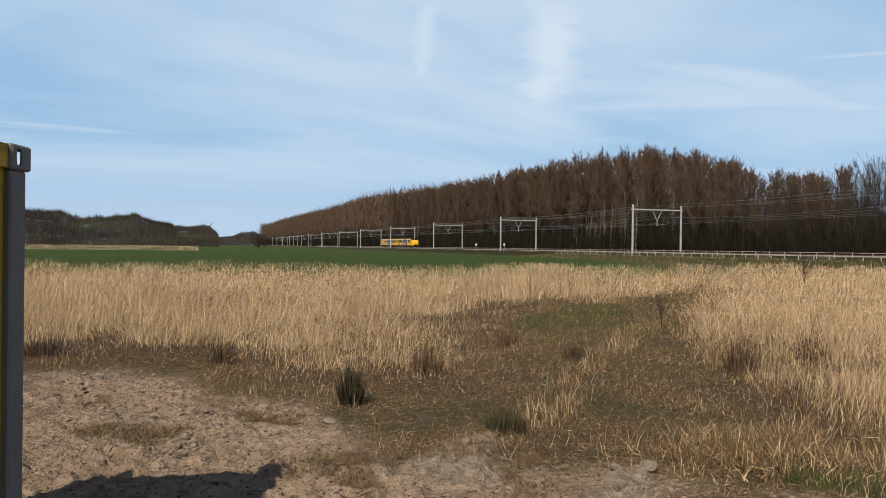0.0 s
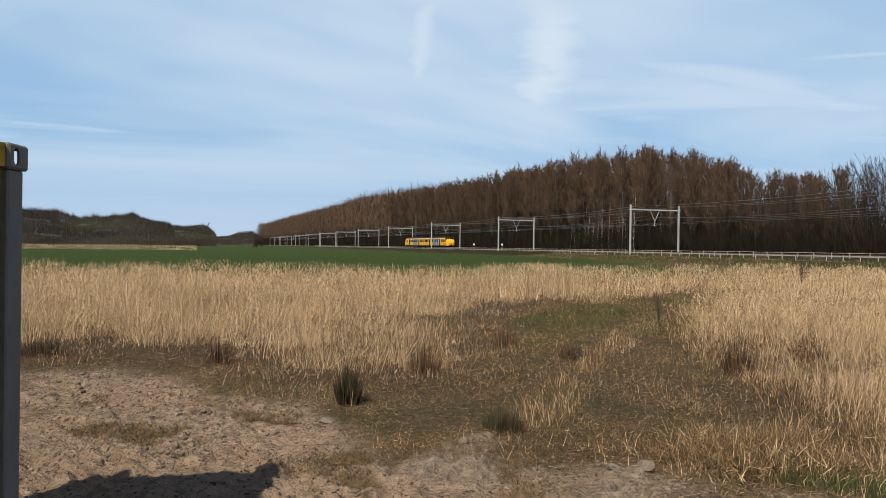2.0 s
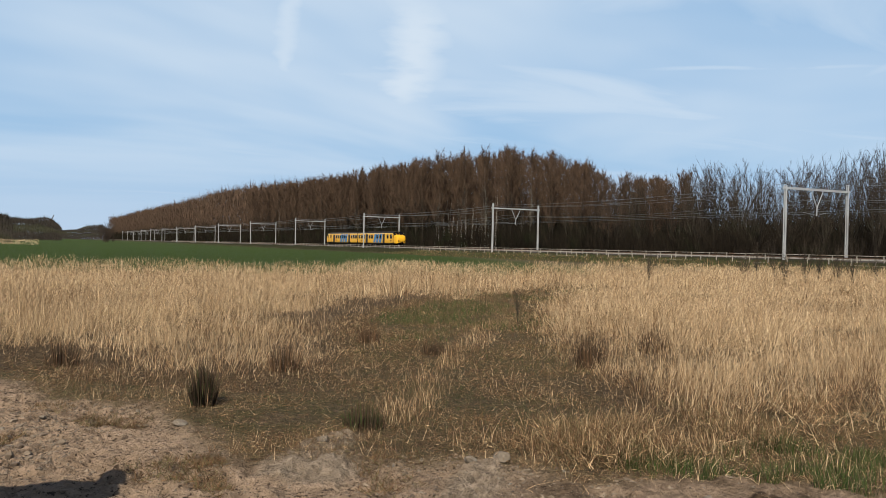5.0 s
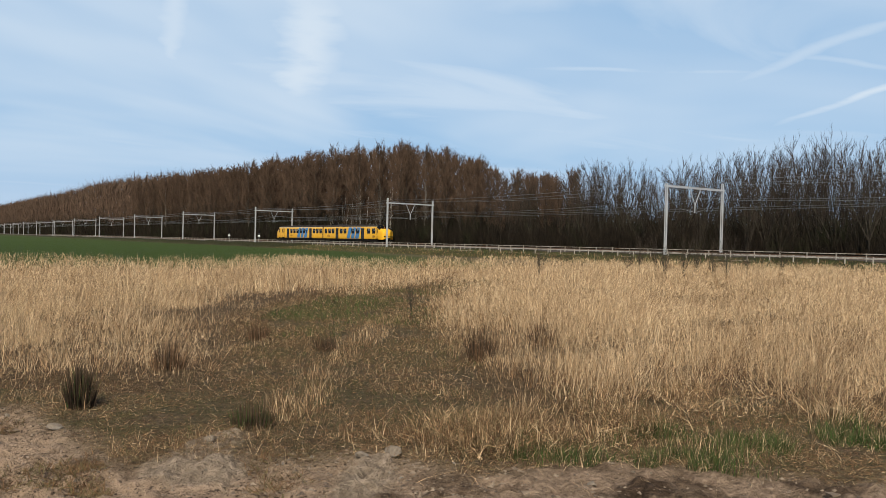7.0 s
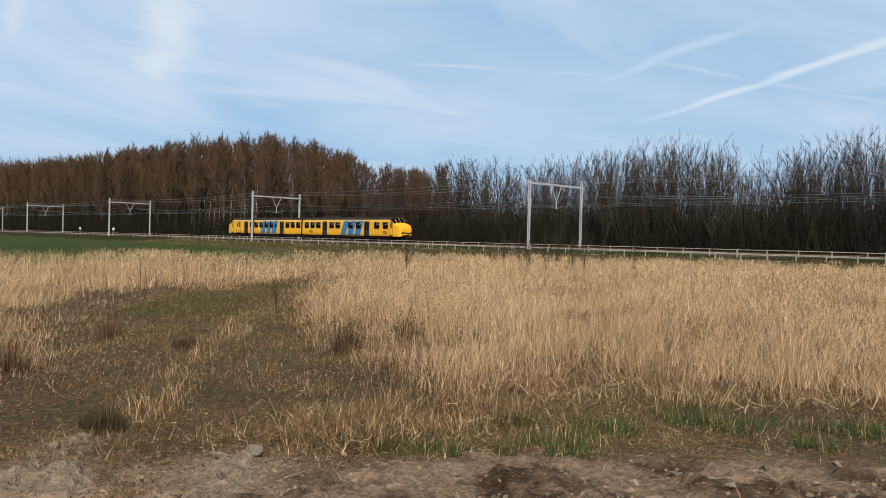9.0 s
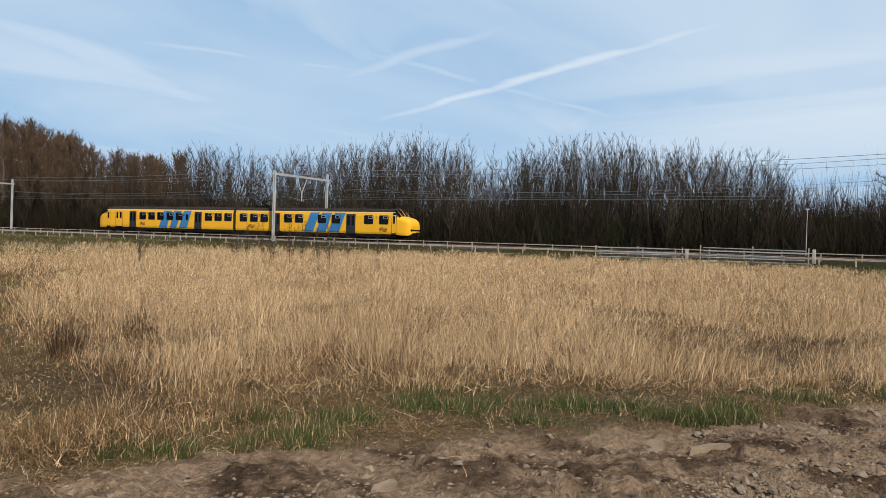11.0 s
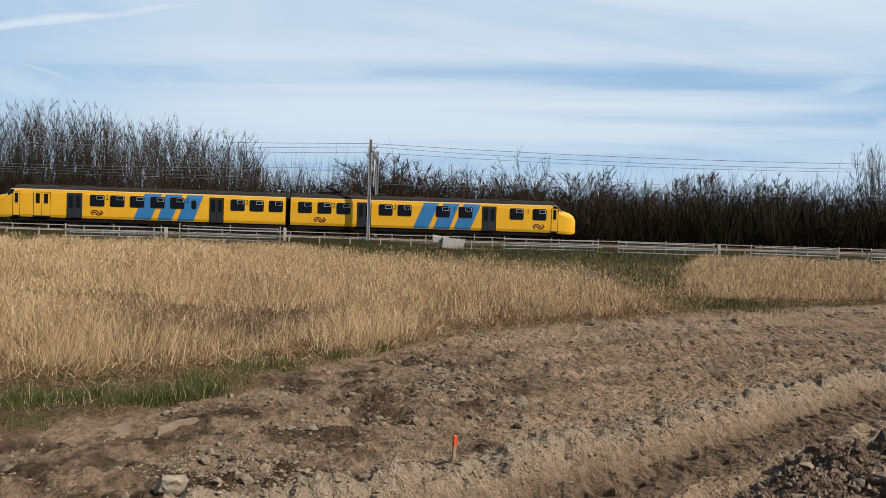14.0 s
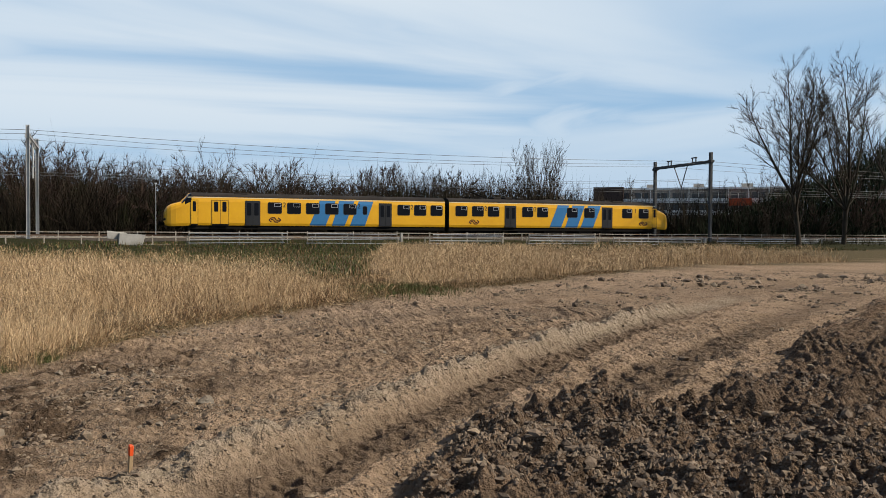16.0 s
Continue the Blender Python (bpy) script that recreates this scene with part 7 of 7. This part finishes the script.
# ---- flats and houses behind the line ----
def flats(az0, az1, dist, storeys, label, dark_end):
    """A slab of flats with gallery balconies, facing the camera."""
    p0 = Vector((math.sin(radians(az0)) * dist, math.cos(radians(az0)) * dist, 0))
    p1 = Vector((math.sin(radians(az1)) * dist, math.cos(radians(az1)) * dist, 0))
    L_ = (p1 - p0).length
    root = tagged(new("apartment_building"), label, "apartment building", "flats behind the railway")
    root.matrix_basis = pose(*(p0.x, p0.y, 0), 0, 0, math.degrees(math.atan2(p1.y - p0.y, p1.x - p0.x)))
    # local: x along the front to the right of the view, -y towards the viewer is handled by the facing sign
    f = 1 if (root.matrix_basis.inverted() @ Vector((0, 0, 0))).y > 0 else -1
    H = storeys * 2.85 + 0.8
    bm = bmesh.new()
    box(bm, 0, L_, -f * 11, -f * 0.0, -0.5, H)
    part("wall", bm, FLAT_WALL, root)
    bm = bmesh.new()
    box(bm, -0.2, L_ + 0.2, -f * 11.3, f * 0.5, H, H + 0.45)
    part("roof", bm, WHITE_PAINT, root, "pale flat roof edge")
    if dark_end:
        boxed("stair_tower", (-0.3, 7.0, *sorted((-f * 11.2, f * 1.4)), -0.5, H + 0.7), BRICK_BROWN, root, "dark brick stair tower")
    bays = max(2, int(L_ / 4.2))
    pw = L_ / bays
    pane = None
    for st in range(storeys):
        z = 0.6 + st * 2.85
        boxed("gallery", (0, L_, *sorted((0, f * 1.35)), z - 0.22, z), WHITE_PAINT, root, "white gallery slab")
        boxed("balustrade", (0, L_, *sorted((f * 1.28, f * 1.34)), z + 0.12, z + 0.85), WHITE_PAINT, root)
        for b in range(bays):
            x = (b + 0.5) * pw
            if pane is None:
                bm = bmesh.new()
                box(bm, -pw * 0.36, pw * 0.36, -0.06, 0.06, 0.5, 2.25)
                pane = part("window", bm, FLAT_GLASS, root)
                pane.matrix_basis = pose(x, f * 0.05, z)
            else:
                again(pane, root, pose(x, f * 0.05, z))
            boxed("window_frame", (x - 0.05, x + 0.05, *sorted((f * 0.10, f * 0.16)), z + 0.5, z + 2.25), WHITE_PAINT, root)
    for b in range(bays + 1):
        x = min(max(b * pw, 0.1), L_ - 0.1)
        boxed("gallery_fin", (x - 0.08, x + 0.08, *sorted((0, f * 1.3)), 0.4, H), WHITE_PAINT, root)
    for x in (L_ * 0.3, L_ * 0.55, L_ * 0.8):
        boxed("roof_housing", (x - 1.2, x + 1.2, *sorted((-f * 7, -f * 4)), H + 0.44, H + 1.5), CONCRETE, root)
    return root, f, L_


root_, f_, L_f = flats(115.2, 128.0, 200, 4, "four-storey brown brick flats with white gallery balconies", True)
boxed("awning", (L_f * 0.70, L_f * 0.70 + 5.0, *sorted((f_ * 1.4, f_ * 2.4)), 8.2, 9.9), ORANGE_CLOTH, root_, "orange awning")
flats(109.5, 113.6, 260, 4, "far brown brick flats with white balconies", False)


def house(az, dist, wide, deep, eaves, ridge, wall_mat, roof_mat, label, gable=False):
    root = tagged(new("house"), label, "house", "houses behind the railway")
    root.matrix_basis = pose(math.sin(radians(az)) * dist, math.cos(radians(az)) * dist, 0, 0, 0, -az + (90 if gable else 0))
    boxed("wall", (-wide / 2, wide / 2, -deep / 2, deep / 2, -0.4, eaves), wall_mat, root)
    bm = bmesh.new()
    o = 0.35
    v = [bm.verts.new(p) for p in ((-wide / 2 - o, -deep / 2 - o, eaves - 0.1), (wide / 2 + o, -deep / 2 - o, eaves - 0.1), (wide / 2 + o, deep / 2 + o, eaves - 0.1), (-wide / 2 - o, deep / 2 + o, eaves - 0.1),
                                   (-wide / 2 - o, 0, ridge), (wide / 2 + o, 0, ridge))]
    for q in ((0, 1, 5, 4), (2, 3, 4, 5), (0, 4, 3), (1, 2, 5), (3, 2, 1, 0)):
        bm.faces.new([v[k] for k in q])
    rf = part("roof", bm, roof_mat, root)
    boxed("chimney", (wide * 0.25 - 0.3, wide * 0.25 + 0.3, -0.3, 0.3, ridge - 0.6, ridge + 0.7), BRICK_RED, rf)
    for x in (-wide * 0.3, 0.0, wide * 0.3):
        w = boxed("window", (x - 0.5, x + 0.5, -deep / 2 - 0.04, -deep / 2 + 0.1, 0.9, 2.2), FLAT_GLASS, root)
        boxed("window_frame", (x - 0.03, x + 0.03, -deep / 2 - 0.07, -deep / 2 + 0.02, 0.9, 2.2), WHITE_PAINT, w)


house(71.9, 128, 4.6, 5, 2.3, 4.2, BRICK_BROWN, ROOF_TILE, "low house with red tiled roof among bare trees")
house(68.9, 118, 3.2, 5, 2.6, 4.4, WHITE_PAINT, BRICK_BROWN, "small white house gable behind the trees", False)


# ---- far left: mast crane and signals ----
def crane():
    root = tagged(new("harbour_crane"), "far crane in haze grey on the horizon", "crane")
    root.matrix_basis = pose(math.sin(radians(-16.6)) * 900, math.cos(radians(-16.6)) * 900, 0, 0, 0, 16)
    bm = bmesh.new()
    box(bm, -5, 5, -4, 4, 0, 15)
    part("base", bm, CRANE_HAZE_GREY, root)
    bm = bmesh.new()
    tube(bm, (-1.5, 0, 13), (3.5, 0, 25), 0.8, 0.5, 5)
    part("jib", bm, CRANE_HAZE_GREY, root)


crane()


def signal(s, aside):
    root = tagged(new("railway_signal"), "small railway signal on a grey post", "signal", "signals")
    root.matrix_basis = line_pose(s, aside, 0)
    bm = bmesh.new()
    tube(bm, (0, 0, 0.6), (0, 0, 3.6), 0.06, 0.05, 8, True)
    part("post", bm, POST_STEEL, root)
    boxed("signal_head", (-0.15, 0.15, -0.32, 0.32, 3.2, 4.2), UNDER, root, bevel=0.05)
    boxed("sign_plate", (-0.06, -0.02, -0.3, 0.3, 2.3, 2.8), WHITE_PAINT, root)


signal(-126, -8.8)
signal(-103, -9.2)


def lamp_post(az, aside, h):
    x, y, s = at_bearing(az, aside)
    root = tagged(new("lamp_post"), "thin grey lamp post behind the line", "lamp post", "lamp posts")
    root.matrix_basis = pose(x, y, 0.2)
    bm = bmesh.new()
    tube(bm, (0, 0, 0), (0, 0, h), 0.045, 0.03, 8, True)
    part("post", bm, POST_STEEL, root)
    boxed("lamp_head", (-0.3, 0.3, -0.1, 0.1, h - 0.02, h + 0.10), POST_STEEL, root, bevel=0.03)


lamp_post(84.3, -11, 6.0)
lamp_post(70.2, -12, 5.5)


# ---- what moves ----
def motions():
    rows_front, rows_rear = [], []
    for k in range(33):
        t = k * 0.5
        u = (t - 8) / 8
        s = -157.29 + 19.55 * t + 0.0859 * t * t + 10.362 * u - 2.038 * u ** 2 - 1.07 * u ** 3 - 2.46 * u ** 4
        for rows, back in ((rows_front, 0.0), (rows_rear, 26.07)):
            c = s - back - 13.035
            (x1, y1), (x2, y2) = on_line(c - 9, NEAR_TRACK), on_line(c + 9, NEAR_TRACK)
            turn = math.degrees(math.atan2(float(y2 - y1), float(x2 - x1)))
            rows.append((t, pose(float(x1 + x2) / 2, float(y1 + y2) / 2, RAIL_Z, 0, 0, turn)))
    walk(front_car, rows_front)
    walk(rear_car, rows_rear)


motions()
